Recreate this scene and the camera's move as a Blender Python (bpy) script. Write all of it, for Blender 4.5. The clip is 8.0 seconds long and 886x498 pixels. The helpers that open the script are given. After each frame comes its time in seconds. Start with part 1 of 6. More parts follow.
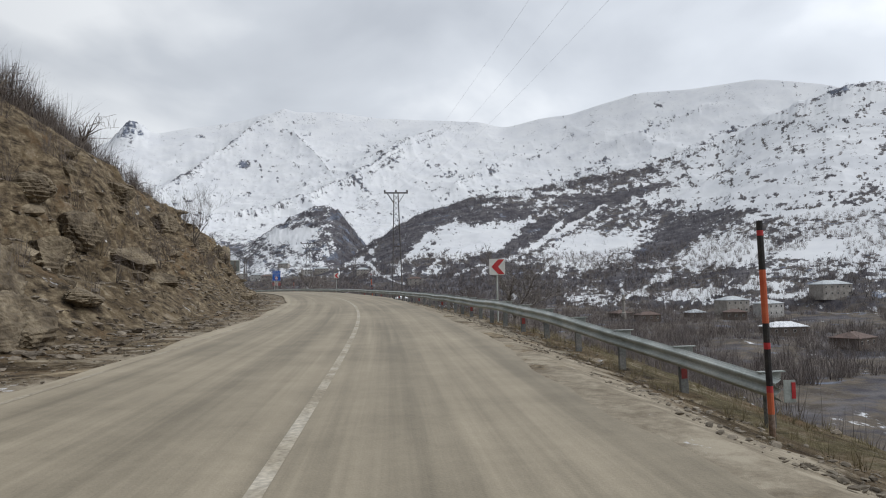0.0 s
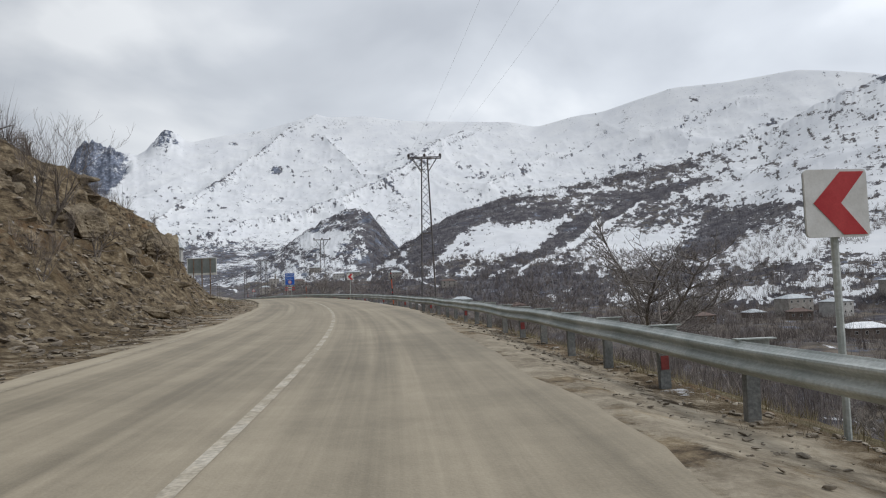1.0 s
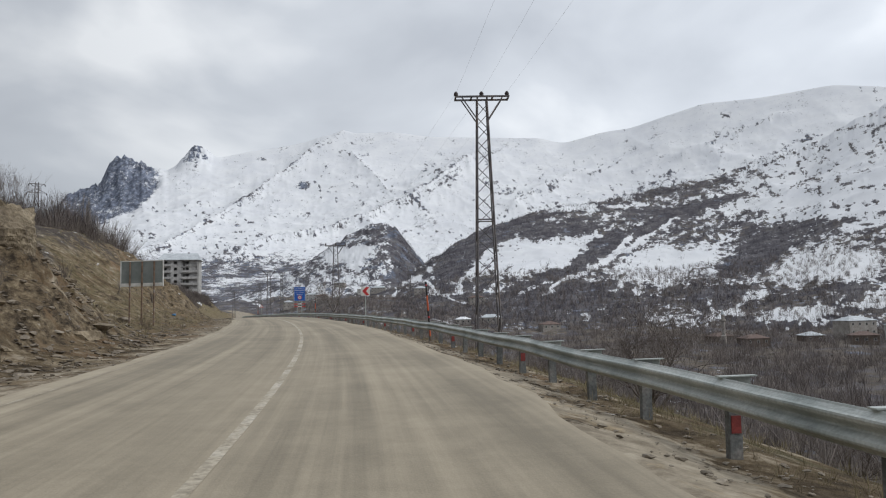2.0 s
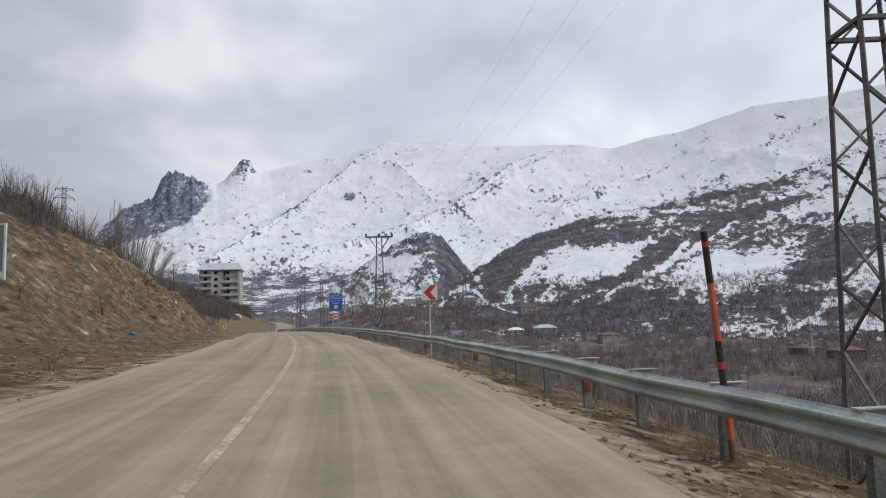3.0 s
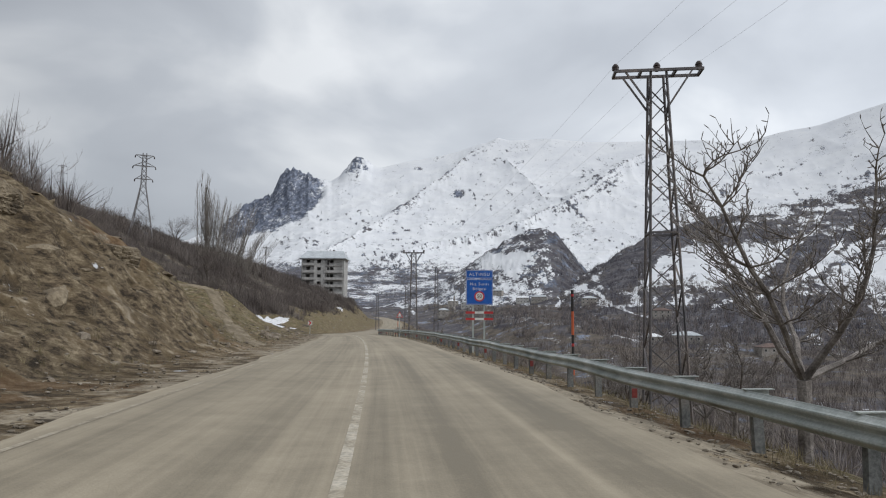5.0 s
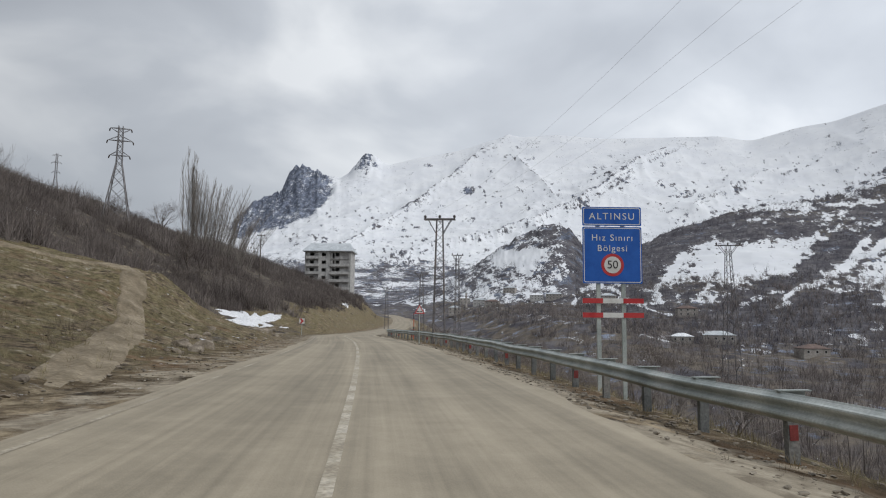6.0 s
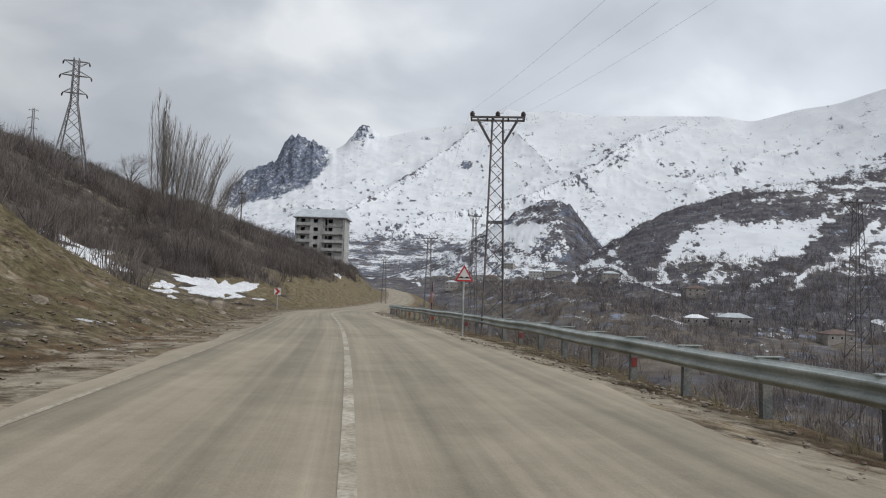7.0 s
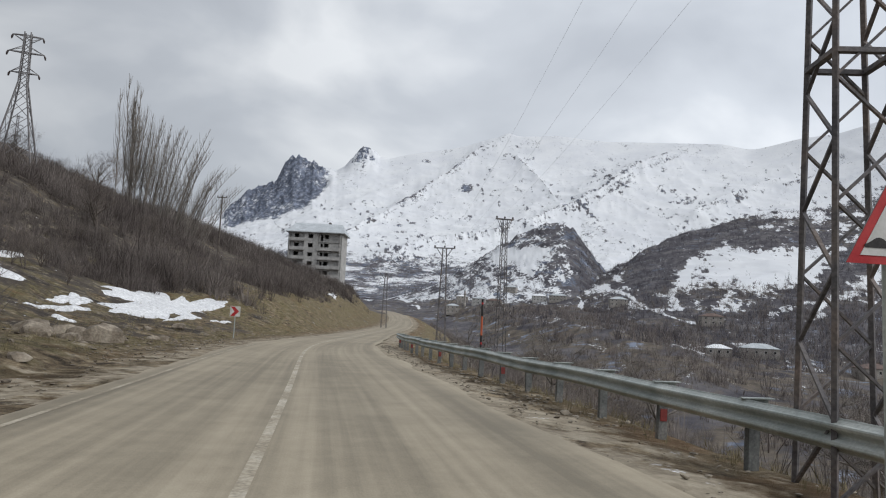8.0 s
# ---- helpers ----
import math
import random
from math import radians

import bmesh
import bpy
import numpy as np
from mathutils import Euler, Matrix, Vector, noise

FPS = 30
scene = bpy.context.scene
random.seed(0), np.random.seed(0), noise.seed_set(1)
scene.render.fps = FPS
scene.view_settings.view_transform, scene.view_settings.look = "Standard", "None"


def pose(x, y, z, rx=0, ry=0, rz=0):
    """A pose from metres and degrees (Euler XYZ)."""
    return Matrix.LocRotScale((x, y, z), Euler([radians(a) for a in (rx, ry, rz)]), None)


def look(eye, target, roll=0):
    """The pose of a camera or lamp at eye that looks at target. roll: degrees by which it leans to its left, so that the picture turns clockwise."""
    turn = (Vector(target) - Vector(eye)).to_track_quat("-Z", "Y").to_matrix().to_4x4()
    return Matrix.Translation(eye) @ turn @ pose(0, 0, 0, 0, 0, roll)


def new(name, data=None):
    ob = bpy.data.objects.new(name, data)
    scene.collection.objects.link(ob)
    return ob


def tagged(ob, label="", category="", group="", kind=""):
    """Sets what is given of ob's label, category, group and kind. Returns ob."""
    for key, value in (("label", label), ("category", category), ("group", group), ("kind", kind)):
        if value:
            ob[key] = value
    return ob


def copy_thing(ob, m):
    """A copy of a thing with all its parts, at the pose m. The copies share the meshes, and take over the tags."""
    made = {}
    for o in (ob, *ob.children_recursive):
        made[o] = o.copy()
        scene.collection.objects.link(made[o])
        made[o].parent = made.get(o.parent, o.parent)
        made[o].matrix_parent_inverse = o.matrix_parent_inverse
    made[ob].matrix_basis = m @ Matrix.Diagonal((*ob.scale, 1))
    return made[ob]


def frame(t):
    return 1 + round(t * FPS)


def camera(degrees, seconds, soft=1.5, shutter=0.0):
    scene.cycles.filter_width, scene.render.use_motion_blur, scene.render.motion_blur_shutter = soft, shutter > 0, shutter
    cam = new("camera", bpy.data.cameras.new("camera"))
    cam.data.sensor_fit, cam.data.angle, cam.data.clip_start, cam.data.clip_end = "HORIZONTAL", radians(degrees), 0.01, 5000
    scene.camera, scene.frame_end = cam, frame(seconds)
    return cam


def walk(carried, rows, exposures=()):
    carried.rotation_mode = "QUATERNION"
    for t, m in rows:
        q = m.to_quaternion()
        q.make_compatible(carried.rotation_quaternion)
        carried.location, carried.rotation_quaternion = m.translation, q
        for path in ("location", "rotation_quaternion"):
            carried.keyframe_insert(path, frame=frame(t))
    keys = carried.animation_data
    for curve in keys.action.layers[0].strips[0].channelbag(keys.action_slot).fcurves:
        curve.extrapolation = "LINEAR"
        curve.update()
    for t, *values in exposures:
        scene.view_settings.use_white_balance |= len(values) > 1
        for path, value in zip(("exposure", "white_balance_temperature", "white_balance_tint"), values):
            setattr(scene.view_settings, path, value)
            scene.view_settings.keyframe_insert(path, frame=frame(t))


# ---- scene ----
cam = camera(66.8, 8.0, soft=1.1)

PATH = [
    (0, (1.187, 7.633, 0.931), (1.028, 17.615, 1.497), -1.15),
    (0.5, (0.594, 17.350, 0.960), (0.219, 27.323, 1.586), -2.06),
    (1, (-0.290, 26.747, 1.008), (-0.934, 36.707, 1.621), -2.05),
    (2.5, (-5.467, 53.861, 1.500), (-6.740, 63.730, 2.493), -1.55),
    (3, (-8.226, 63.654, 1.565), (-9.895, 73.460, 2.598), -1.77),
    (3.5, (-11.451, 72.456, 1.709), (-13.536, 82.183, 2.728), -0.46),
    (4, (-15.053, 82.067, 1.799), (-17.545, 91.705, 2.751), 0.69),
    (4.5, (-18.702, 90.757, 1.934), (-21.601, 100.276, 2.926), 0.11),
    (5, (-22.577, 99.365, 1.959), (-25.791, 108.777, 2.998), 0.29),
    (6.3, (-33.976, 124.076, 1.877), (-37.391, 133.426, 2.841), 0.81),
    (6.5, (-35.789, 127.559, 1.853), (-39.190, 136.927, 2.668), 1.54),
    (7, (-39.956, 135.802, 1.711), (-43.230, 145.229, 2.350), 1.79),
    (7.5, (-44.161, 144.565, 1.725), (-47.502, 153.962, 2.466), 2.25),
    (8, (-48.155, 152.883, 1.639), (-51.413, 162.286, 2.627), 2.73),
]
walk(cam, [(t, look(eye, target, roll)) for t, eye, target, roll in PATH])

# ---- light ----
world = bpy.data.worlds.new("overcast_sky")
scene.world = world
world.use_nodes = True
SUN_ELEVATION, SUN_TURN = radians(44), radians(100)
GLOW_TURN = radians(62)


def sky_nodes():
    """Nishita daylight under a broken layer of grey cloud."""
    nt = world.node_tree
    nt.nodes.clear()
    n, link = nt.nodes.new, nt.links.new
    out = n("ShaderNodeOutputWorld")
    back = n("ShaderNodeBackground")
    sky = n("ShaderNodeTexSky")
    sky.sky_type = "NISHITA"
    sky.sun_disc = False
    sky.sun_elevation, sky.sun_rotation = SUN_ELEVATION, SUN_TURN
    thin = n("ShaderNodeVectorMath")
    thin.operation = "SCALE"
    thin.inputs["Scale"].default_value = 0.09
    link(sky.outputs["Color"], thin.inputs[0])
    co = n("ShaderNodeTexCoord")
    flat = n("ShaderNodeMapping")
    flat.inputs["Scale"].default_value = (1.0, 1.0, 1.7)
    flat.inputs["Location"].default_value = (0.35, 0.1, 0.2)
    link(co.outputs["Generated"], flat.inputs["Vector"])
    big = n("ShaderNodeTexNoise")
    big.inputs["Scale"].default_value = 3.4
    big.inputs["Detail"].default_value = 5
    big.inputs["Roughness"].default_value = 0.44
    big.inputs["Distortion"].default_value = 0.25
    link(flat.outputs["Vector"], big.inputs["Vector"])
    ramp = n("ShaderNodeValToRGB")
    ramp.color_ramp.elements[0].position, ramp.color_ramp.elements[0].color = 0.30, (0.455, 0.488, 0.54, 1)
    ramp.color_ramp.elements[1].position, ramp.color_ramp.elements[1].color = 0.66, (0.84, 0.87, 0.905, 1)
    mid = ramp.color_ramp.elements.new(0.5)
    mid.color = (0.585, 0.622, 0.675, 1)
    link(big.outputs["Fac"], ramp.inputs["Fac"])
    side = n("ShaderNodeVectorMath")
    side.operation = "DOT_PRODUCT"
    side.inputs[1].default_value = (math.sin(GLOW_TURN) * 0.8, math.cos(GLOW_TURN) * 0.8, 0.45)
    link(co.outputs["Generated"], side.inputs[0])
    glow = n("ShaderNodeMapRange")
    glow.inputs["From Min"].default_value, glow.inputs["From Max"].default_value = -0.5, 0.75
    glow.inputs["To Min"].default_value, glow.inputs["To Max"].default_value = 0.53, 1.42
    link(side.outputs["Value"], glow.inputs["Value"])
    lit = n("ShaderNodeVectorMath")
    lit.operation = "SCALE"
    link(ramp.outputs["Color"], lit.inputs[0])
    link(glow.outputs["Result"], lit.inputs["Scale"])
    mix = n("ShaderNodeMix")
    mix.data_type = "RGBA"
    mix.inputs["Factor"].default_value = 0.94
    link(thin.outputs["Vector"], mix.inputs[6])
    link(lit.outputs["Vector"], mix.inputs[7])
    link(mix.outputs[2], back.inputs["Color"])
    back.inputs["Strength"].default_value = 1.0
    link(back.outputs["Background"], out.inputs["Surface"])


sky_nodes()
sun = new("sun", bpy.data.lights.new("sun", "SUN"))
sun.data.energy, sun.data.angle, sun.data.color = 1.2, radians(25), (1.0, 0.985, 0.96)
# the light comes from the right of the road
sun.matrix_world = look((math.sin(SUN_TURN) * math.cos(SUN_ELEVATION) * 100, math.cos(SUN_TURN) * math.cos(SUN_ELEVATION) * 100, math.sin(SUN_ELEVATION) * 100), (0, 0, 0))


# ---- materials ----
def material(name, colors, scale=4.0, rough=0.85, metal=0.0, bump=0.2, fine=40.0, detail=6.0, spread=(0.35, 0.65), island=0.0, bump_scale=None, grit=0.28):
    """A worn surface: colours blended by broad noise, fine grain and bump on top."""
    m = bpy.data.materials.new(name)
    m.use_nodes = True
    nt = m.node_tree
    n, link = nt.nodes.new, nt.links.new
    bs = nt.nodes["Principled BSDF"]
    bs.inputs["Roughness"].default_value, bs.inputs["Metallic"].default_value = rough, metal
    bs.inputs["Specular IOR Level"].default_value = 0.3
    co = n("ShaderNodeNewGeometry")
    broad = n("ShaderNodeTexNoise")
    broad.inputs["Scale"].default_value, broad.inputs["Detail"].default_value = scale, detail
    broad.inputs["Roughness"].default_value = 0.6
    link(co.outputs["Position"], broad.inputs["Vector"])
    ramp = n("ShaderNodeValToRGB")
    els = ramp.color_ramp.elements
    for k, c in enumerate(colors):
        at = spread[0] + (spread[1] - spread[0]) * k / max(1, len(colors) - 1)
        el = els[k] if k < 2 else els.new(at)
        el.position, el.color = at, (*c, 1)
    link(broad.outputs["Fac"], ramp.inputs["Fac"])
    grain = n("ShaderNodeTexNoise")
    grain.inputs["Scale"].default_value, grain.inputs["Detail"].default_value = fine, 3.0
    link(co.outputs["Position"], grain.inputs["Vector"])
    vary = n("ShaderNodeHueSaturation")
    span = n("ShaderNodeMapRange")
    span.inputs["From Min"].default_value, span.inputs["From Max"].default_value = 0.3, 0.7
    span.inputs["To Min"].default_value, span.inputs["To Max"].default_value = 1 - grit, 1 + grit
    link(grain.outputs["Fac"], span.inputs["Value"])
    if island:
        mul = n("ShaderNodeMath")
        mul.operation = "MULTIPLY_ADD"
        mul.inputs[1].default_value, mul.inputs[2].default_value = island, -island / 2
        link(co.outputs["Random Per Island"], mul.inputs[0])
        add = n("ShaderNodeMath")
        add.operation = "ADD"
        link(mul.outputs[0], add.inputs[0])
        link(span.outputs["Result"], add.inputs[1])
        link(add.outputs[0], vary.inputs["Value"])
    else:
        link(span.outputs["Result"], vary.inputs["Value"])
    link(ramp.outputs["Color"], vary.inputs["Color"])
    link(vary.outputs["Color"], bs.inputs["Base Color"])
    if bump:
        b = n("ShaderNodeBump")
        b.inputs["Strength"].default_value, b.inputs["Distance"].default_value = bump, bump_scale or 0.05
        link(grain.outputs["Fac"], b.inputs["Height"])
        link(b.outputs["Normal"], bs.inputs["Normal"])
    return m


def ground_material(name, far):
    """Soil, dry grass and rock with snow; the mesh attributes snow, rock and grass say where each may lie, noise breaks their edges."""
    m = bpy.data.materials.new(name)
    m.use_nodes = True
    nt = m.node_tree
    n, link = nt.nodes.new, nt.links.new
    bs = nt.nodes["Principled BSDF"]
    bs.inputs["Roughness"].default_value, bs.inputs["Specular IOR Level"].default_value = 0.92, 0.15
    geo = n("ShaderNodeNewGeometry")

    def noise_at(scale, detail=6.0, rough=0.6, stretch=None):
        t = n("ShaderNodeTexNoise")
        t.inputs["Scale"].default_value, t.inputs["Detail"].default_value, t.inputs["Roughness"].default_value = scale, detail, rough
        src = geo.outputs["Position"]
        if stretch:
            mp = n("ShaderNodeMapping")
            mp.inputs["Scale"].default_value = stretch
            link(src, mp.inputs["Vector"])
            src = mp.outputs["Vector"]
        link(src, t.inputs["Vector"])
        return t.outputs["Fac"]

    def ramped(fac, stops):
        r = n("ShaderNodeValToRGB")
        for k, (p, c) in enumerate(stops):
            el = r.color_ramp.elements[k] if k < 2 else r.color_ramp.elements.new(p)
            el.position, el.color = 0.5 + (p - 0.5) * 0.55, (*c, 1)
        link(fac, r.inputs["Fac"])
        return r.outputs["Color"]

    def math_(op, a, b):
        q = n("ShaderNodeMath")
        q.operation = op
        for k, v in enumerate((a, b)):
            if isinstance(v, (int, float)):
                q.inputs[k].default_value = v
            else:
                link(v, q.inputs[k])
        return q.outputs[0]

    def blend(fac, a, b):
        q = n("ShaderNodeMix")
        q.data_type = "RGBA"
        link(fac, q.inputs["Factor"])
        link(a, q.inputs[6])
        link(b, q.inputs[7])
        return q.outputs[2]

    def edge(a, wide):
        q = n("ShaderNodeMapRange")
        q.inputs["From Min"].default_value, q.inputs["From Max"].default_value = -wide, wide
        link(a, q.inputs["Value"])
        return q.outputs["Result"]

    def mask(attr, fac, wide, gain=1.0):
        at = n("ShaderNodeAttribute")
        at.attribute_name = attr
        return edge(math_("ADD", math_("SUBTRACT", at.outputs["Fac"], 0.5), math_("MULTIPLY", math_("SUBTRACT", fac, 0.5), gain)), wide)

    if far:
        # soil and stone lifted and blued: the haze of distance is mixed into the colour
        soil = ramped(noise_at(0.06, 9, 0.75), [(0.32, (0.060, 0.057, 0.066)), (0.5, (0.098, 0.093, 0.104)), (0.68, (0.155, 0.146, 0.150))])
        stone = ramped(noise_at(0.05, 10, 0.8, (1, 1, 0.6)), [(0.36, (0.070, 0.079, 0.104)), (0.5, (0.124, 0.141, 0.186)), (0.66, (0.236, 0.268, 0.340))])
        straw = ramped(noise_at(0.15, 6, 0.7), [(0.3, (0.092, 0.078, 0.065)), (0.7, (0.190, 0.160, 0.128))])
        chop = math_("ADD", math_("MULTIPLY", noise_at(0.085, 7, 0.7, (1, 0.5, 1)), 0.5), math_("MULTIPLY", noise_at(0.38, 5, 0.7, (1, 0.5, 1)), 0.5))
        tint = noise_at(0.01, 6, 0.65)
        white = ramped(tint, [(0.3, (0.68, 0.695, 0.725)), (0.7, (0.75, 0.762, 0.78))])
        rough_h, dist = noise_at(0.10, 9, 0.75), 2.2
    else:
        soil = ramped(noise_at(0.9, 10, 0.72), [(0.28, (0.066, 0.048, 0.029)), (0.45, (0.142, 0.104, 0.061)), (0.58, (0.214, 0.161, 0.097)), (0.74, (0.325, 0.257, 0.168))])
        stone = ramped(noise_at(1.6, 9, 0.75, (1, 1, 2.6)), [(0.32, (0.045, 0.035, 0.025)), (0.46, (0.139, 0.104, 0.067)), (0.60, (0.235, 0.184, 0.118)), (0.74, (0.382, 0.311, 0.210))])
        straw = ramped(noise_at(3.0, 8, 0.75), [(0.3, (0.084, 0.069, 0.035)), (0.52, (0.163, 0.137, 0.072)), (0.75, (0.278, 0.235, 0.133))])
        chop = noise_at(0.8, 9, 0.7)
        white = ramped(noise_at(0.6, 4, 0.6), [(0.3, (0.72, 0.73, 0.76)), (0.7, (0.86, 0.87, 0.88))])
        rough_h, dist = noise_at(5.0, 11, 0.78), 0.20
    if not far:
        clay = ramped(noise_at(1.7, 10, 0.75), [(0.3, (0.112, 0.069, 0.037)), (0.5, (0.198, 0.128, 0.071)), (0.7, (0.285, 0.206, 0.130))])
        soil = blend(edge(math_("SUBTRACT", noise_at(0.16, 7, 0.7), 0.53), 0.05), soil, clay)
    color = blend(mask("grass", noise_at(0.05 if far else 0.5, 7, 0.7), 0.2, 4.5), soil, straw)
    if not far:
        scrub = ramped(noise_at(0.25, 8, 0.7), [(0.3, (0.052, 0.044, 0.039)), (0.5, (0.088, 0.074, 0.063)), (0.72, (0.135, 0.115, 0.094))])
        color = blend(mask("scrub", noise_at(0.2, 7, 0.7), 0.2, 3.5), color, scrub)
        dust = ramped(noise_at(2.2, 9, 0.75), [(0.3, (0.205, 0.172, 0.127)), (0.5, (0.300, 0.258, 0.195)), (0.7, (0.40, 0.350, 0.27))])
        dusty = mask("dust", noise_at(0.9, 9, 0.75), 0.3, 5.0)
        color = blend(dusty, color, dust)
    color = blend(mask("rock", noise_at(0.05 if far else 0.5, 9, 0.75), 0.14, 5.0), color, stone)
    lies = mask("snow", chop, 0.09 if far else 0.055, 4.4 if far else 3.0)
    color = blend(lies, color, white)
    link(color, bs.inputs["Base Color"])
    b = n("ShaderNodeBump")
    b.inputs["Strength"].default_value, b.inputs["Distance"].default_value = 0.45 if far else 0.9, dist
    if far:
        # snow smooths the relief under it
        link(math_("SUBTRACT", 0.46, math_("MULTIPLY", lies, 0.34)), b.inputs["Strength"])
    if not far:
        # trodden dust lies smoother than the bank
        link(math_("SUBTRACT", 0.9, math_("MULTIPLY", dusty, 0.6)), b.inputs["Strength"])
    link(rough_h, b.inputs["Height"])
    link(b.outputs["Normal"], bs.inputs["Normal"])
    return m


def road_material():
    """Asphalt under a film of pale dried mud: wheel tracks run along the road, by the attribute across."""
    m = bpy.data.materials.new("dusty_asphalt")
    m.use_nodes = True
    nt = m.node_tree
    n, link = nt.nodes.new, nt.links.new
    bs = nt.nodes["Principled BSDF"]
    bs.inputs["Specular IOR Level"].default_value = 0.2
    uv = n("ShaderNodeAttribute")
    uv.attribute_name = "lane"
    mp = n("ShaderNodeMapping")
    mp.inputs["Scale"].default_value = (1.5, 0.022, 1)
    link(uv.outputs["Vector"], mp.inputs["Vector"])
    streak = n("ShaderNodeTexNoise")
    streak.inputs["Scale"].default_value, streak.inputs["Detail"].default_value, streak.inputs["Roughness"].default_value = 1.6, 7, 0.62
    link(mp.outputs["Vector"], streak.inputs["Vector"])
    geo = n("ShaderNodeNewGeometry")
    blot = n("ShaderNodeTexNoise")
    blot.inputs["Scale"].default_value, blot.inputs["Detail"].default_value = 0.22, 6
    link(geo.outputs["Position"], blot.inputs["Vector"])
    grit = n("ShaderNodeTexNoise")
    grit.inputs["Scale"].default_value, grit.inputs["Detail"].default_value = 55, 4
    link(geo.outputs["Position"], grit.inputs["Vector"])
    track = n("ShaderNodeAttribute")
    track.attribute_name = "dust"

    def madd(a, k, b):
        q = n("ShaderNodeMath")
        q.operation = "MULTIPLY_ADD"
        link(a, q.inputs[0])
        q.inputs[1].default_value = k
        if isinstance(b, float):
            q.inputs[2].default_value = b
        else:
            link(b, q.inputs[2])
        return q.outputs[0]

    mp2 = n("ShaderNodeMapping")
    mp2.inputs["Scale"].default_value = (6.0, 0.06, 1)
    link(uv.outputs["Vector"], mp2.inputs["Vector"])
    tyre = n("ShaderNodeTexNoise")
    tyre.inputs["Scale"].default_value, tyre.inputs["Detail"].default_value, tyre.inputs["Roughness"].default_value = 1.0, 8, 0.7
    link(mp2.outputs["Vector"], tyre.inputs["Vector"])
    fine = madd(tyre.outputs["Fac"], 0.6, -0.30)
    patch = n("ShaderNodeTexNoise")
    patch.inputs["Scale"].default_value, patch.inputs["Detail"].default_value, patch.inputs["Roughness"].default_value = 1.3, 9, 0.75
    link(geo.outputs["Position"], patch.inputs["Vector"])
    fine = madd(patch.outputs["Fac"], 0.7, madd(fine, 1.0, -0.35))
    fac = madd(fine, 1.0, -0.1)
    fac = madd(streak.outputs["Fac"], 1.05, madd(blot.outputs["Fac"], 0.55, madd(track.outputs["Fac"], 0.55, madd(grit.outputs["Fac"], 0.25, madd(fac, 1.0, -0.745)))))
    ramp = n("ShaderNodeValToRGB")
    els = ramp.color_ramp.elements
    els[0].position, els[0].color = 0.10, (0.205, 0.176, 0.128, 1)
    els[1].position, els[1].color = 0.92, (0.490, 0.428, 0.326, 1)
    els.new(0.5).color = (0.350, 0.301, 0.224, 1)
    link(fac, ramp.inputs["Fac"])
    link(ramp.outputs["Color"], bs.inputs["Base Color"])
    span = n("ShaderNodeMapRange")
    span.inputs["To Min"].default_value, span.inputs["To Max"].default_value = 0.62, 0.9
    link(fac, span.inputs["Value"])
    link(span.outputs["Result"], bs.inputs["Roughness"])
    b = n("ShaderNodeBump")
    b.inputs["Strength"].default_value, b.inputs["Distance"].default_value = 0.35, 0.01
    link(grit.outputs["Fac"], b.inputs["Height"])
    link(b.outputs["Normal"], bs.inputs["Normal"])
    return m


def line_material():
    """White road paint, worn through to mud in patches."""
    return material("worn_white_paint", [(0.315, 0.272, 0.204), (0.40, 0.353, 0.275), (0.49, 0.446, 0.368)], 1.6, 0.8, 0, 0.1, 22, 7, (0.38, 0.62))


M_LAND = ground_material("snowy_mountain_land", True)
M_BANK = ground_material("roadside_soil", False)
M_ROAD = road_material()
M_LINE = line_material()
M_EDGE_LINE = material("mud_stained_white_paint", [(0.262, 0.225, 0.167), (0.33, 0.286, 0.217), (0.41, 0.364, 0.287)], 0.9, 0.8, 0, 0.1, 22, 7, (0.36, 0.64))
M_GALV = material("weathered_galvanised_steel", [(0.268, 0.299, 0.287), (0.390, 0.421, 0.403), (0.512, 0.537, 0.512)], 1.2, 0.5, 0.15, 0.15, 30, grit=0.14)
M_RUST = material("rusty_post_steel", [(0.12, 0.10, 0.085), (0.24, 0.16, 0.11), (0.30, 0.27, 0.25)], 3.0, 0.7, 0.3, 0.2, 40)
M_LATTICE = material("dull_painted_lattice_steel", [(0.098, 0.096, 0.104), (0.158, 0.148, 0.150), (0.225, 0.186, 0.166)], 1.5, 0.65, 0.35, 0.1, 25)
M_PYLON = material("grey_pylon_steel", [(0.17, 0.16, 0.16), (0.27, 0.26, 0.26)], 1.0, 0.6, 0.4, 0.0, 10)
M_CERAMIC = material("brown_glazed_insulator", [(0.03, 0.022, 0.02), (0.06, 0.04, 0.035)], 5, 0.3, 0, 0.0, 30)
M_WIRE = material("aluminium_cable", [(0.40, 0.40, 0.41), (0.52, 0.52, 0.53)], 2, 0.5, 0.5, 0.0, 10)
M_RED = material("faded_red_sheeting", [(0.42, 0.03, 0.035), (0.52, 0.06, 0.06)], 4, 0.5, 0, 0.03, 60, grit=0.07)
M_REFLECT = material("dirty_dark_red_plate", [(0.17, 0.035, 0.032), (0.27, 0.055, 0.048)], 6, 0.5, 0, 0.05, 60, grit=0.15)
M_ORANGE = material("orange_red_pole_paint", [(0.47, 0.095, 0.042), (0.58, 0.145, 0.065)], 4, 0.55, 0, 0.05, 60, grit=0.08)
M_BLACK = material("black_pole_paint", [(0.02, 0.02, 0.022), (0.05, 0.045, 0.042)], 4, 0.6, 0, 0.05, 60)
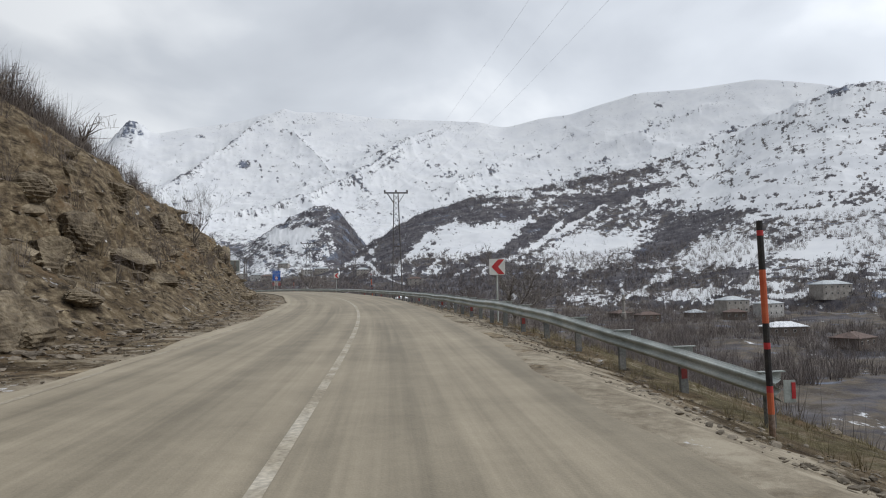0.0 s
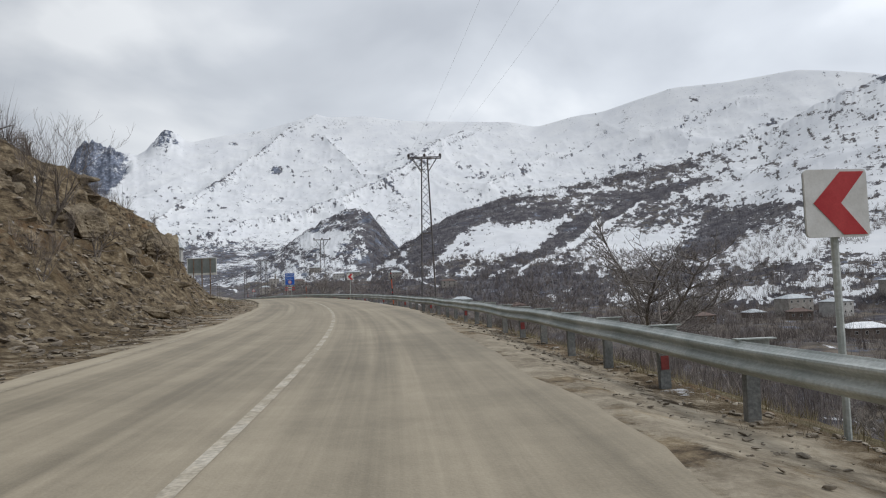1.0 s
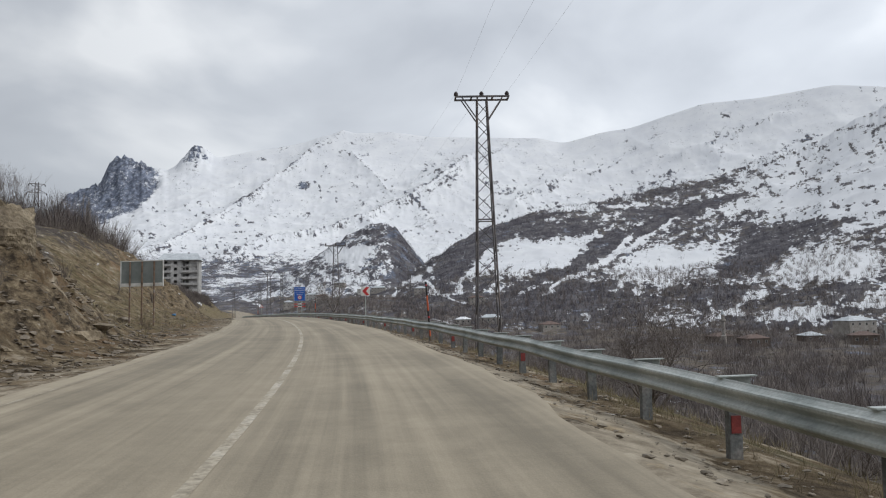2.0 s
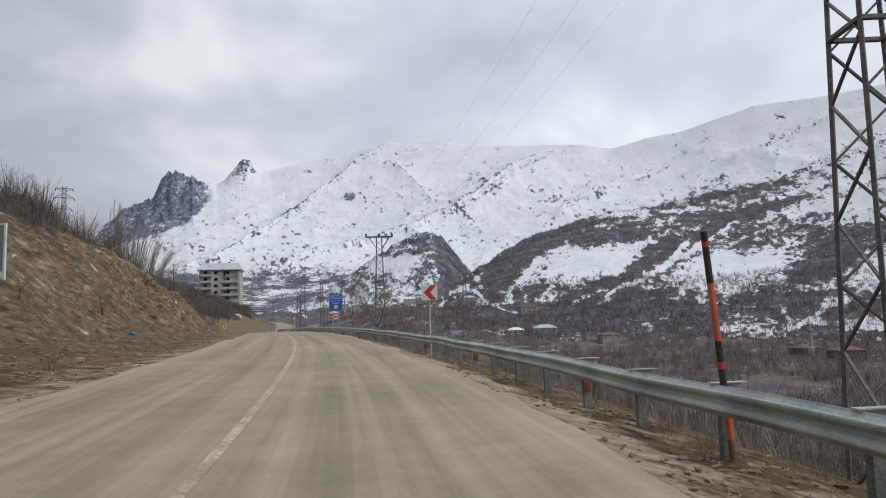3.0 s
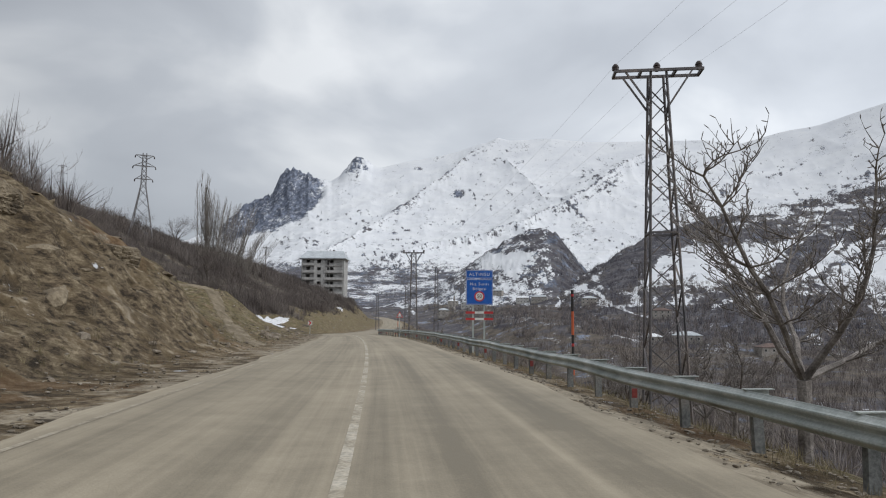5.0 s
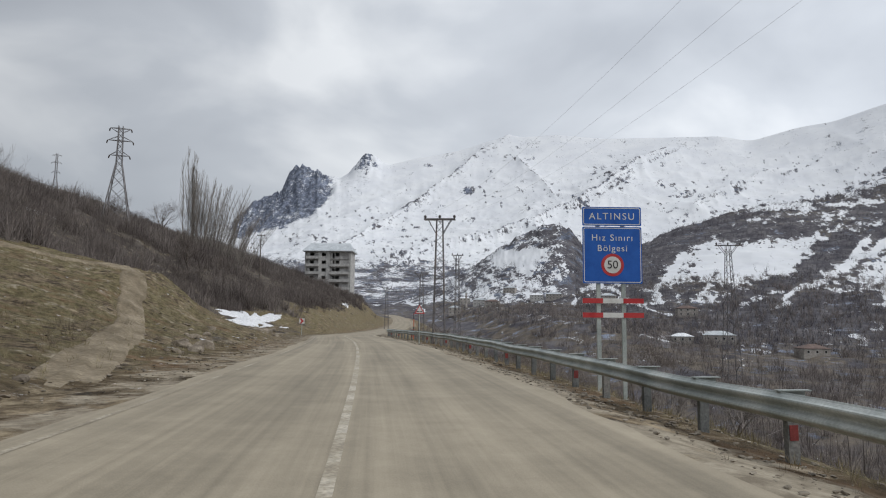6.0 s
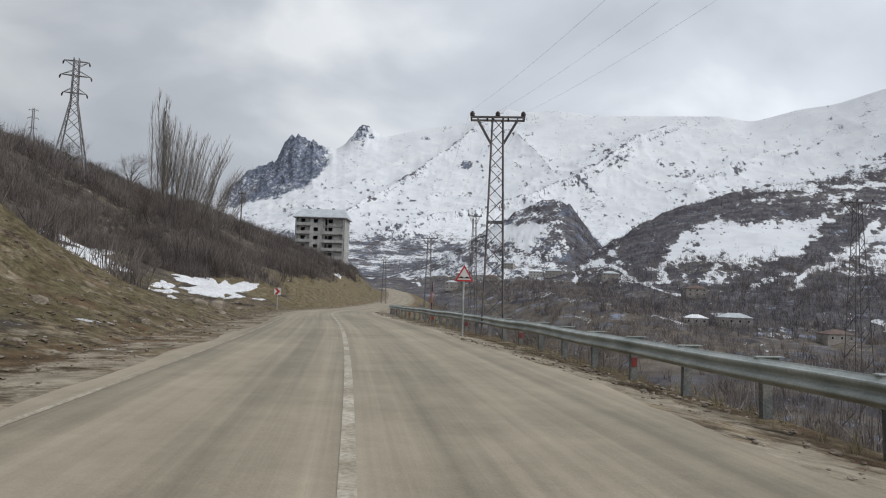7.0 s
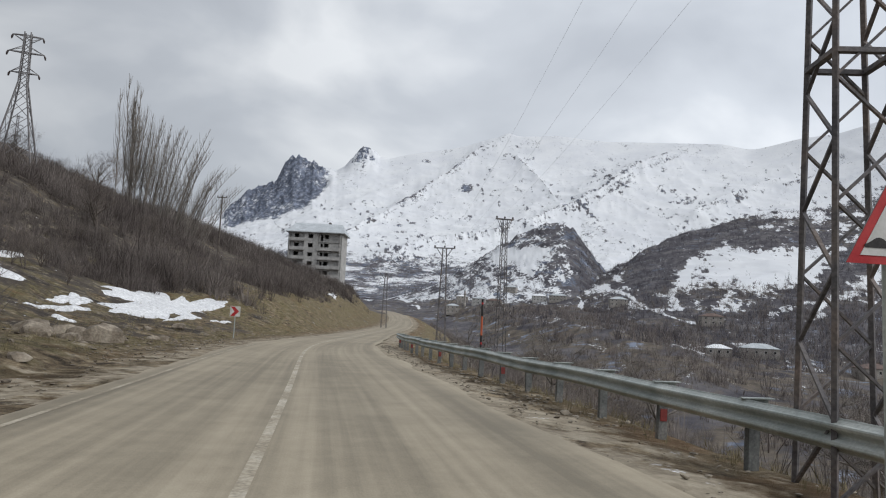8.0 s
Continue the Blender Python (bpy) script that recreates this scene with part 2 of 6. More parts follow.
M_WHITE = material("dirty_white_sheeting", [(0.55, 0.54, 0.51), (0.72, 0.72, 0.70)], 3, 0.55, 0, 0.03, 50, grit=0.05)
M_BLUE = material("blue_sign_sheeting", [(0.012, 0.085, 0.36), (0.02, 0.115, 0.45)], 3, 0.5, 0, 0.03, 50, grit=0.06)
M_BACK = material("grey_sign_back", [(0.20, 0.228, 0.222), (0.275, 0.302, 0.295)], 2, 0.6, 0.3, 0.05, 30, grit=0.10)
M_BARK = material("grey_brown_bark", [(0.065, 0.052, 0.045), (0.13, 0.108, 0.092), (0.20, 0.17, 0.145)], 5, 0.9, 0, 0.4, 30, island=0.3)
M_TWIG = material("bare_twigs", [(0.125, 0.105, 0.099), (0.198, 0.172, 0.161), (0.292, 0.258, 0.238)], 0.25, 0.95, 0, 0.0, 3, island=0.5)
M_PALE = material("pale_poplar_bark", [(0.19, 0.168, 0.145), (0.30, 0.27, 0.24)], 2, 0.9, 0, 0.2, 20, island=0.3)
M_CONCRETE = material("raw_grey_concrete", [(0.34, 0.335, 0.325), (0.43, 0.42, 0.405), (0.52, 0.51, 0.49)], 0.6, 0.9, 0, 0.2, 8)
M_PLASTER = material("pale_house_plaster", [(0.24, 0.22, 0.20), (0.38, 0.355, 0.325)], 0.5, 0.9, 0, 0.1, 6, island=0.3)
M_MUDWALL = material("brown_brick_wall", [(0.105, 0.085, 0.072), (0.18, 0.145, 0.122)], 0.5, 0.9, 0, 0.1, 6)
M_ROOF = material("pale_metal_roof", [(0.42, 0.45, 0.47), (0.58, 0.61, 0.63)], 0.5, 0.6, 0.2, 0.05, 6)
M_SNOWROOF = material("snow_on_roof", [(0.70, 0.72, 0.75), (0.86, 0.87, 0.88)], 0.5, 0.9, 0, 0.2, 4)
M_DARK_ROOM = material("painted_dark_room", [(0.015, 0.015, 0.016), (0.035, 0.033, 0.032)], 1, 0.9, 0, 0.0, 6)
M_STONE = material("brown_field_stone", [(0.095, 0.078, 0.060), (0.19, 0.158, 0.122), (0.29, 0.252, 0.20)], 1.4, 0.92, 0, 0.5, 14, island=0.3)
M_GRAVEL = material("dusty_grey_brown_gravel", [(0.145, 0.122, 0.094), (0.225, 0.194, 0.152), (0.32, 0.282, 0.228)], 1.4, 0.95, 0, 0.4, 20, island=0.45)
M_SNOW = material("old_snow", [(0.62, 0.625, 0.64), (0.76, 0.765, 0.77)], 0.8, 0.85, 0, 0.5, 6, bump_scale=0.1)
M_GRASS = material("dry_grass", [(0.13, 0.105, 0.058), (0.24, 0.20, 0.115), (0.34, 0.29, 0.18)], 0.8, 0.95, 0, 0.0, 5, island=0.4)
M_DRY = material("brown_dry_stalks", [(0.105, 0.083, 0.058), (0.168, 0.137, 0.098), (0.24, 0.20, 0.15)], 0.6, 0.95, 0, 0.0, 5, island=0.45)
# distance haze is mixed into this colour too, paler and bluer than the near twigs
M_WOOD = material("purple_grey_winter_wood", [(0.072, 0.067, 0.078), (0.115, 0.107, 0.121), (0.170, 0.158, 0.172)], 0.08, 0.95, 0, 0.0, 1.2, island=0.5)
M_BRUSH = material("bare_brown_brush", [(0.086, 0.071, 0.065), (0.138, 0.117, 0.107), (0.212, 0.184, 0.167)], 0.12, 0.95, 0, 0.0, 3, island=0.5)
M_ROOFBROWN = material("rusty_brown_roof", [(0.11, 0.08, 0.07), (0.19, 0.135, 0.115)], 0.8, 0.8, 0, 0.1, 6)
M_CROWN = material("dark_bare_twigs", [(0.094, 0.077, 0.067), (0.145, 0.121, 0.106), (0.215, 0.184, 0.160)], 0.4, 0.95, 0, 0.0, 3, island=0.5)
M_WALNUT = material("pale_grey_walnut_bark", [(0.13, 0.114, 0.104), (0.21, 0.188, 0.172), (0.30, 0.272, 0.25)], 4, 0.9, 0, 0.4, 30, island=0.3)
M_POST = material("dull_grey_post_steel", [(0.105, 0.110, 0.108), (0.165, 0.172, 0.168), (0.235, 0.225, 0.208)], 2.5, 0.6, 0.15, 0.15, 30)
M_LITTER = material("blue_plastic", [(0.04, 0.13, 0.25), (0.08, 0.21, 0.36)], 4, 0.4, 0, 0.0, 10)


# ---- helpers for building ----
def part(name, bm, mat, parent, label=""):
    """Links a bmesh as one mesh object under a thing or part."""
    me = bpy.data.meshes.new(name)
    bm.to_mesh(me)
    bm.free()
    me.materials.append(mat)
    ob = new(name, me)
    if parent is not None:
        ob.parent = parent
    if label:
        ob["label"] = label
    return ob


def piece(name, me, parent, m=None):
    ob = new(name, me)
    ob.parent = parent
    if m is not None:
        ob.matrix_basis = m
    return ob


def thing(name, place, label, category, group="", kind="", turn=0.0):
    ob = new(name)
    ob.empty_display_size = 0.3
    ob.matrix_basis = Matrix.Translation(place) @ Matrix.Rotation(turn, 4, "Z")
    return tagged(ob, label, category, group, kind)


def box(bm, size, at=(0, 0, 0), turn=None):
    m = Matrix.Translation(at) @ (turn or Matrix.Identity(4)) @ Matrix.Diagonal((*size, 1))
    return bmesh.ops.create_cube(bm, size=1.0, matrix=m)["verts"]


def bar(bm, a, b, w, d=None):
    """A square bar from a to b."""
    a, b = Vector(a), Vector(b)
    q = (b - a).to_track_quat("Z", "Y").to_matrix().to_4x4()
    box(bm, (w, d or w, (b - a).length), (a + b) / 2, q)


def tube(bm, pts, radii, sides=6):
    """A round tube through pts, with a radius at each."""
    rings = []
    pts = [Vector(p) for p in pts]
    for k, p in enumerate(pts):
        way = (pts[min(k + 1, len(pts) - 1)] - pts[max(k - 1, 0)]).normalized()
        q = way.to_track_quat("Z", "Y")
        rings.append([bm.verts.new(p + q @ Vector((math.cos(a) * radii[k], math.sin(a) * radii[k], 0))) for a in (2 * math.pi * j / sides for j in range(sides))])
    for r0, r1 in zip(rings, rings[1:]):
        for j in range(sides):
            bm.faces.new((r0[j], r0[(j + 1) % sides], r1[(j + 1) % sides], r1[j]))
    bm.faces.new(rings[0][::-1])
    bm.faces.new(rings[-1])


def mesh_of(name, verts, faces, mat, smooth=True):
    """A large mesh from arrays of vertices and quads or triangles."""
    me = bpy.data.meshes.new(name)
    verts, faces = np.asarray(verts, np.float32), np.asarray(faces, np.int32)
    k = faces.shape[1]
    me.vertices.add(len(verts))
    me.vertices.foreach_set("co", verts.ravel())
    me.loops.add(faces.size)
    me.loops.foreach_set("vertex_index", faces.ravel())
    me.polygons.add(len(faces))
    me.polygons.foreach_set("loop_start", np.arange(0, faces.size, k, dtype=np.int32))
    me.polygons.foreach_set("loop_total", np.full(len(faces), k, np.int32))
    me.polygons.foreach_set("use_smooth", np.full(len(faces), smooth))
    me.update(calc_edges=True)
    me.materials.append(mat)
    return me


def grid_faces(rows, cols, wrap=False):
    i = np.arange(rows - 1)[:, None]
    j = np.arange(cols if wrap else cols - 1)[None]
    a = i * cols + j
    b = i * cols + (j + 1) % cols
    return np.stack([a, b, b + cols, a + cols], -1).reshape(-1, 4)


def set_attr(me, name, values):
    at = me.attributes.new(name, "FLOAT", "POINT")
    at.data.foreach_set("value", np.asarray(values, np.float32).ravel())


# smooth noise on arrays
NOISE_TABLE = np.random.RandomState(7).rand(512, 512).astype(np.float32)


def vnoise(x, y):
    xi, yi = np.floor(x).astype(int), np.floor(y).astype(int)
    fx, fy = x - xi, y - yi
    fx, fy = fx * fx * (3 - 2 * fx), fy * fy * (3 - 2 * fy)
    a, b = NOISE_TABLE[yi % 512, xi % 512], NOISE_TABLE[yi % 512, (xi + 1) % 512]
    c, d = NOISE_TABLE[(yi + 1) % 512, xi % 512], NOISE_TABLE[(yi + 1) % 512, (xi + 1) % 512]
    return (a * (1 - fx) + b * fx) * (1 - fy) + (c * (1 - fx) + d * fx) * fy * 1.0


def fbm(x, y, octaves=5, gain=0.5):
    """Noise about 0, from -1 to 1."""
    out, amp, tot = 0, 1.0, 0
    for k in range(octaves):
        ca, sa = math.cos(0.7 * k), math.sin(0.7 * k)
        u, v = (x * ca - y * sa) * 2**k + 17.3 * k, (x * sa + y * ca) * 2**k + 5.1 * k
        out = out + amp * (2 * vnoise(u, v) - 1)
        tot += amp
        amp *= gain
    return out / tot


def ridged(x, y, octaves=5, gain=0.5):
    """Noise from 0 to 1 with sharp crests."""
    out, amp, tot = 0, 1.0, 0
    for k in range(octaves):
        ca, sa = math.cos(0.9 * k), math.sin(0.9 * k)
        u, v = (x * ca - y * sa) * 2**k + 3.3 * k, (x * sa + y * ca) * 2**k + 9.1 * k
        out = out + amp * (1 - np.abs(2 * vnoise(u, v) - 1)) ** 2
        tot += amp
        amp *= gain
    return out / tot


def smooth(a, b, x):
    t = np.clip((x - a) / (b - a), 0, 1)
    return t * t * (3 - 2 * t)


def curve_through(xs, ys):
    """A natural cubic spline as a function."""
    xs, ys = np.array(xs, float), np.array(ys, float)
    n, h = len(xs), np.diff(xs)
    a = np.eye(n)
    b = np.zeros(n)
    for i in range(1, n - 1):
        a[i, i - 1 : i + 2] = h[i - 1], 2 * (h[i - 1] + h[i]), h[i]
        b[i] = 3 * ((ys[i + 1] - ys[i]) / h[i] - (ys[i] - ys[i - 1]) / h[i - 1])
    c = np.linalg.solve(a, b)
    d = np.diff(c) / (3 * h)
    m = np.diff(ys) / h - h * (2 * c[:-1] + c[1:]) / 3

    def f(x):
        x = np.asarray(x, float)
        i = np.clip(np.searchsorted(xs, x) - 1, 0, n - 2)
        t = np.clip(x, xs[0], xs[-1]) - xs[i]
        end = np.where(x > xs[-1], (x - xs[-1]) * (m[-1] + 2 * c[-2] * h[-1] + 3 * d[-1] * h[-1] ** 2), 0) + np.where(x < xs[0], (x - xs[0]) * m[0], 0)
        return ys[i] + m[i] * t + c[i] * t**2 + d[i] * t**3 + end

    return f


# ---- the road's line ----
ROAD_X = curve_through(
    [-70, -30, 0, 15, 30, 45, 60, 75, 90, 105, 120, 135, 150, 165, 180, 203, 235, 270, 345, 426, 560],
    [9.5, 4.6, 1.15, -0.31, -2.02, -4.59, -8.34, -13.21, -18.98, -25.41, -32.29, -39.55, -47.22, -55.45, -63.7, -73.5, -86, -98, -128, -167, -240],
)
ROAD_Z = curve_through([-70, 0, 15, 30, 45, 60, 75, 90, 105, 120, 135, 150, 165, 180, 215, 280, 345, 430, 560], [-0.9, -0.28, -0.23, -0.08, 0.12, 0.32, 0.51, 0.64, 0.71, 0.69, 0.60, 0.43, 0.19, -0.1, -0.8, -1.0, 0.4, 2.2, 4.0])
# the guard rail: its offset from the centre line and its top over the road
RAIL_OFF = curve_through([16.2, 20.5, 24, 30, 45, 60, 75, 90, 105, 120, 135, 150, 165, 180], [6.15, 5.4, 4.9, 4.55, 4.60, 4.80, 4.96, 4.98, 4.90, 4.85, 4.95, 5.18, 5.15, 4.7])
RAIL_TOP = curve_through([16.2, 20.5, 24, 30, 45, 60, 90, 120, 150, 165, 180], [-0.20, 0.14, 0.40, 0.50, 0.43, 0.37, 0.34, 0.40, 0.52, 0.60, 0.68])
RAIL_FROM, RAIL_TO = 16.4, 190.0

_y = np.arange(-70, 560.01, 0.5)
_p = np.stack([ROAD_X(_y), _y], -1)
_t = np.gradient(_p, axis=0)
_t /= np.linalg.norm(_t, axis=1)[:, None]


def road_frame(y):
    """Centre, way along and way to the right of the road at y."""
    y = np.asarray(y, float)
    tx, ty = np.interp(y, _y, _t[:, 0]), np.interp(y, _y, _t[:, 1])
    q = np.hypot(tx, ty)
    return np.stack([ROAD_X(y), y], -1), np.stack([tx / q, ty / q], -1), np.stack([ty / q, -tx / q], -1)


def road_place(x, y):
    """The station (y of the nearest centre point) and the offset to the right of places in the plan."""
    x, y = np.asarray(x, float), np.asarray(y, float)
    at = np.clip(y, -70, 560)
    for _ in range(8):
        c, t, r = road_frame(at)
        at = np.clip(at + 0.8 * ((x - c[..., 0]) * t[..., 0] + (y - c[..., 1]) * t[..., 1]) * t[..., 1], -70, 560)
    c, t, r = road_frame(at)
    return at, (x - c[..., 0]) * r[..., 0] + (y - c[..., 1]) * r[..., 1]


# ---- the shape of the land ----
BANK_N = (6.2, 9, 12, 16, 25, 45, 70)
# heights of the bank by station: the rocky cut, the grassy bend with the mound, the hollow beyond
BANK_CUT = {
    -70: (0.1, 2.2, 6.0, 9.0, 10, 15, 18),
    34: (0.1, 2.6, 7.2, 10.4, 11.5, 16, 18),
    47: (0.2, 3.0, 7.2, 9.3, 10.5, 15, 18),
    57: (0.2, 3.3, 7.0, 8.6, 9.8, 15, 18),
    66: (0.4, 4.9, 6.8, 7.4, 8.8, 14, 20),
    74: (0.1, 0.7, 2.2, 4.0, 7, 15, 24),
}
BANK_BEND = {
    85: (0.1, 0.5, 1.8, 4.8, 9, 17, 26),
    98: (0.1, 0.9, 3.6, 6.9, 9.6, 17, 27),
    106: (0.1, 1.3, 4.9, 7.9, 10.4, 17, 27),
    117: (0.1, 2.3, 6.3, 8.2, 11, 17, 28),
    127: (0.5, 3.5, 5.6, 7.2, 10, 17, 28),
    131: (0.1, 0.9, 2.0, 3.8, 8.6, 16, 28),
    135: (0.1, 0.7, 1.7, 3.4, 8.2, 16, 28),
    142: (0.1, 0.7, 1.6, 3.2, 7.4, 16, 29),
    150: (0.35, 1.2, 2.9, 4.1, 7.0, 16, 29),
}
BANK_HOLLOW = {
    158: (0.5, 1.9, 4.2, 5.0, 6.8, 16, 30),
    167: (0.4, 1.0, 1.9, 3.0, 6.2, 16, 30),
    174: (0.1, 0.4, 1.0, 1.9, 5.2, 16, 30),
    186: (0.0, 0.25, 0.6, 1.6, 5, 16, 30),
    210: (0.0, 0.4, 1.0, 2.2, 5.4, 16, 30),
    228: (0.5, 2.2, 4.0, 5.4, 7.6, 17, 30),
    245: (0.6, 2.4, 4.4, 5.8, 8.2, 17, 30),
    275: (0.2, 1.2, 3.2, 5.0, 9, 17, 29),
    345: (0.2, 1.0, 4.0, 8.0, 11, 18, 28),
}
BANK = {**BANK_CUT, **BANK_BEND, **BANK_HOLLOW}


def bank_height(at, left):
    """Height over the road at a distance left of its centre line."""
    keys = sorted(BANK)
    table = np.array([[0.0, 0.0, *BANK[k]] for k in keys])
    ns = np.array([0, 5.0, *BANK_N])
    fs = [np.interp(at, keys, table[:, j]) for j in range(table.shape[1])]
    left = np.clip(left, 0, 70)
    out = np.zeros_like(left)
    for j in range(len(ns) - 1):
        w = (left >= ns[j]) & (left <= ns[j + 1])
        t = (left - ns[j]) / (ns[j + 1] - ns[j])
        out = np.where(w, fs[j] * (1 - t) + fs[j + 1] * t, out)
    return out


CENTRE = (-20.0, 90.0)
# crest of the far range: bearing to the left of ahead, its rise in degrees and its distance
FAR_AZ = (-75, -45, -34, -30.3, -28, -25.6, -20.5, -16.4, -13, -10.5, -8.3, -4.8, -2.7, -0.6, 2.9, 6.5, 10.4, 14.5, 16, 18.9, 22.2, 24.4, 25.2, 25.7, 26.4, 27.0, 27.5, 28, 28.7, 29.24, 29.9, 30.6, 31.9, 33, 33.6, 34.7, 35.9, 37.7, 40, 46, 75)
FAR_EL = (9, 11, 13, 14.6, 15.2, 15.75, 15.65, 15.8, 15.1, 14.5, 14.4, 13.7, 14.3, 14.4, 14.6, 14.75, 15.25, 14.9, 14.6, 13.95, 13.4, 12.85, 12.95, 13.40, 13.55, 13.25, 12.7, 12.0, 11.55, 11.7, 12.15, 12.2, 12.55, 11.5, 9.9, 9.7, 8.9, 7.4, 6.2, 5, 3)
FAR_R = 3000.0
# crest of the near massif across the valley
NEAR_AZ = (-80, -50, -40, -36.4, -33.6, -31.8, -29.2, -26.6, -24.9, -21.3, -19.5, -15.7, -11, -8.4, -4.6, -1.8, 1.6, 4.2, 6.2, 8, 10.5, 14, 20, 40)
NEAR_EL = (8, 12, 14.2, 14.6, 14.9, 14.4, 13.7, 12.9, 12.0, 11.2, 10.4, 10.0, 9.3, 8.9, 8.6, 7.9, 7.1, 5.9, 4.6, 3.4, 2.4, 1.7, 1.2, 1.0)
NEAR_R = (900, 1100, 1150, 1150, 1150, 1150, 1150, 1180, 1200, 1200, 1180, 1150, 1100, 1060, 1010, 980, 940, 900, 860, 820, 800, 800, 800, 800)


# spurs of the far range: bearings and rises from the foot upwards, half width and lift in degrees
SPURS = (
    ((31.1, 28.6, 24.3, 21.0, 17.2, 14.3), (4.6, 5.55, 8.1, 10.3, 13.2, 15.0), 0.55, 0.5),
    ((24.3, 20.1, 15.4, 11.4, 8.5, 3.9, 1.4), (4.7, 5.85, 6.8, 8.2, 9.3, 12.1, 13.2), 0.75, 0.7),
    ((8.5, 5.5, 3.0), (10.5, 11.6, 12.5), 0.45, 0.3),
    ((0.1, -3.3, -6.2), (8.6, 10.1, 11.1), 0.6, 0.4),
    ((-14.1, -18.2, -21.8), (11.76, 12.84, 14.0), 0.5, 0.4),
    ((10.5, 11.9, 13.6), (10.0, 11.75, 13.2), 0.3, 0.25),
)
# snow fields and woods on the massif: bearing, rise, half widths of each, strength
FIELDS = ((-15.3, 3.5, 4.3, 1.15, 0.6), (-28.0, 2.7, 4.4, 0.95, 0.55), (-34.0, 2.8, 2.1, 0.8, 0.45), (-37.8, 3.4, 2.8, 1.5, 0.4), (-17.0, -1.0, 2.7, 0.55, 0.5), (-26.4, -1.0, 2.8, 0.6, 0.8), (-32.4, -0.3, 2.2, 0.40, 0.7), (-22.6, 0.7, 1.5, 0.40, 0.6), (-35.0, -1.2, 2.0, 0.35, 0.6), (-8.2, 8.3, 4.6, 0.26, 0.5), (-3.4, 4.6, 3.9, 1.45, 0.62), (-26.0, 7.7, 8.0, 0.36, 0.35), (-28.0, 6.6, 7.0, 0.32, 0.3), (-33.0, 5.6, 4.5, 0.36, 0.35), (7.4, 2.6, 2.2, 0.4, 0.5), (-5.8, -0.7, 3.4, 0.22, 0.3))
GULLIES = (((0.2, 1.3, 2.4, 4.0, 5.4, 6.9, 7.9, 8.4), (-1.6, -3.4, -5.0, -7.4, -9.6, -13.4, -16.4, -18.6), 1.45), ((2.0, 3.6, 5.7, 6.6, 7.7), (4.8, 4.6, 2.6, 0.4, -2.0), 1.9))
WOODS = ((-21.8, 4.0, 2.3, 1.7, 0.9), (-20.0, 0.9, 2.4, 0.6, 0.8), (-4.8, 6.7, 3.4, 0.7, 0.9), (-7.0, 0.4, 5.0, 1.5, 0.85), (-25.2, 5.7, 3.0, 0.7, 0.5), (-32.0, 3.0, 0.9, 1.0, 0.7), (-14.0, 7.6, 3.0, 0.5, 0.6))
STRIPS = (((2.6, 5.2), (3.0, 0.9), 0.35), ((0.8, 2.8), (-4.4, -6.6), 0.40), ((3.6, 6.2), (-9.4, -11.6), 0.40), ((4.4, 7.2), (-10.8, -15.0), 0.30), ((0.2, 1.6), (1.5, 6.0), 0.45), ((1.2, 3.0), (-11.0, -12.4), 0.35), ((-1.6, 0.4), (-20.5, -22.6), 0.5), ((0.35, 1.2, 2.6), (2.5, 4.7, 6.8), 0.20), ((2.4, 3.1), (-6.7, -8.1), 0.35))
KNOLL_AZ = (-4, 2, 4.9, 6.4, 7.4, 8.4, 9.4, 10.6, 12.1, 13.6, 14.8, 16.3, 17.8, 20, 24, 40)
KNOLL_EL = (0.2, 1.0, 2.2, 3.2, 4.6, 6.0, 7.35, 7.95, 7.55, 6.9, 6.2, 5.2, 4.3, 2.6, 1.2, 0.5)


def valley(x, y, at, off):
    """The valley floor, below the road on its right and climbing to the hillside on its left."""
    base = ROAD_Z(np.clip(at, -70, 560))
    right = -1.0 - 19.0 * smooth(4, 48, off) + 0.012 * np.clip(off - 75, 0, 300) + (7 * smooth(200, 480, y) + 15 * smooth(230, 480, y) * smooth(20, -120, x)) * smooth(25, 95, off) + 14 * smooth(520, 950, y)
    left = bank_height(at, -off)
    far = np.hypot(x - CENTRE[0], y - CENTRE[1])
    left = left + 0.20 * np.clip(-off - 70, 0, 220)
    z = base + np.where(off > 0, right, left)
    return z + (0.25 + 0.010 * np.clip(far, 0, 300)) * fbm(x / 24, y / 24, 4) * smooth(12, 40, np.abs(off))


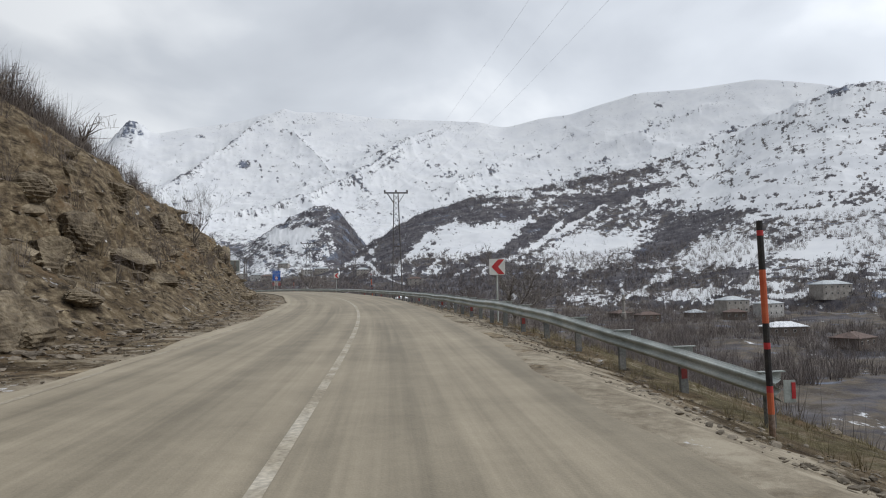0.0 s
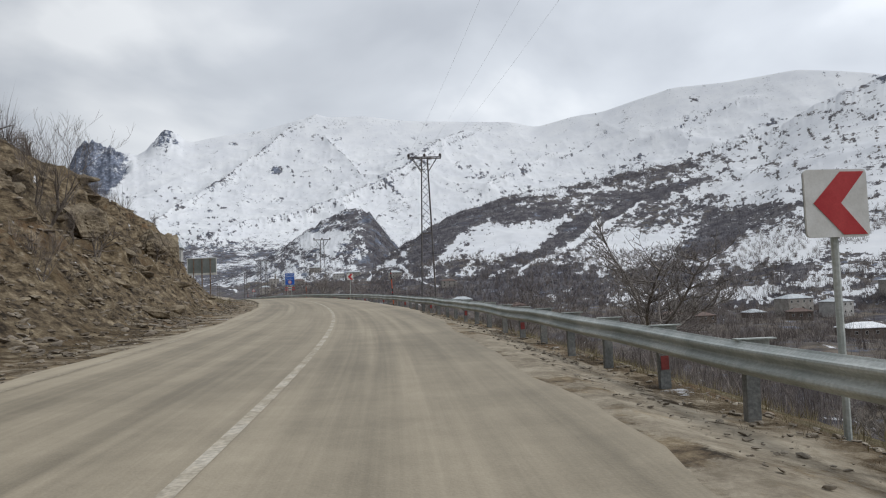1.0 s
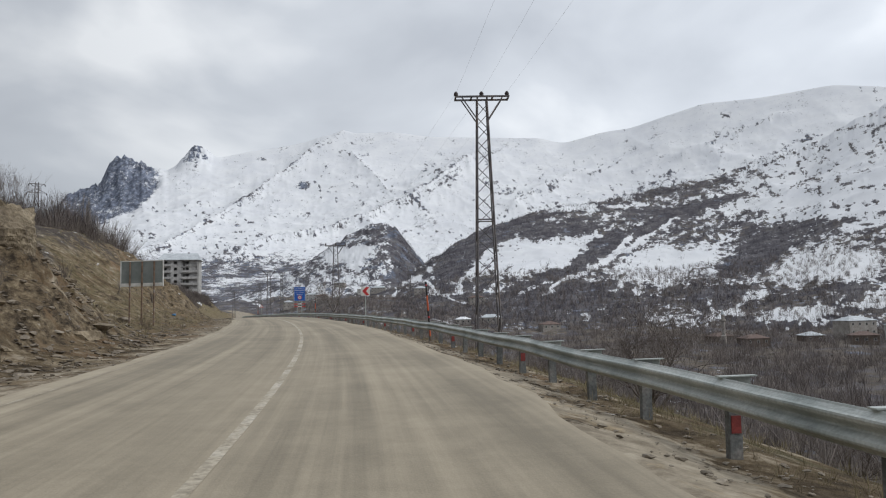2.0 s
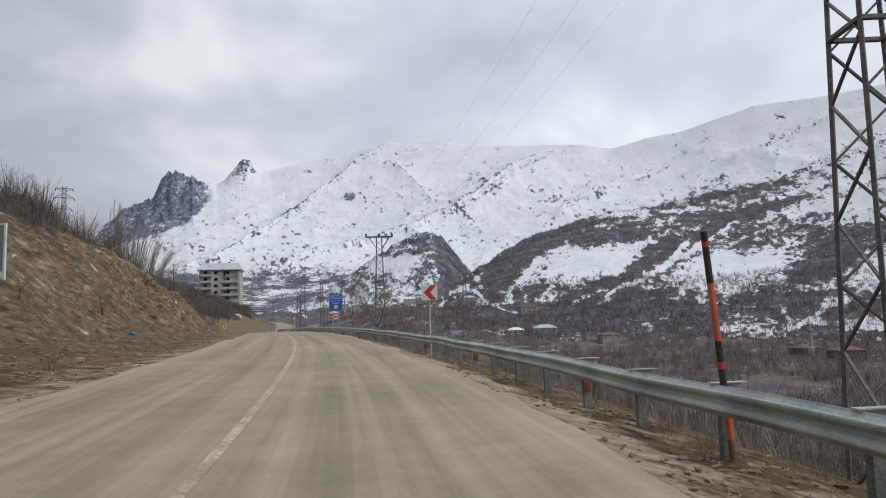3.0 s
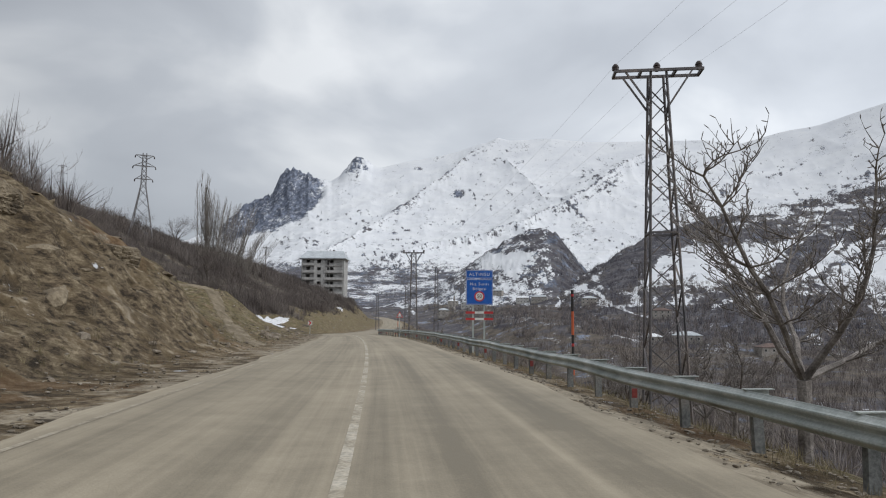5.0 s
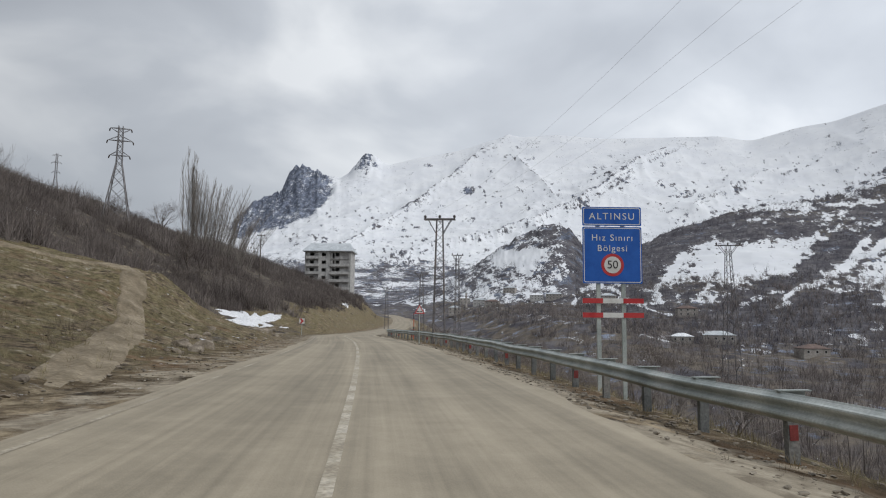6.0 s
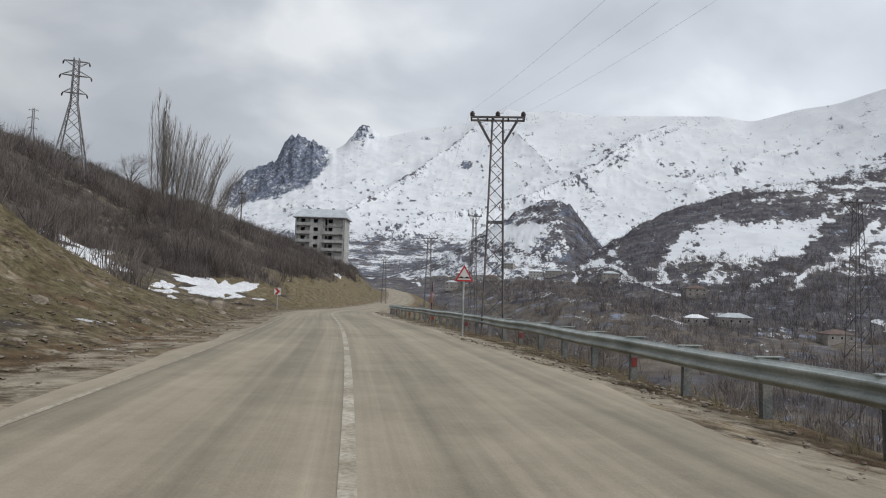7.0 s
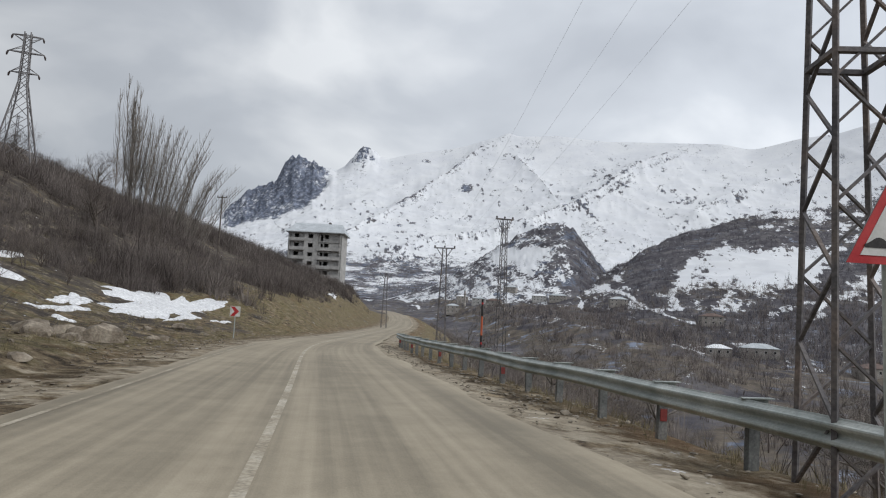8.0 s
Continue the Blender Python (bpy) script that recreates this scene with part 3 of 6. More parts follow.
def land(x, y, want=False):
    """Height of the land away from the road, and where snow, rock and dry grass lie on it."""
    dx, dy = x - CENTRE[0], y - CENTRE[1]
    r, az = np.hypot(dx, dy), np.degrees(np.arctan2(-dx, dy)) + 0.25
    at, off = road_place(x, y)
    z = valley(x, y, at, off)
    # far range: slopes, spurs and crags
    soft = 0.6 - 0.5 * smooth(22, 24.5, az) * smooth(41, 38, az)
    el_c = sum(np.interp(az + q * soft, FAR_AZ, FAR_EL) for q in np.linspace(-1, 1, 7)) / 7
    broad = sum(np.interp(az + q, FAR_AZ, FAR_EL) for q in np.linspace(-5, 5, 11)) / 11
    u = np.clip((r - 950) / (FAR_R - 950), 0, 1)
    prof = 0.62 * u + 0.38 * u**2.2
    spur = ridged(x / 800 + 3.1, y / 800 + 1.7, 6, 0.55)
    relief = (spur - 0.45) * 1.9 * np.sin(np.pi * np.clip(u, 0, 1)) ** 0.8
    el_c = broad + (el_c - broad) * smooth(0.86 - 0.08 * smooth(28.9, 30.0, az), 1.0, u)
    el = 1.2 + (el_c - 1.2) * prof + relief + (0.07 * fbm(x / 60, y / 60, 4) + 0.26 * (ridged(x / 240, y / 240, 5, 0.55) - 0.5)) * (0.12 + 0.88 * np.sin(np.pi * u)) * smooth(0, 0.2, u)
    el0 = el
    crest = np.zeros_like(el)
    for k, (line_az, line_el, wide, lift) in enumerate(SPURS):
        la = np.interp(el0 + 0.25 * fbm(az * 1.3, r / 300 + k, 3), line_el, line_az)
        inside = smooth(line_el[0] - 0.4, line_el[0] + 0.2, el0) * smooth(line_el[-1] + 0.5, line_el[-1] - 0.2, el0)
        d = (az - la) / wide
        for shift, thin, dark in ((0.0, 0.20, 1.0), (0.75, 0.12, 0.75), (1.35, 0.24, 0.7 if k == 1 else 0.15)):
            crest = np.maximum(crest, dark * inside * np.exp(-(((d + shift) / thin) ** 2)))
        el = el + lift * inside * np.exp(-np.abs(d) * 0.45)
    crag = np.clip(smooth(28.9, 30.0, az) * smooth(38.5, 36.5, az), 0, 1)
    low = np.interp(az, (28.5, 29.5, 31, 33, 36.5, 39), (10.8, 9.8, 8.5, 7.6, 6.6, 6.4))
    horn = np.exp(-(((az - 26.4) / 1.15) ** 4)) * smooth(11.9, 12.5, el0)
    el = el + (crag * smooth(-0.6, 0.8, el0 - low) + 0.6 * horn) * (0.6 * ridged(x / 150, y / 150, 4, 0.6) + 0.4 * ridged(x / 55, y / 55, 4, 0.6) - 0.5) * 1.7
    jag = 0.8 * crag * smooth(-0.6, 0.8, el0 - low) + 0.35 * horn
    el = el + jag * (0.9 * ridged(az / 1.3, r / 700 + 4, 4, 0.6) - 0.42)
    zf = np.tan(np.radians(el)) * r
    zf = np.where(r > FAR_R, np.tan(np.radians(el)) * FAR_R - 0.55 * (r - FAR_R), zf)
    zf = np.where(r > 950, zf, -400)
    # near massif across the valley
    nc, nr = sum(np.interp(az + q, NEAR_AZ, NEAR_EL) for q in np.linspace(-1, 1, 7)) / 7, sum(np.interp(az + q, NEAR_AZ, NEAR_R) for q in np.linspace(-1, 1, 7)) / 7
    r0 = 330.0
    v = np.clip((r - r0) / (nr - r0), 0, 1.0)
    e0 = -2.4
    nc = nc + 0.30 * fbm(az * 0.9, 0 * az + 3.0, 4, 0.6) * smooth(0.8, 1.0, v)
    eln = e0 + (nc - e0) * (0.80 * v**0.62 + 0.20 * v)
    eln = eln + ((ridged(x / 210, y / 210, 5, 0.5) - 0.45) * 1.7 + 0.16 * fbm(x / 45, y / 45, 4, 0.6)) * np.sin(np.pi * v) + 0.05 * fbm(x / 20, y / 20, 4) * smooth(0, 0.1, v)
    zn = np.tan(np.radians(eln)) * r
    zn = np.where(r > nr, np.tan(np.radians(eln)) * nr - 0.30 * (r - nr), zn)
    zn = np.where(r > r0, zn, -400)
    # the dark rocky knoll
    kc = sum(np.interp(az + q, KNOLL_AZ, KNOLL_EL) for q in np.linspace(-0.5, 0.5, 5)) / 5
    w = np.clip((r - 560) / (915 - 560), 0, 1)
    elk = -0.8 + (kc + 0.8) * (0.35 * w + 0.65 * w**1.3) + ((ridged(x / 90, y / 90, 5, 0.6) - 0.5) * 1.1 + (ridged(az / 0.9, r / 160, 4, 0.6) - 0.4) * 0.12) * np.sin(np.pi * w) ** 0.6 * smooth(1, 3.5, kc) + 0.30 * fbm(az * 1.8, r / 60, 4, 0.6) * smooth(3, 5, kc) * smooth(0.75, 1.0, w)
    knoll = np.tan(np.radians(elk)) * r
    knoll = np.where(r > 915, np.tan(np.radians(elk)) * 915 - 0.5 * (r - 915), knoll)
    knoll = np.where(r > 560, knoll, -400)
    top = np.maximum(np.maximum(zf, zn), knoll)
    out = np.maximum(z, top)
    if not want:
        return out
    elv = np.degrees(np.arctan2(out, r))
    n1 = fbm(az / 1.1, elv / 0.45, 4, 0.6)
    n2 = fbm(az / 4.0 + 9, elv / 0.9 + 4, 4, 0.6)
    is_far = (zf >= zn) & (zf >= z) & (zf >= knoll)
    is_near = (zn > zf) & (zn >= z) & (zn >= knoll)
    is_knoll = (knoll > zf) & (knoll > zn) & (knoll > z)
    # snow amounts
    n3 = fbm(az / 1.0 + 20, elv / 0.7, 4, 0.6)
    steepness = ridged(x / 240, y / 240, 5, 0.55)
    streak = ridged(az / 1.6 + 0.5 * n2, elv / 4.0 + 2, 4, 0.55)
    fine = fbm(az / 0.46 + 31, elv / 0.27 + 7, 4, 0.65)
    dots = fbm(az / 0.30 + 11, elv / 0.26 + 3, 3, 0.7)
    speck = smooth(0.05, 0.36, dots) * smooth(-0.35, 0.25, n2 + 0.5 * n3)
    # gullies and sheep paths: broken lines that climb to the right, a few that fall
    climb = smooth(0.76, 0.90, ridged((az + 1.9 * elv) / 3.4 + 0.35 * n2, elv / 4.0 + 0.3 * n3, 2, 0.45)) * smooth(-0.25, 0.3, n2 + 0.6 * n3)
    fall = smooth(0.80, 0.92, ridged((az - 0.8 * elv) / 4.2 + 0.25 * n3 + 7, elv / 5.0, 2, 0.4)) * smooth(0.0, 0.4, n3 - 0.3 * n2)
    lines = np.maximum(climb, 0.8 * fall) * smooth(-0.35, 0.15, dots)
    s_far = 0.945 + 0.12 * n2 + 0.20 * fine - 0.14 * smooth(0.55, 0.85, steepness) - 0.12 * smooth(0.55, 0.8, streak) - 0.62 * crest * smooth(-0.4, 0.05, dots) - 0.50 * lines - 0.50 * speck * smooth(0.95, 0.35, u)
    s_far = s_far - 0.16 * (1 - smooth(0.05, 0.45, u)) - 0.5 * smooth(0.26, 0.48, dots) * smooth(0.0, 0.4, n2 + n3)
    s_far = 0.5 + 1.25 * (s_far - 0.5)
    # orchards and hedged fields at the head of the valley
    head = smooth(5.4, 3.6, elv + 0.6 * n3) * smooth(11, 16, az)
    s_far = s_far * (1 - head) + head * (0.24 + 0.80 * fbm(az / 1.7 + 5, elv / 0.24, 4, 0.6))
    rock_far = np.maximum(crag * smooth(-0.35, 0.35, el0 - low + 0.45 * n2), np.exp(-(((az - 26.3) / 1.35) ** 4)) * smooth(11.7, 12.4, el0) * smooth(-0.12, 0.22, n3 + 0.6 * fine + 0.55 * (elv - 12.75)))
    rock_far = np.maximum(rock_far, 0.9 * np.exp(-(((az - 18.0 + 0.4 * n3) / 0.45) ** 2 + ((elv - 10.7 + 0.2 * n3) / 0.30) ** 2)))
    s_far = s_far - 0.90 * rock_far * (1 - 0.40 * smooth(0.55, 0.8, steepness))
    upper = smooth(6.2, 8.6, elv) * smooth(-15, -22, az)
    walls = smooth(0.86, 0.97, ridged(az / 9.0, elv / 0.62 + 0.35 * n2, 2, 0.4)) * smooth(-9, -14, az)
    net = smooth(0.60, 0.76, ridged(az / 1.7 + 2, elv / 0.85 + 1, 4, 0.5)) * smooth(-0.3, 0.25, n2)
    s_near = 0.45 + 0.26 * n2 + 0.20 * n3 + 0.58 * fine + 0.10 * n1 + 0.30 * upper * (1 - 0.5 * smooth(0.5, 0.8, streak)) + 0.10 * smooth(-19, -26, az) - 0.42 * walls - 0.46 * speck
    bottom = smooth(2.2, -0.2, elv)
    s_near = s_near - 0.34 * bottom - 0.20 * smooth(3.4, 1.6, elv) * smooth(-14, -6, az) + 0.88 * net * smooth(4.5, 2.0, elv)

    def field(a, e, wa, we, k):
        return k * np.exp(-((((az - a) + 0.5 * (elv - e) + 0.7 * n3) / wa) ** 4 + ((elv - e + 0.35 * n1) / we) ** 4))

    for a, e, wa, we, k in FIELDS:
        s_near = s_near + 1.0 * field(a, e, wa, we, k)
    # dark wooded gullies running down the slope, and the wooded lip of the terrace
    wood = np.zeros_like(elv)
    for line_el, line_az, wide in GULLIES:
        line = np.interp(elv, line_el, line_az)
        inside = smooth(line_el[0] - 0.6, line_el[0] + 0.2, elv) * smooth(line_el[-1] + 0.6, line_el[-1] - 0.2, elv)
        wood = np.maximum(wood, inside * np.exp(-(((az - line + 1.6 * n3 + 0.8 * n1) / wide) ** 4)))
    for a, e, wa, we, k in WOODS:
        wood = np.maximum(wood, np.clip(field(a, e, wa, we, k) * (1 + 0.5 * n3), 0, 1))
    for line_el, line_az, wide in STRIPS:
        line = np.interp(elv, line_el, line_az)
        inside = smooth(line_el[0] - 0.2, line_el[0] + 0.2, elv) * smooth(line_el[-1] + 0.2, line_el[-1] - 0.2, elv)
        wood = wood * (1 - inside * np.exp(-(((az - line + 0.5 * n1) / wide) ** 2)))
        s_near = s_near + 0.6 * inside * np.exp(-(((az - line + 0.5 * n1) / wide) ** 2))
    lip = np.exp(-(((elv - (nc - 0.5)) / 0.30) ** 2)) * smooth(-23, -18, az) * smooth(-0.3, 0.2, n2 + 0.3)
    s_near = 0.5 + 1.7 * (s_near - 0.50) - 1.1 * wood - 0.40 * lip
    outcrop = np.exp(-(((az + 33.1) / 1.6) ** 2 + ((elv - nc + 0.2) / 0.40) ** 2))
    s_near = s_near - 0.8 * outcrop
    meadow = np.exp(-((((az - 13.9) + 0.7 * (elv - 5.0) + 0.4 * n3) / 1.9) ** 4 + ((elv - 4.9 + 0.3 * n1) / 0.8) ** 4))
    s_kn = 0.43 + 0.20 * n2 + 0.20 * n3 + 0.36 * fine - 0.40 * smooth(10.6, 9.2, az + 0.3 * n1) + 0.55 * meadow + 0.40 * net * smooth(12, 14, az) * smooth(4.4, 3.0, elv)
    s_kn = 0.5 + 1.5 * (s_kn - 0.5)
    snow = np.where(is_far, s_far, np.where(is_near, s_near, np.where(is_knoll, s_kn, 0.06 + 0.30 * n2 + 0.22 * n1 - 0.6 * smooth(330, 230, r) - 0.25 * (az > 18) - 0.2 * smooth(300, 200, r))))
    rock = np.where(is_far, 0.35 + rock_far, np.where(is_knoll, 0.30, 0.02 - 0.3 * wood + 0.9 * outcrop))
    grass = np.where(is_near | is_far | is_knoll, 0.30 - 0.4 * wood, 0.60)
    return out, np.clip(snow, 0, 1.3), np.clip(rock, 0, 1.2), grass


def build_land():
    az = np.radians(np.concatenate([np.arange(-180, -66, 4.0), np.arange(-66, -46, 0.3), np.arange(-46, 44, 0.08), np.arange(44, 66, 0.3), np.arange(68, 180, 4.0)]))
    r = np.concatenate([np.geomspace(12, 300, 70)[:-1], np.geomspace(300, 1350, 200)[:-1], np.linspace(1350, 3050, 150)[:-1], np.geomspace(3050, 4700, 16)])
    rr, aa = np.meshgrid(r, az, indexing="ij")
    x, y = CENTRE[0] - rr * np.sin(aa), CENTRE[1] + rr * np.cos(aa)
    z, snow, rock, grass = land(x, y, True)
    at, off = road_place(x, y)
    under = smooth(58, 44, np.abs(off)) * smooth(388, 376, at) * smooth(-60, -52, at)
    z = z - 4.0 * under
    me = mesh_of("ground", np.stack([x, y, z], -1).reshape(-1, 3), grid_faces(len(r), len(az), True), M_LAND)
    set_attr(me, "snow", snow)
    set_attr(me, "rock", rock)
    set_attr(me, "grass", grass)
    return tagged(new("ground", me), "snow-covered mountains and brown valley land", "ground", kind="structure")


def near_height(at, off, x, y):
    """The land beside the road: verge, cut bank on the left, slope below the rail on the right."""
    base = ROAD_Z(at)
    left = bank_height(at, -off)
    steep = smooth(0.4, 3.0, left) * smooth(17, 9, -off)
    crag = smooth(70, 60, at) + 0.5 * smooth(100, 108, at) * smooth(130, 118, at) + 0.45 * smooth(111, 116, at) * smooth(127, 122, at)
    left = left + steep * (0.35 + 0.95 * crag) * fbm(x / 3.6, y / 3.6, 6, 0.62) + 0.06 * fbm(x * 1.1, y * 1.1, 4, 0.6) * smooth(4.2, 6.5, -off)
    left = left + steep * crag * 0.55 * (ridged(x / 2.1 + 4, y / 2.1, 4) - 0.5)
    bed = left / 1.05 + 0.10 * y + 0.7 * fbm(x / 5, y / 5, 3)
    step = bed - np.floor(bed)
    left = left + steep * crag * 1.0 * (smooth(0.62, 0.97, step) - step) * smooth(-0.35, 0.05, fbm(x / 4 + 9, y / 4, 3))
    left = left + smooth(66, 76, at) * smooth(5, 9, -off) * (0.30 * fbm(x / 4, y / 4, 4, 0.6) + 0.25 * (ridged(x / 7, y / 7, 4, 0.55) - 0.5)) * smooth(30, 18, -off)
    left = left + 1.5 * fbm(x / 14, y / 14, 4) * smooth(14, 28, -off)
    ro, rt = RAIL_OFF(np.clip(at, 16.2, 180)), RAIL_TOP(np.clip(at, 16.2, 180))
    foot = rt - 0.74
    d = off - ro
    right = foot * np.clip((off - 3.3) / np.maximum(ro - 3.3, 0.3), 0, 1)
    right = np.where(d > 0.3, foot - 0.30 * (d - 0.3) - 0.25 * np.clip(d - 2.5, 0, 30), right)
    right = right + 0.07 * fbm(x * 0.9, y * 0.9, 4, 0.6) * smooth(3.2, 4.2, off) + 0.022 * fbm(x * 2.2, y * 2.2, 3, 0.6) * smooth(3.4, 4.4, off) * smooth(9, 6, off) + 0.5 * fbm(x / 9, y / 9, 4) * smooth(7, 14, off)
    z = base + np.where(off < 0, left, right)
    return z


def full_height(x, y):
    at, off = road_place(x, y)
    z = near_height(at, off, x, y)
    far = land(x, y)
    w = smooth(26, 46, np.abs(off))
    return z * (1 - w) + far * w


def brush_wander(x, y):
    """How far the edge of the brushwood strays to either side."""
    return 5.0 * fbm(x / 10, y / 10, 3)


def build_verge():
    """The strip of land along the road, finer than the rest."""
    at = np.concatenate([np.arange(-62, 4, 1.0), np.arange(4, 74, 0.2), np.arange(74, 210, 0.33), np.arange(210, 392, 1.0)])
    off = np.concatenate([-np.geomspace(24, 62, 26)[::-1], -np.arange(14, 24, 0.30)[::-1], -np.arange(3.4, 14, 0.16)[::-1], np.arange(-3.0, 2.6, 1.5), np.arange(2.8, 12, 0.25), np.geomspace(12, 62, 40)])
    c, t, rt = road_frame(at)
    x = c[:, None, 0] + rt[:, None, 0] * off[None]
    y = c[:, None, 1] + rt[:, None, 1] * off[None]
    aa, oo = np.broadcast_to(at[:, None], x.shape), np.broadcast_to(off[None], x.shape)
    z = near_height(aa, oo, x, y)
    far = land(x, y)
    w = smooth(26, 46, np.abs(oo))
    z = z * (1 - w) + far * w - 0.03 - 1.2 * smooth(54, 62, np.abs(oo)) - 1.2 * smooth(384, 391, aa)
    me = mesh_of("verge", np.stack([x, y, z], -1).reshape(-1, 3), grid_faces(len(at), len(off)), M_BANK)
    gx, gy = np.gradient(z)
    slope = np.abs(gy / np.gradient(oo, axis=1))
    crag = smooth(72, 60, aa) + 0.45 * smooth(98, 108, aa) * smooth(132, 118, aa) + 0.4 * smooth(111, 116, aa) * smooth(127, 122, aa)
    rock = np.where(oo < 0, np.clip(0.36 + 0.40 * crag * smooth(0.25, 0.9, slope) - 0.3 * smooth(14, 22, -oo), 0, 1), 0.20)
    grass = np.where(oo < 0, 0.30 + 0.28 * smooth(64, 76, aa) + 0.26 * smooth(118, 140, aa) - 0.4 * crag, 0.42 + 0.26 * smooth(4.6, 6.5, oo))
    grass = grass - 0.5 * smooth(6.5, 4.5, np.abs(oo)) - 0.25 * smooth(24, 34, np.abs(oo))
    set_attr(me, "snow", np.zeros(x.shape))
    set_attr(me, "rock", rock)
    set_attr(me, "grass", grass)
    wo = oo + brush_wander(x, y)
    bare = smooth(134, 138, aa) * smooth(168, 163, aa) * smooth(24, 20, -wo)
    hollow = 0.8 * smooth(180, 186, aa) * smooth(222, 214, aa) * smooth(21, 18, -wo)
    knap = smooth(218, 226, aa) * smooth(285, 265, aa) * smooth(17, 14, -wo)
    bowl = smooth(177, 181, aa) * smooth(202, 197, aa) * smooth(29, 25, -oo)
    scrub = np.where(oo < 0, (1 - bowl) * smooth(12.5, 17, -wo) * smooth(80, 95, aa) * (1 - bare) * (1 - hollow) * (1 - knap), smooth(9, 20, oo))
    wet = 0.60 * smooth(158, 168, aa) * smooth(216, 206, aa) * smooth(6.2, 8.5, -oo)
    set_attr(me, "scrub", np.maximum(scrub, wet))
    set_attr(me, "dust", np.where(oo < 0, 0.75 * smooth(6.0, 3.4, -oo), 2.0 * smooth(5.1, 3.0, oo)))
    return tagged(new("ground_verge", me), "stony brown soil bank and dry grass verge along the road", "ground", kind="structure")


def strip(name, at, lo, hi, cols, lift, mat):
    """A strip of road between two offsets from the centre line."""
    c, t, rt = road_frame(at)
    lo, hi = np.broadcast_to(lo, at.shape), np.broadcast_to(hi, at.shape)
    f = np.linspace(0, 1, cols)[None]
    off = lo[:, None] * (1 - f) + hi[:, None] * f
    x = c[:, None, 0] + rt[:, None, 0] * off
    y = c[:, None, 1] + rt[:, None, 1] * off
    z = ROAD_Z(at)[:, None] + lift + 0 * off
    me = mesh_of(name, np.stack([x, y, z], -1).reshape(-1, 3), grid_faces(len(at), cols), mat)
    return me, off


def LEFT_EDGE(at):
    return 3.66 - 0.66 * smooth(85, 150, at)


def right_edge(at):
    return 3.2 - 0.38 * smooth(52, 36, at)


def build_road():
    at = np.arange(-62, 470, 0.8)
    wob = 0.30 * fbm(at / 4.0, at * 0 + 2.0, 5, 0.65)
    me, off = strip("road", at, -LEFT_EDGE(at) + wob, right_edge(at) + 0.34 * fbm(at / 3.5, at * 0 + 8.0, 5, 0.65), 41, 0.03, M_ROAD)
    lane = me.attributes.new("lane", "FLOAT_VECTOR", "POINT")
    s = np.broadcast_to(at[:, None], off.shape)
    lane.data.foreach_set("vector", np.stack([off, s, 0 * off], -1).astype(np.float32).ravel())
    a = np.abs(off)
    wheel = np.exp(-(((a - 0.95) / 0.33) ** 2)) + np.exp(-(((a - 2.55) / 0.33) ** 2))
    dust = 0.58 - 0.26 * wheel + 0.26 * smooth(2.75, 3.3, a)
    set_attr(me, "dust", dust)
    tagged(new("road", me), "two-lane asphalt road covered with pale dried mud", "road", kind="structure")
    at = np.arange(-60, 300, 0.8)
    for name, o, w, mat in (("road_marking_centre", 0.0 * at, 0.055, M_LINE), ("road_marking_left", 0.36 - LEFT_EDGE(at), 0.04, M_EDGE_LINE)):
        lm, _ = strip(name, at, o - w, o + w, 2, 0.034, mat)
        tagged(new(name, lm), "worn white painted line on the dusty road", "road marking", kind="structure")


build_land()
build_verge()
build_road()


# ---- guard rail ----
def along(at, off, z=None):
    """A place at a station and an offset from the road, on the ground or at z."""
    c, t, r = road_frame(float(at))
    x, y = c[0] + r[0] * off, c[1] + r[1] * off
    if z is None:
        z = float(full_height(np.array([x]), np.array([y]))[0])
    return Vector((float(x), float(y), float(z)))


def heading(at):
    _, t, _ = road_frame(float(at))
    return math.atan2(-float(t[0]), float(t[1]))


def ground_at(x, y):
    return float(full_height(np.array([float(x)]), np.array([float(y)]))[0]) - 0.03


W_PROFILE = ((0.0, 0.000), (0.010, -0.018), (0.052, -0.048), (0.078, -0.058), (0.083, -0.075), (0.076, -0.098), (0.018, -0.140), (0.012, -0.155), (0.018, -0.170), (0.076, -0.212), (0.083, -0.235), (0.078, -0.252), (0.052, -0.262), (0.010, -0.292), (0.0, -0.310))


def rail_point(at):
    p = along(at, float(RAIL_OFF(at)), 0.0)
    p.z = float(ROAD_Z(at) + RAIL_TOP(at)) + 0.02 * math.sin(at * 0.9) * math.sin(at * 0.23 + 1)
    return p


def beam(bm, stations, back, side):
    """A folded W beam along the rail; side -1 faces the road, 1 faces the slope."""
    rows = []
    for s in stations:
        p = rail_point(s)
        _, t, r = road_frame(s)
        r = Vector((float(r[0]), float(r[1]), 0))
        prof = [p + r * (back + side * o) + Vector((0, 0, z)) for o, z in W_PROFILE]
        prof += [q - r * (side * 0.006) for q in reversed(prof)]
        rows.append([bm.verts.new(q) for q in prof])
    n = len(rows[0])
    for a, b in zip(rows, rows[1:]):
        for j in range(n):
            f = (a[j], a[(j + 1) % n], b[(j + 1) % n], b[j])
            bm.faces.new(f if side < 0 else f[::-1])
    bm.faces.new(rows[0])
    bm.faces.new(rows[-1][::-1])


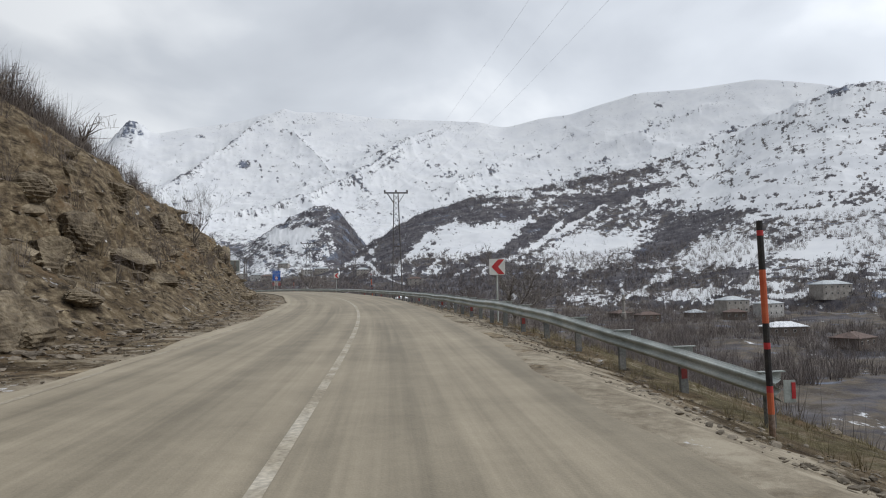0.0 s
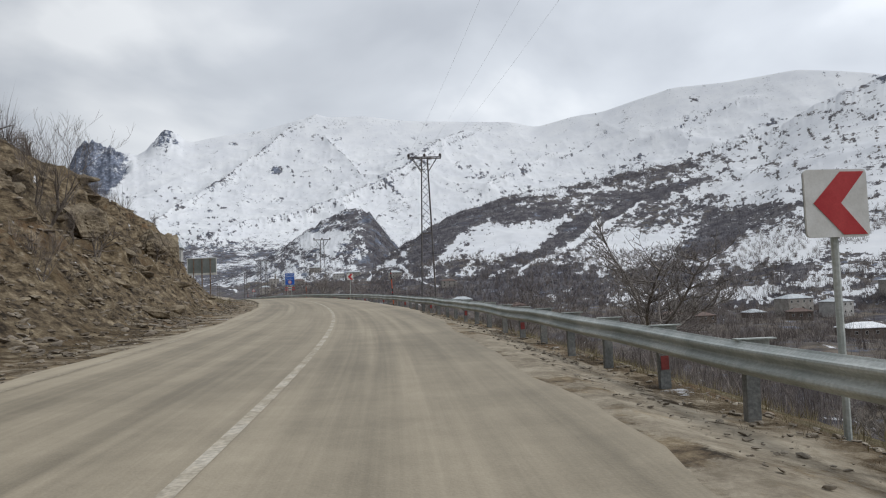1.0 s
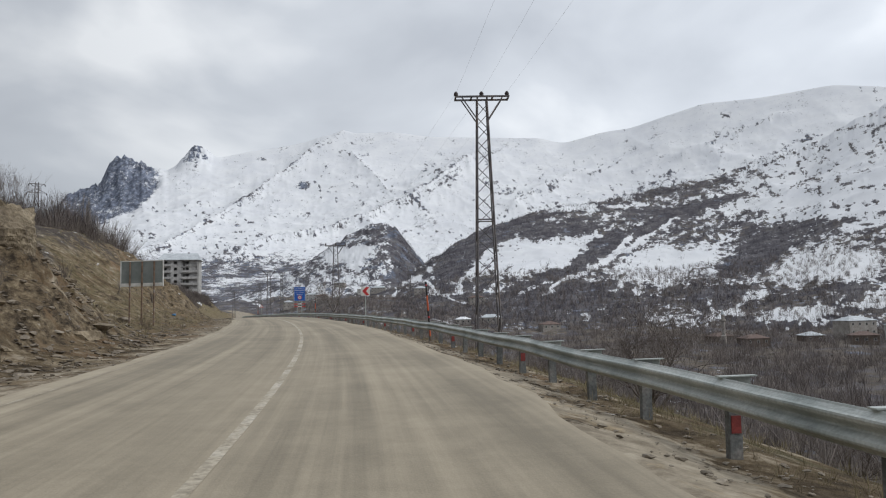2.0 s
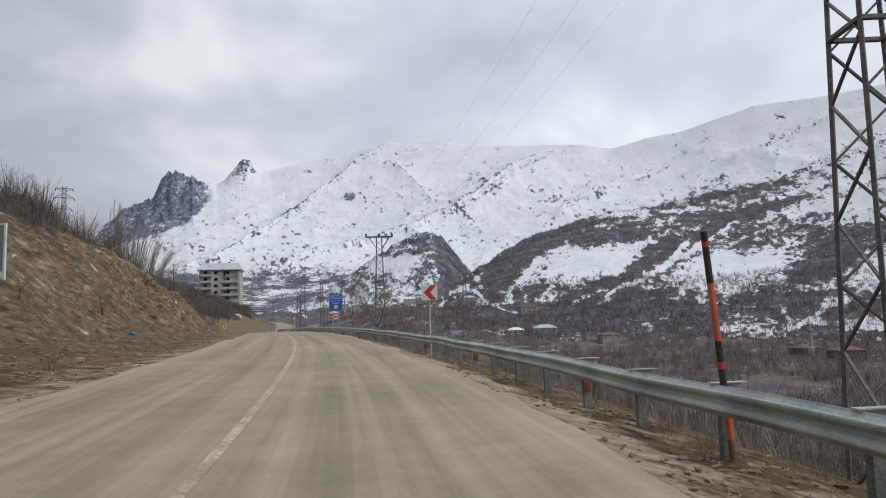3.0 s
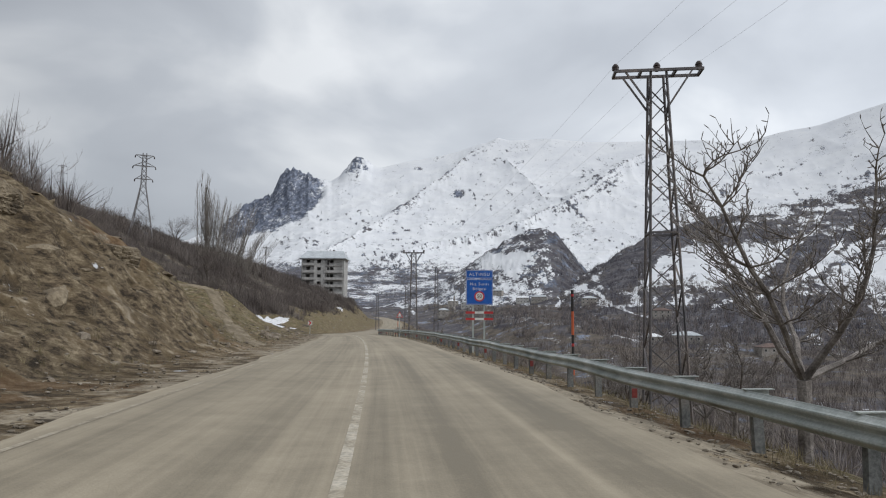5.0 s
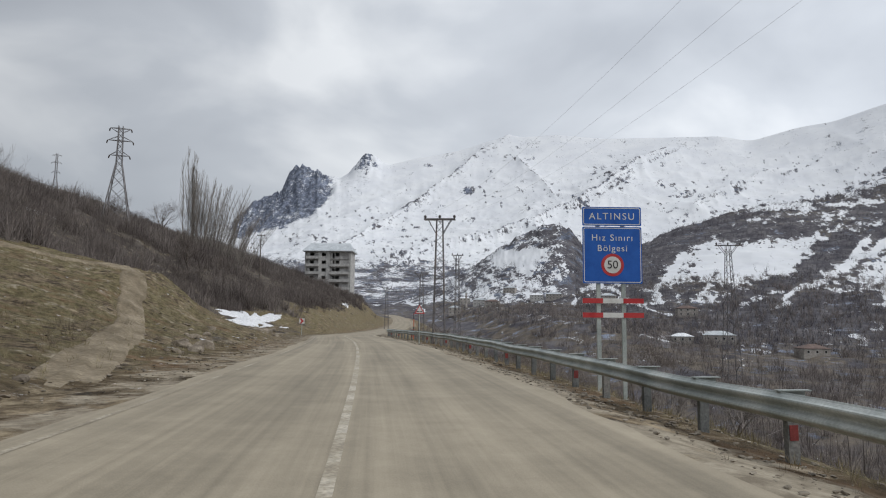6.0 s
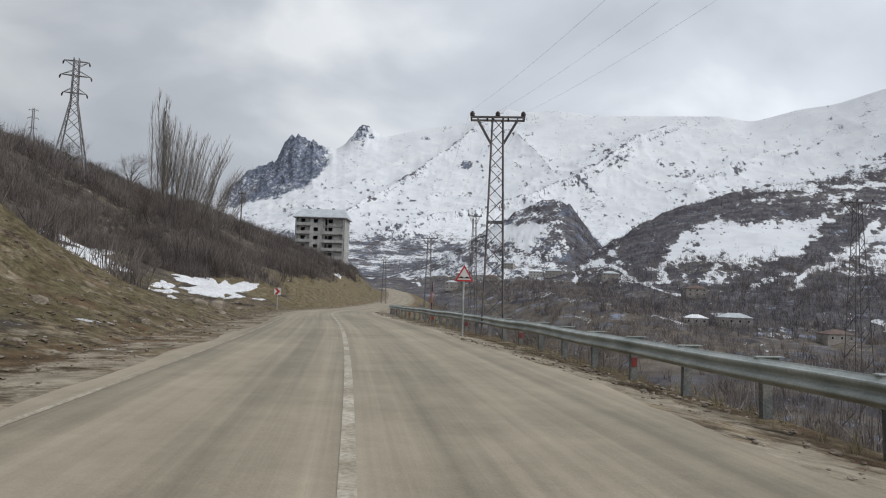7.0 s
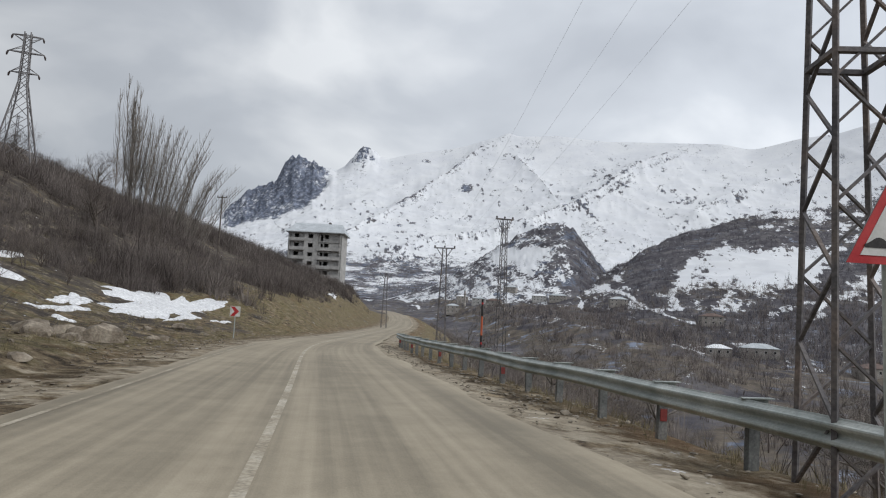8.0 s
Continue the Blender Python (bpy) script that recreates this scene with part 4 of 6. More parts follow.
def build_rail():
    rail = thing("guard_rail", (0, 0, 0), "weathered galvanised steel guard rail along the road edge", "guard rail")
    s, k = RAIL_FROM, 0
    ends = [s]
    while s < RAIL_TO:
        _, t, _ = road_frame(s)
        s += 4.0 * float(t[1])
        ends.append(s)
    for a, b in zip(ends, ends[1:]):
        st = [a + (b - a) * q / 5 for q in range(6)]
        st[-1] += 0.10
        for name, back, side in (("beam", 0.0, -1),):
            bm = bmesh.new()
            beam(bm, st, back, side)
            part(name, bm, M_GALV, rail)
    # the turned end plate
    bm = bmesh.new()
    box(bm, (0.17, 0.012, 0.30), (0.09, -0.05, -0.16))
    plate = part("end_plate", bm, M_GALV, rail)
    plate.matrix_basis = Matrix.Translation(rail_point(RAIL_FROM)) @ Matrix.Rotation(heading(RAIL_FROM), 4, "Z")
    bm = bmesh.new()
    box(bm, (0.055, 0.006, 0.22), (0.14, -0.062, -0.15))
    part("red_strip", bm, M_RED, plate, "faded red reflective strip")
    # posts, spacers and reflectors share their meshes
    bm = bmesh.new()
    box(bm, (0.13, 0.007, 1.15), (0, -0.04, -0.675))
    box(bm, (0.13, 0.007, 1.15), (0, 0.04, -0.675))
    box(bm, (0.007, 0.073, 1.15), (-0.0615, 0, -0.675))
    post_me = part("post", bm, M_POST, None).data
    bpy.data.objects.remove(bpy.data.objects["post"])
    bm = bmesh.new()
    box(bm, (0.40, 0.09, 0.012), (0.17, 0, 0.012))
    box(bm, (0.34, 0.006, 0.10), (0.17, 0.04, -0.045))
    arm_me = part("spacer", bm, M_GALV, None).data
    bpy.data.objects.remove(bpy.data.objects["spacer"])
    bm = bmesh.new()
    box(bm, (0.10, 0.008, 0.17), (0, -0.049, -0.45))
    ref_me = part("reflector", bm, M_REFLECT, None).data
    bpy.data.objects.remove(bpy.data.objects["reflector"])
    s, k = RAIL_FROM + 0.4, 0
    rnd = random.Random(4)
    while s < RAIL_TO:
        _, t, r = road_frame(s)
        p = rail_point(s) + Vector((float(r[0]), float(r[1]), 0)) * 0.12
        m = Matrix.Translation(p) @ Matrix.Rotation(heading(s), 4, "Z") @ Matrix.Rotation(radians(rnd.uniform(-2, 2)), 4, "Y")
        piece("post", post_me, rail, m)
        piece("spacer", arm_me, rail, Matrix.Translation(rail_point(s)) @ Matrix.Rotation(heading(s), 4, "Z"))
        if k % 4 == 1:
            tagged(piece("reflector", ref_me, rail, m), "red reflective plate on a rail post")
        s += 2.0 * float(t[1])
        k += 1


# ---- lattice poles and cables ----
def lattice_pole(top, foot, turn, arm=2.3, wide=0.50, label="dark lattice steel power pole with a crossarm and three insulators"):
    """A tapered four-legged lattice pole with a flat crossarm."""
    h = top - foot[2]
    ob = thing("power_pole", foot, label, "power pole", "power poles along the road", turn=turn)
    wb, wt = wide, 0.20

    def corner(k, z):
        w = wb + (wt - wb) * z / h
        sx, sy = ((-1, -1), (1, -1), (1, 1), (-1, 1))[k % 4]
        return Vector((sx * w, sy * w, z))

    for k in range(4):
        bm = bmesh.new()
        bar(bm, corner(k, -0.8), corner(k, h), 0.05)
        part("leg", bm, M_LATTICE, ob)
    levels = [0.0]
    while levels[-1] < h - 0.35:
        z = levels[-1]
        levels.append(min(h, z + 1.45 * (wb + (wt - wb) * z / h) + 0.16))
    for k in range(4):
        for i, (a, b) in enumerate(zip(levels, levels[1:])):
            bm = bmesh.new()
            bar(bm, corner(k, a), corner(k + 1, b), 0.04, 0.026) if i % 2 == 0 else bar(bm, corner(k + 1, a), corner(k, b), 0.04, 0.026)
            part("brace", bm, M_LATTICE, ob)
    bm = bmesh.new()
    z = h * 0.52
    for k in range(4):
        bar(bm, corner(k, z), corner(k + 1, z), 0.07, 0.05)
    part("ring", bm, M_LATTICE, ob)
    bm = bmesh.new()
    for sy in (-1, 1):
        box(bm, (arm, 0.05, 0.075), (0, sy * (wt + 0.05), h))
    for sx in (-1, -0.4, 0.4, 1):
        box(bm, (0.06, 2 * wt + 0.14, 0.08), (sx * arm * 0.485, 0, h))
    part("crossarm", bm, M_LATTICE, ob)
    for sx in (-1, 1):
        bm = bmesh.new()
        for sy in (-1, 1):
            bar(bm, (sx * arm * 0.37, sy * (wt + 0.04), h - 0.03), (sx * (wt + 0.05), sy * (wt + 0.03), h - 0.95), 0.045)
        part("arm_brace", bm, M_LATTICE, ob)
    bm = bmesh.new()
    tube(bm, [(0, 0, 0.0), (0, 0, 0.06), (0, 0, 0.07), (0, 0, 0.13), (0, 0, 0.14), (0, 0, 0.2), (0, 0, 0.24)], [0.05, 0.05, 0.095, 0.085, 0.10, 0.075, 0.04], 10)
    first = part("insulator", bm, M_CERAMIC, ob, "dark glazed pin insulator")
    for x in (-arm * 0.47, 0, arm * 0.47):
        if x < -0.1:
            first.matrix_basis = Matrix.Translation((x, 0, h + 0.05))
        else:
            tagged(piece("insulator", first.data, ob, Matrix.Translation((x, 0, h + 0.05))), "dark glazed pin insulator")
    return ob


def cable(a, b, sag, radius=0.0022, name="cable", label="thin power cable strung between poles"):
    bm = bmesh.new()
    a, b = Vector(a), Vector(b)
    pts = [a.lerp(b, k / 24) - Vector((0, 0, 4 * sag * (k / 24) * (1 - k / 24))) for k in range(25)]
    tube(bm, pts, [radius] * 25, 5)
    return tagged(part(name, bm, M_WIRE, None), label, "cable", "power cables")


def pylon(foot, tall, turn, spread=2.6):
    """A tall transmission tower with a splayed foot, slim neck and three pairs of short arms."""
    ob = thing("transmission_tower", foot, "tall grey lattice transmission tower on the hillside", "pylon", turn=turn)
    neck = tall * 0.62

    def half(z):
        return spread + (0.55 - spread) * z / neck if z < neck else 0.55 - 0.15 * (z - neck) / (tall - neck)

    def corner(k, z):
        sx, sy = ((-1, -1), (1, -1), (1, 1), (-1, 1))[k % 4]
        return Vector((sx * half(z), sy * half(z), z))

    for k in range(4):
        bm = bmesh.new()
        bar(bm, corner(k, -1.0), corner(k, neck), 0.17)
        bar(bm, corner(k, neck), corner(k, tall), 0.13)
        part("leg", bm, M_PYLON, ob)
        z = 0.0
        while z < tall - 0.5:
            up = min(tall, z + 1.5 * half(z) + 0.4)
            for a, b in ((k, k + 1), (k + 1, k)):
                bm = bmesh.new()
                bar(bm, corner(a, z), corner(b, up), 0.07)
                part("brace", bm, M_PYLON, ob)
            z = up
    for z, w in ((tall * 0.975, 1.9), (tall * 0.85, 2.3), (tall * 0.70, 1.8)):
        for sx in (-1, 1):
            for sy in (-1, 1):
                for a, b, thick in (((0, sy * 0.4, z), (sx * w, 0, z), 0.12), ((sx * 0.4, sy * 0.4, z + 0.9 if z < tall * 0.9 else z - 0.9), (sx * w, 0, z), 0.08)):
                    bm = bmesh.new()
                    bar(bm, a, b, thick)
                    part("arm_bar", bm, M_PYLON, ob)
            bm = bmesh.new()
            tube(bm, [(sx * w, 0, z), (sx * (w + 0.15), 0, z - 0.35), (sx * (w + 0.2), 0, z - 0.7)], [0.10, 0.16, 0.10], 6)
            part("insulator", bm, M_CERAMIC, ob)
    return ob


# ---- signs ----
def post_into(ob, x, y, z0, z1, r, mat=None):
    bm = bmesh.new()
    tube(bm, [(x, y, z0), (x, y, z1)], [r, r], 8)
    return part("post", bm, mat or M_GALV, ob)


def flat_poly(bm, pts, y, thick):
    """A flat plate in the x-z plane from its outline, its face towards -y."""
    f = [bm.verts.new((x, y, z)) for x, z in pts]
    b = [bm.verts.new((x, y + thick, z)) for x, z in pts]
    bm.faces.new(f)
    bm.faces.new(b[::-1])
    for i in range(len(pts)):
        j = (i + 1) % len(pts)
        bm.faces.new((f[j], f[i], b[i], b[j]))


def rounded(w, h, r, n=4):
    out = []
    for cx, cz, a0 in ((w / 2 - r, -h / 2 + r, -90), (w / 2 - r, h / 2 - r, 0), (-w / 2 + r, h / 2 - r, 90), (-w / 2 + r, -h / 2 + r, 180)):
        out += [(cx + r * math.cos(radians(a0 + 90 * k / n)), cz + r * math.sin(radians(a0 + 90 * k / n))) for k in range(n + 1)]
    return out


def shifted(pts, x, z):
    return [(px + x, pz + z) for px, pz in pts]


def chevron_sign(at_xy, z_mid, size, turn, flip=1, label="white roadside sign with a red chevron on a grey post"):
    g = ground_at(*at_xy)
    ob = thing("chevron_sign", (*at_xy, g), label, "road sign", "chevron signs", turn=turn)
    zm = z_mid - g
    bm = bmesh.new()
    flat_poly(bm, shifted(rounded(size, size, 0.04), 0, zm), -0.015, 0.02)
    part("panel", bm, M_WHITE, ob)
    bm = bmesh.new()
    flat_poly(bm, shifted(rounded(size * 0.99, size * 0.99, 0.04), 0, zm), 0.007, 0.012)
    part("panel_back", bm, M_BACK, ob)
    a = size * 0.5
    pts = [(-0.75 * a, 0), (0.15 * a, -0.93 * a), (0.92 * a, -0.93 * a), (0.12 * a, 0), (0.92 * a, 0.93 * a), (0.15 * a, 0.93 * a)]
    bm = bmesh.new()
    for tri in ((0, 1, 2, 3), (0, 3, 4, 5)):
        q = [(flip * pts[i][0], pts[i][1]) for i in tri]
        flat_poly(bm, shifted(q if flip > 0 else q[::-1], 0, zm), -0.020, 0.003)
    part("chevron", bm, M_RED, ob, "red chevron")
    post_into(ob, 0, 0.05, -0.6, zm + size * 0.4, 0.032)
    for s in (-1, 1):
        bm = bmesh.new()
        box(bm, (size * 0.5, 0.03, 0.04), (0, 0.03, zm + s * size * 0.28))
        part("bracket", bm, M_GALV, ob)
    return ob


def lettering(text, size, x, z, y, mat, parent, space=1.0):
    cu = bpy.data.curves.new("lettering", "FONT")
    cu.body, cu.size, cu.align_x, cu.align_y, cu.extrude, cu.space_character = text, size, "CENTER", "CENTER", 0.002, space
    cu.materials.append(mat)
    ob = new("lettering", cu)
    ob.parent = parent
    ob.matrix_basis = Matrix.Translation((x, y, z)) @ Matrix.Rotation(radians(90), 4, "X")
    return ob


def border(bm, w, h, at_z, y, line=0.018, r=0.05):
    """A thin rounded border line."""
    a, b = shifted(rounded(w, h, r), 0, at_z), shifted(rounded(w - 2 * line, h - 2 * line, r - line), 0, at_z)
    va, vb = [bm.verts.new((x, y, z)) for x, z in a], [bm.verts.new((x, y, z)) for x, z in b]
    for i in range(len(a)):
        j = (i + 1) % len(a)
        bm.faces.new((va[i], va[j], vb[j], vb[i]))


def town_sign(xy, turn):
    g = ground_at(*xy)
    ob = thing("town_sign", (*xy, g), "blue town and speed zone sign with white lettering on two posts", "road sign", turn=turn)
    z0, z1, w = 2.78 - g, 4.74 - g, 1.52
    split = z1 - 0.50
    for lo, hi in ((z0, split - 0.015), (split + 0.015, z1)):
        bm = bmesh.new()
        flat_poly(bm, shifted(rounded(w, hi - lo, 0.03), 0, (lo + hi) / 2), 0, 0.02)
        panel = part("panel", bm, M_BLUE, ob, "blue sign panel")
        bm = bmesh.new()
        border(bm, w - 0.05, hi - lo - 0.05, (lo + hi) / 2, -0.003)
        part("frame_line", bm, M_WHITE, panel)
    top = ob.children[1]
    low = ob.children[0]
    lettering("ALTINSU", 0.245, 0, (split + z1) / 2, -0.004, M_WHITE, top, 1.28)
    lettering("Hız Sınırı", 0.23, 0, split - 0.30, -0.004, M_WHITE, low, 1.22)
    lettering("Bölgesi", 0.23, 0, split - 0.57, -0.004, M_WHITE, low, 1.18)
    zc = z0 + 0.47
    for name, r, y, mat in (("ring", 0.29, -0.006, M_RED), ("disc", 0.215, -0.009, M_WHITE)):
        bm = bmesh.new()
        flat_poly(bm, [(r * math.cos(a), zc + r * math.sin(a)) for a in (2 * math.pi * k / 32 for k in range(32))], y, 0.003)
        part(name, bm, mat, low)
    lettering("50", 0.29, 0, zc, -0.012, M_BLACK, low)
    for x in (-0.36, 0.28):
        bm = bmesh.new()
        box(bm, (0.10, 0.06, z1 + 0.3), (x, 0.055, (z1 - 0.5) / 2))
        part("post", bm, M_GALV, ob)
    for z in (2.34 - g, 1.98 - g):
        bm = bmesh.new()
        box(bm, (1.56, 0.02, 0.125), (0, 0.012, z))
        board = part("board", bm, M_WHITE, ob)
        for x in (-0.52, 0.52):
            bm = bmesh.new()
            box(bm, (0.52, 0.004, 0.125), (x, 0, z))
            part("red_stripe", bm, M_RED, board)


def bump_sign(xy, z_low, side, turn):
    g = ground_at(*xy)
    ob = thing("warning_sign", (*xy, g), "red-bordered triangular bumpy road warning sign on a post", "road sign", turn=turn)
    h = side * 0.866
    zl = z_low - g

    def tri(k):
        c = zl + h / 3
        return [(x * k, c + (z - c) * k) for x, z in ((-side / 2, zl), (side / 2, zl), (0, zl + h))]

    for name, k, y, mat in (("panel", 1.0, -0.01, M_RED), ("face", 0.72, -0.015, M_WHITE)):
        bm = bmesh.new()
        flat_poly(bm, tri(k), y, 0.01 if k == 1 else 0.004)
        part(name, bm, mat, ob)
    bm = bmesh.new()
    flat_poly(bm, tri(0.99), 0.002, 0.008)
    part("panel_back", bm, M_BACK, ob)
    bm = bmesh.new()
    n = 24
    prof = [(-0.22 + 0.44 * i / n, 0.022 + 0.045 * math.sin(math.pi * 2 * i / n * 1.0) ** 2) for i in range(n + 1)]
    flat_poly(bm, [(x * side / 0.7, zl + 0.11 * side / 0.7 + z) for x, z in [(-0.22, 0), (0.22, 0)] + prof[::-1]], -0.019, 0.003)
    part("bump_mark", bm, M_BLACK, ob)
    post_into(ob, 0, 0.04, -0.6, zl + h * 0.8, 0.03)


def board_back(xy, turn):
    """A wide direction board seen from behind."""
    g = ground_at(*xy)
    ob = thing("direction_board", (*xy, g), "grey back of a wide road sign on three thin posts", "road sign", turn=turn)
    z0, z1, w = 2.84 - g, 4.16 - g, 2.28
    bm = bmesh.new()
    flat_poly(bm, shifted(rounded(w, z1 - z0, 0.03), 0, (z0 + z1) / 2), 0, 0.02)
    part("panel_back", bm, M_BACK, ob)
    bm = bmesh.new()
    for x in (-w / 2, w / 2):
        box(bm, (0.05, 0.05, z1 - z0 + 0.05), (x, 0, (z0 + z1) / 2))
    for z, t in ((z0 + 0.09, 0.17), (z1, 0.05)):
        box(bm, (w - 0.05, 0.045, t), (0, 0, z))
    part("rim", bm, M_WHITE, ob, "pale aluminium rim")
    for x in (-0.62, 0.03, 0.68):
        bm = bmesh.new()
        box(bm, (0.07, 0.05, z1 + 0.9), (x, -0.05, (z1 - 0.95) / 2))
        part("post", bm, M_RUST, ob)


def snow_pole(xy, z_top, turn, lean=0.0, z_foot=None):
    """A slim banded snow marker pole."""
    g = ground_at(*xy) if z_foot is None else z_foot
    h = z_top - g
    ob = thing("snow_pole", (*xy, g), "slim snow marker pole with black and orange-red bands", "marker pole", "snow poles", turn=turn)
    ob.matrix_basis = ob.matrix_basis @ Matrix.Rotation(lean, 4, "Y")
    cuts = (-0.4 / h, 0.10, 0.20, 0.23, 0.40, 0.43, 0.52, 0.77, 0.93, 0.955, 1.0)
    mats = (M_RUST, M_ORANGE, M_RED, M_BLACK, M_RED, M_BLACK, M_ORANGE, M_BLACK, M_RED, M_BLACK)
    for a, b, m in zip(cuts, cuts[1:], mats):
        bm = bmesh.new()
        tube(bm, [(0, 0, a * h), (0, 0, b * h)], [0.036, 0.036], 10)
        part("band", bm, m, ob)


# ---- trees and shrubs ----
def grow(rnd, p, way, length, radius, depth, out, spread=0.55, lift=0.15, kids=(3, 5), wander=0.14):
    """Adds a bent limb and its branches to out, as (points, radii, depth)."""
    n = 5 if depth > 1 else 3
    pts, rad = [p.copy()], [radius]
    q, d = p.copy(), way.copy()
    for k in range(n):
        d = (d + Vector((rnd.gauss(0, wander), rnd.gauss(0, wander), rnd.gauss(0, wander) + lift * 0.3))).normalized()
        q = q + d * (length / n)
        pts.append(q.copy())
        rad.append(radius * (1 - 0.75 * (k + 1) / n))
    out.append((pts, rad, depth))
    if depth <= 0:
        return
    for _ in range(rnd.randint(*kids)):
        k = rnd.randint(1 if depth < 3 else 2, n)
        side = Vector((rnd.gauss(0, 1), rnd.gauss(0, 1), rnd.gauss(0, 0.6)))
        side = (side - d * side.dot(d)).normalized()
        w = (d * (1 - spread) + side * spread + Vector((0, 0, lift))).normalized()
        grow(rnd, pts[k], w, length * rnd.uniform(0.5, 0.8), max(rad[k] * 0.7, 0.005), depth - 1, out, spread, lift, kids, wander)


def bare_tree(seed, tall, radius, label, limbs=1, spread=0.55, lift=0.18, depth=4, kids=(3, 4), mat=None, group="bare roadside trees", lean=0.2):
    """A leafless tree: trunk, limbs and a crown of fine twigs."""
    rnd = random.Random(seed)
    ob = thing("bare_tree", (0, 0, 0), label, "tree", group)
    got = []
    for _ in range(limbs):
        way = Vector((rnd.gauss(0, lean), rnd.gauss(0, lean), 1)).normalized()
        grow(rnd, Vector((0, 0, -0.3)), way, tall * 0.55, radius, depth, got, spread, lift, kids)
    for name, want, sides in (("trunk", (depth,), 7), ("limb", (depth - 1,), 6), ("crown", tuple(range(depth - 1)), 3)):
        bm = bmesh.new()
        for pts, rad, d in got:
            if d in want:
                tube(bm, pts, [max(r, 0.0055) for r in rad], sides)
        part(name, bm, mat or (M_BARK if name != "crown" else M_CROWN), ob)
    return ob


def walnut_tree(seed, tall):
    """A leafless walnut: a short leaning trunk that forks, bowed limbs and stubby upturned twigs."""
    rnd = random.Random(seed)
    ob = thing("walnut_tree", (0, 0, 0), "bare grey walnut tree with bowed limbs and stubby upturned twigs", "tree", "bare roadside trees")
    trunk, limbs, twigs = bmesh.new(), bmesh.new(), bmesh.new()
    fork = Vector((0.12, -0.05, tall * 0.24))
    tube(trunk, [(0, 0, -0.4), (0.03, 0.0, 0.1), (0.09, -0.02, tall * 0.13), fork], [0.20, 0.165, 0.145, 0.15], 8)

    def limb(bm, p, way, length, r0, up, n, wander):
        pts, d = [p.copy()], way.normalized()
        for k in range(n):
            d = (d + Vector((rnd.gauss(0, wander), rnd.gauss(0, wander), rnd.gauss(0, wander) + up))).normalized()
            pts.append(pts[-1] + d * length / n)
        tube(bm, pts, [r0 * (1 - 0.72 * k / n) for k in range(n + 1)], 6 if r0 > 0.03 else 4)
        return pts

    def twig(p, out):
        d = (out * rnd.uniform(0.2, 0.9) + Vector((rnd.gauss(0, 0.5), rnd.gauss(0, 0.5), rnd.uniform(0.1, 0.9)))).normalized()
        pts = limb(twigs, p, d, rnd.uniform(0.25, 0.7), 0.013, 0.22, 3, 0.22)
        for q in pts[1:]:
            if rnd.random() < 0.75:
                e = Vector((rnd.gauss(0, 1), rnd.gauss(0, 1), rnd.uniform(0.2, 1.6))).normalized() * rnd.uniform(0.06, 0.17)
                tube(twigs, [q, q + e * 0.7, q + e], [0.008, 0.009, 0.006], 4)

    turn = rnd.uniform(0, 6)
    for k in range(5):
        a = turn + k * 1.2566 + rnd.gauss(0, 0.2)
        slope = (0.30, 0.85, 0.75, 1.3, 0.95)[k]
        main = limb(limbs, fork, Vector((math.cos(a) * slope, math.sin(a) * slope, 1)), tall * rnd.uniform(0.55, 0.72), 0.085, 0.03, 7, 0.13)
        for i in range(2, 8):
            for _ in range(3):
                b = a + rnd.choice((-1, 1)) * rnd.uniform(0.5, 1.5)
                side = limb(limbs, main[i], Vector((math.cos(b), math.sin(b), rnd.uniform(0.0, 0.7))), tall * rnd.uniform(0.12, 0.26), 0.026, 0.10, 5, 0.17)
                out = Vector((math.cos(b), math.sin(b), 0))
                for q in side[1:]:
                    for _ in range(2):
                        twig(q, out)
    part("trunk", trunk, M_WALNUT, ob)
    part("limb", limbs, M_WALNUT, ob)
    part("crown", twigs, M_WALNUT, ob)
    return ob


def poplar(seed, tall, lean):
    """A slim upright leafless poplar with steep branches."""
    rnd = random.Random(seed)
    ob = thing("poplar_tree", (0, 0, 0), "slender pale leafless poplar on the hillside", "tree", "poplars on the hillside")
    trunk, crown = bmesh.new(), bmesh.new()
    pts = [Vector((lean * tall * (k / 9) ** 1.7 + rnd.gauss(0, 0.06), rnd.gauss(0, 0.06), tall * k / 9 - 0.5)) for k in range(10)]
    tube(trunk, pts, [0.085 * (1 - 0.90 * k / 9) + 0.010 for k in range(10)], 6)
    for k in range(74):
        f = rnd.uniform(0.16, 0.95)
        i = min(8, int(f * 9))
        p = pts[i].lerp(pts[i + 1], f * 9 - i)
        a = rnd.uniform(0, 6.283)
        ln = tall * rnd.uniform(0.14, 0.38) * (1.15 - f)
        d = Vector((math.cos(a) * 0.30, math.sin(a) * 0.30, 1)).normalized()
        mid = p + d * ln * 0.5 + Vector((math.cos(a), math.sin(a), 0)) * ln * 0.06
        tube(crown, [p, mid, p + d * ln + Vector((0, 0, ln * 0.15))], [0.020, 0.014, 0.006], 3)
    part("trunk", trunk, M_PALE, ob)
    part("crown", crown, M_PALE, ob)
    return ob


def stand(ob, x, y, turn=0.0, size=1.0, first=False, sink=0.0):
    m = Matrix.Translation((x, y, ground_at(x, y) - sink)) @ Matrix.Rotation(turn, 4, "Z") @ Matrix.Scale(size, 4)
    if first:
        ob.matrix_basis = m
        return ob
    return copy_thing(ob, m)


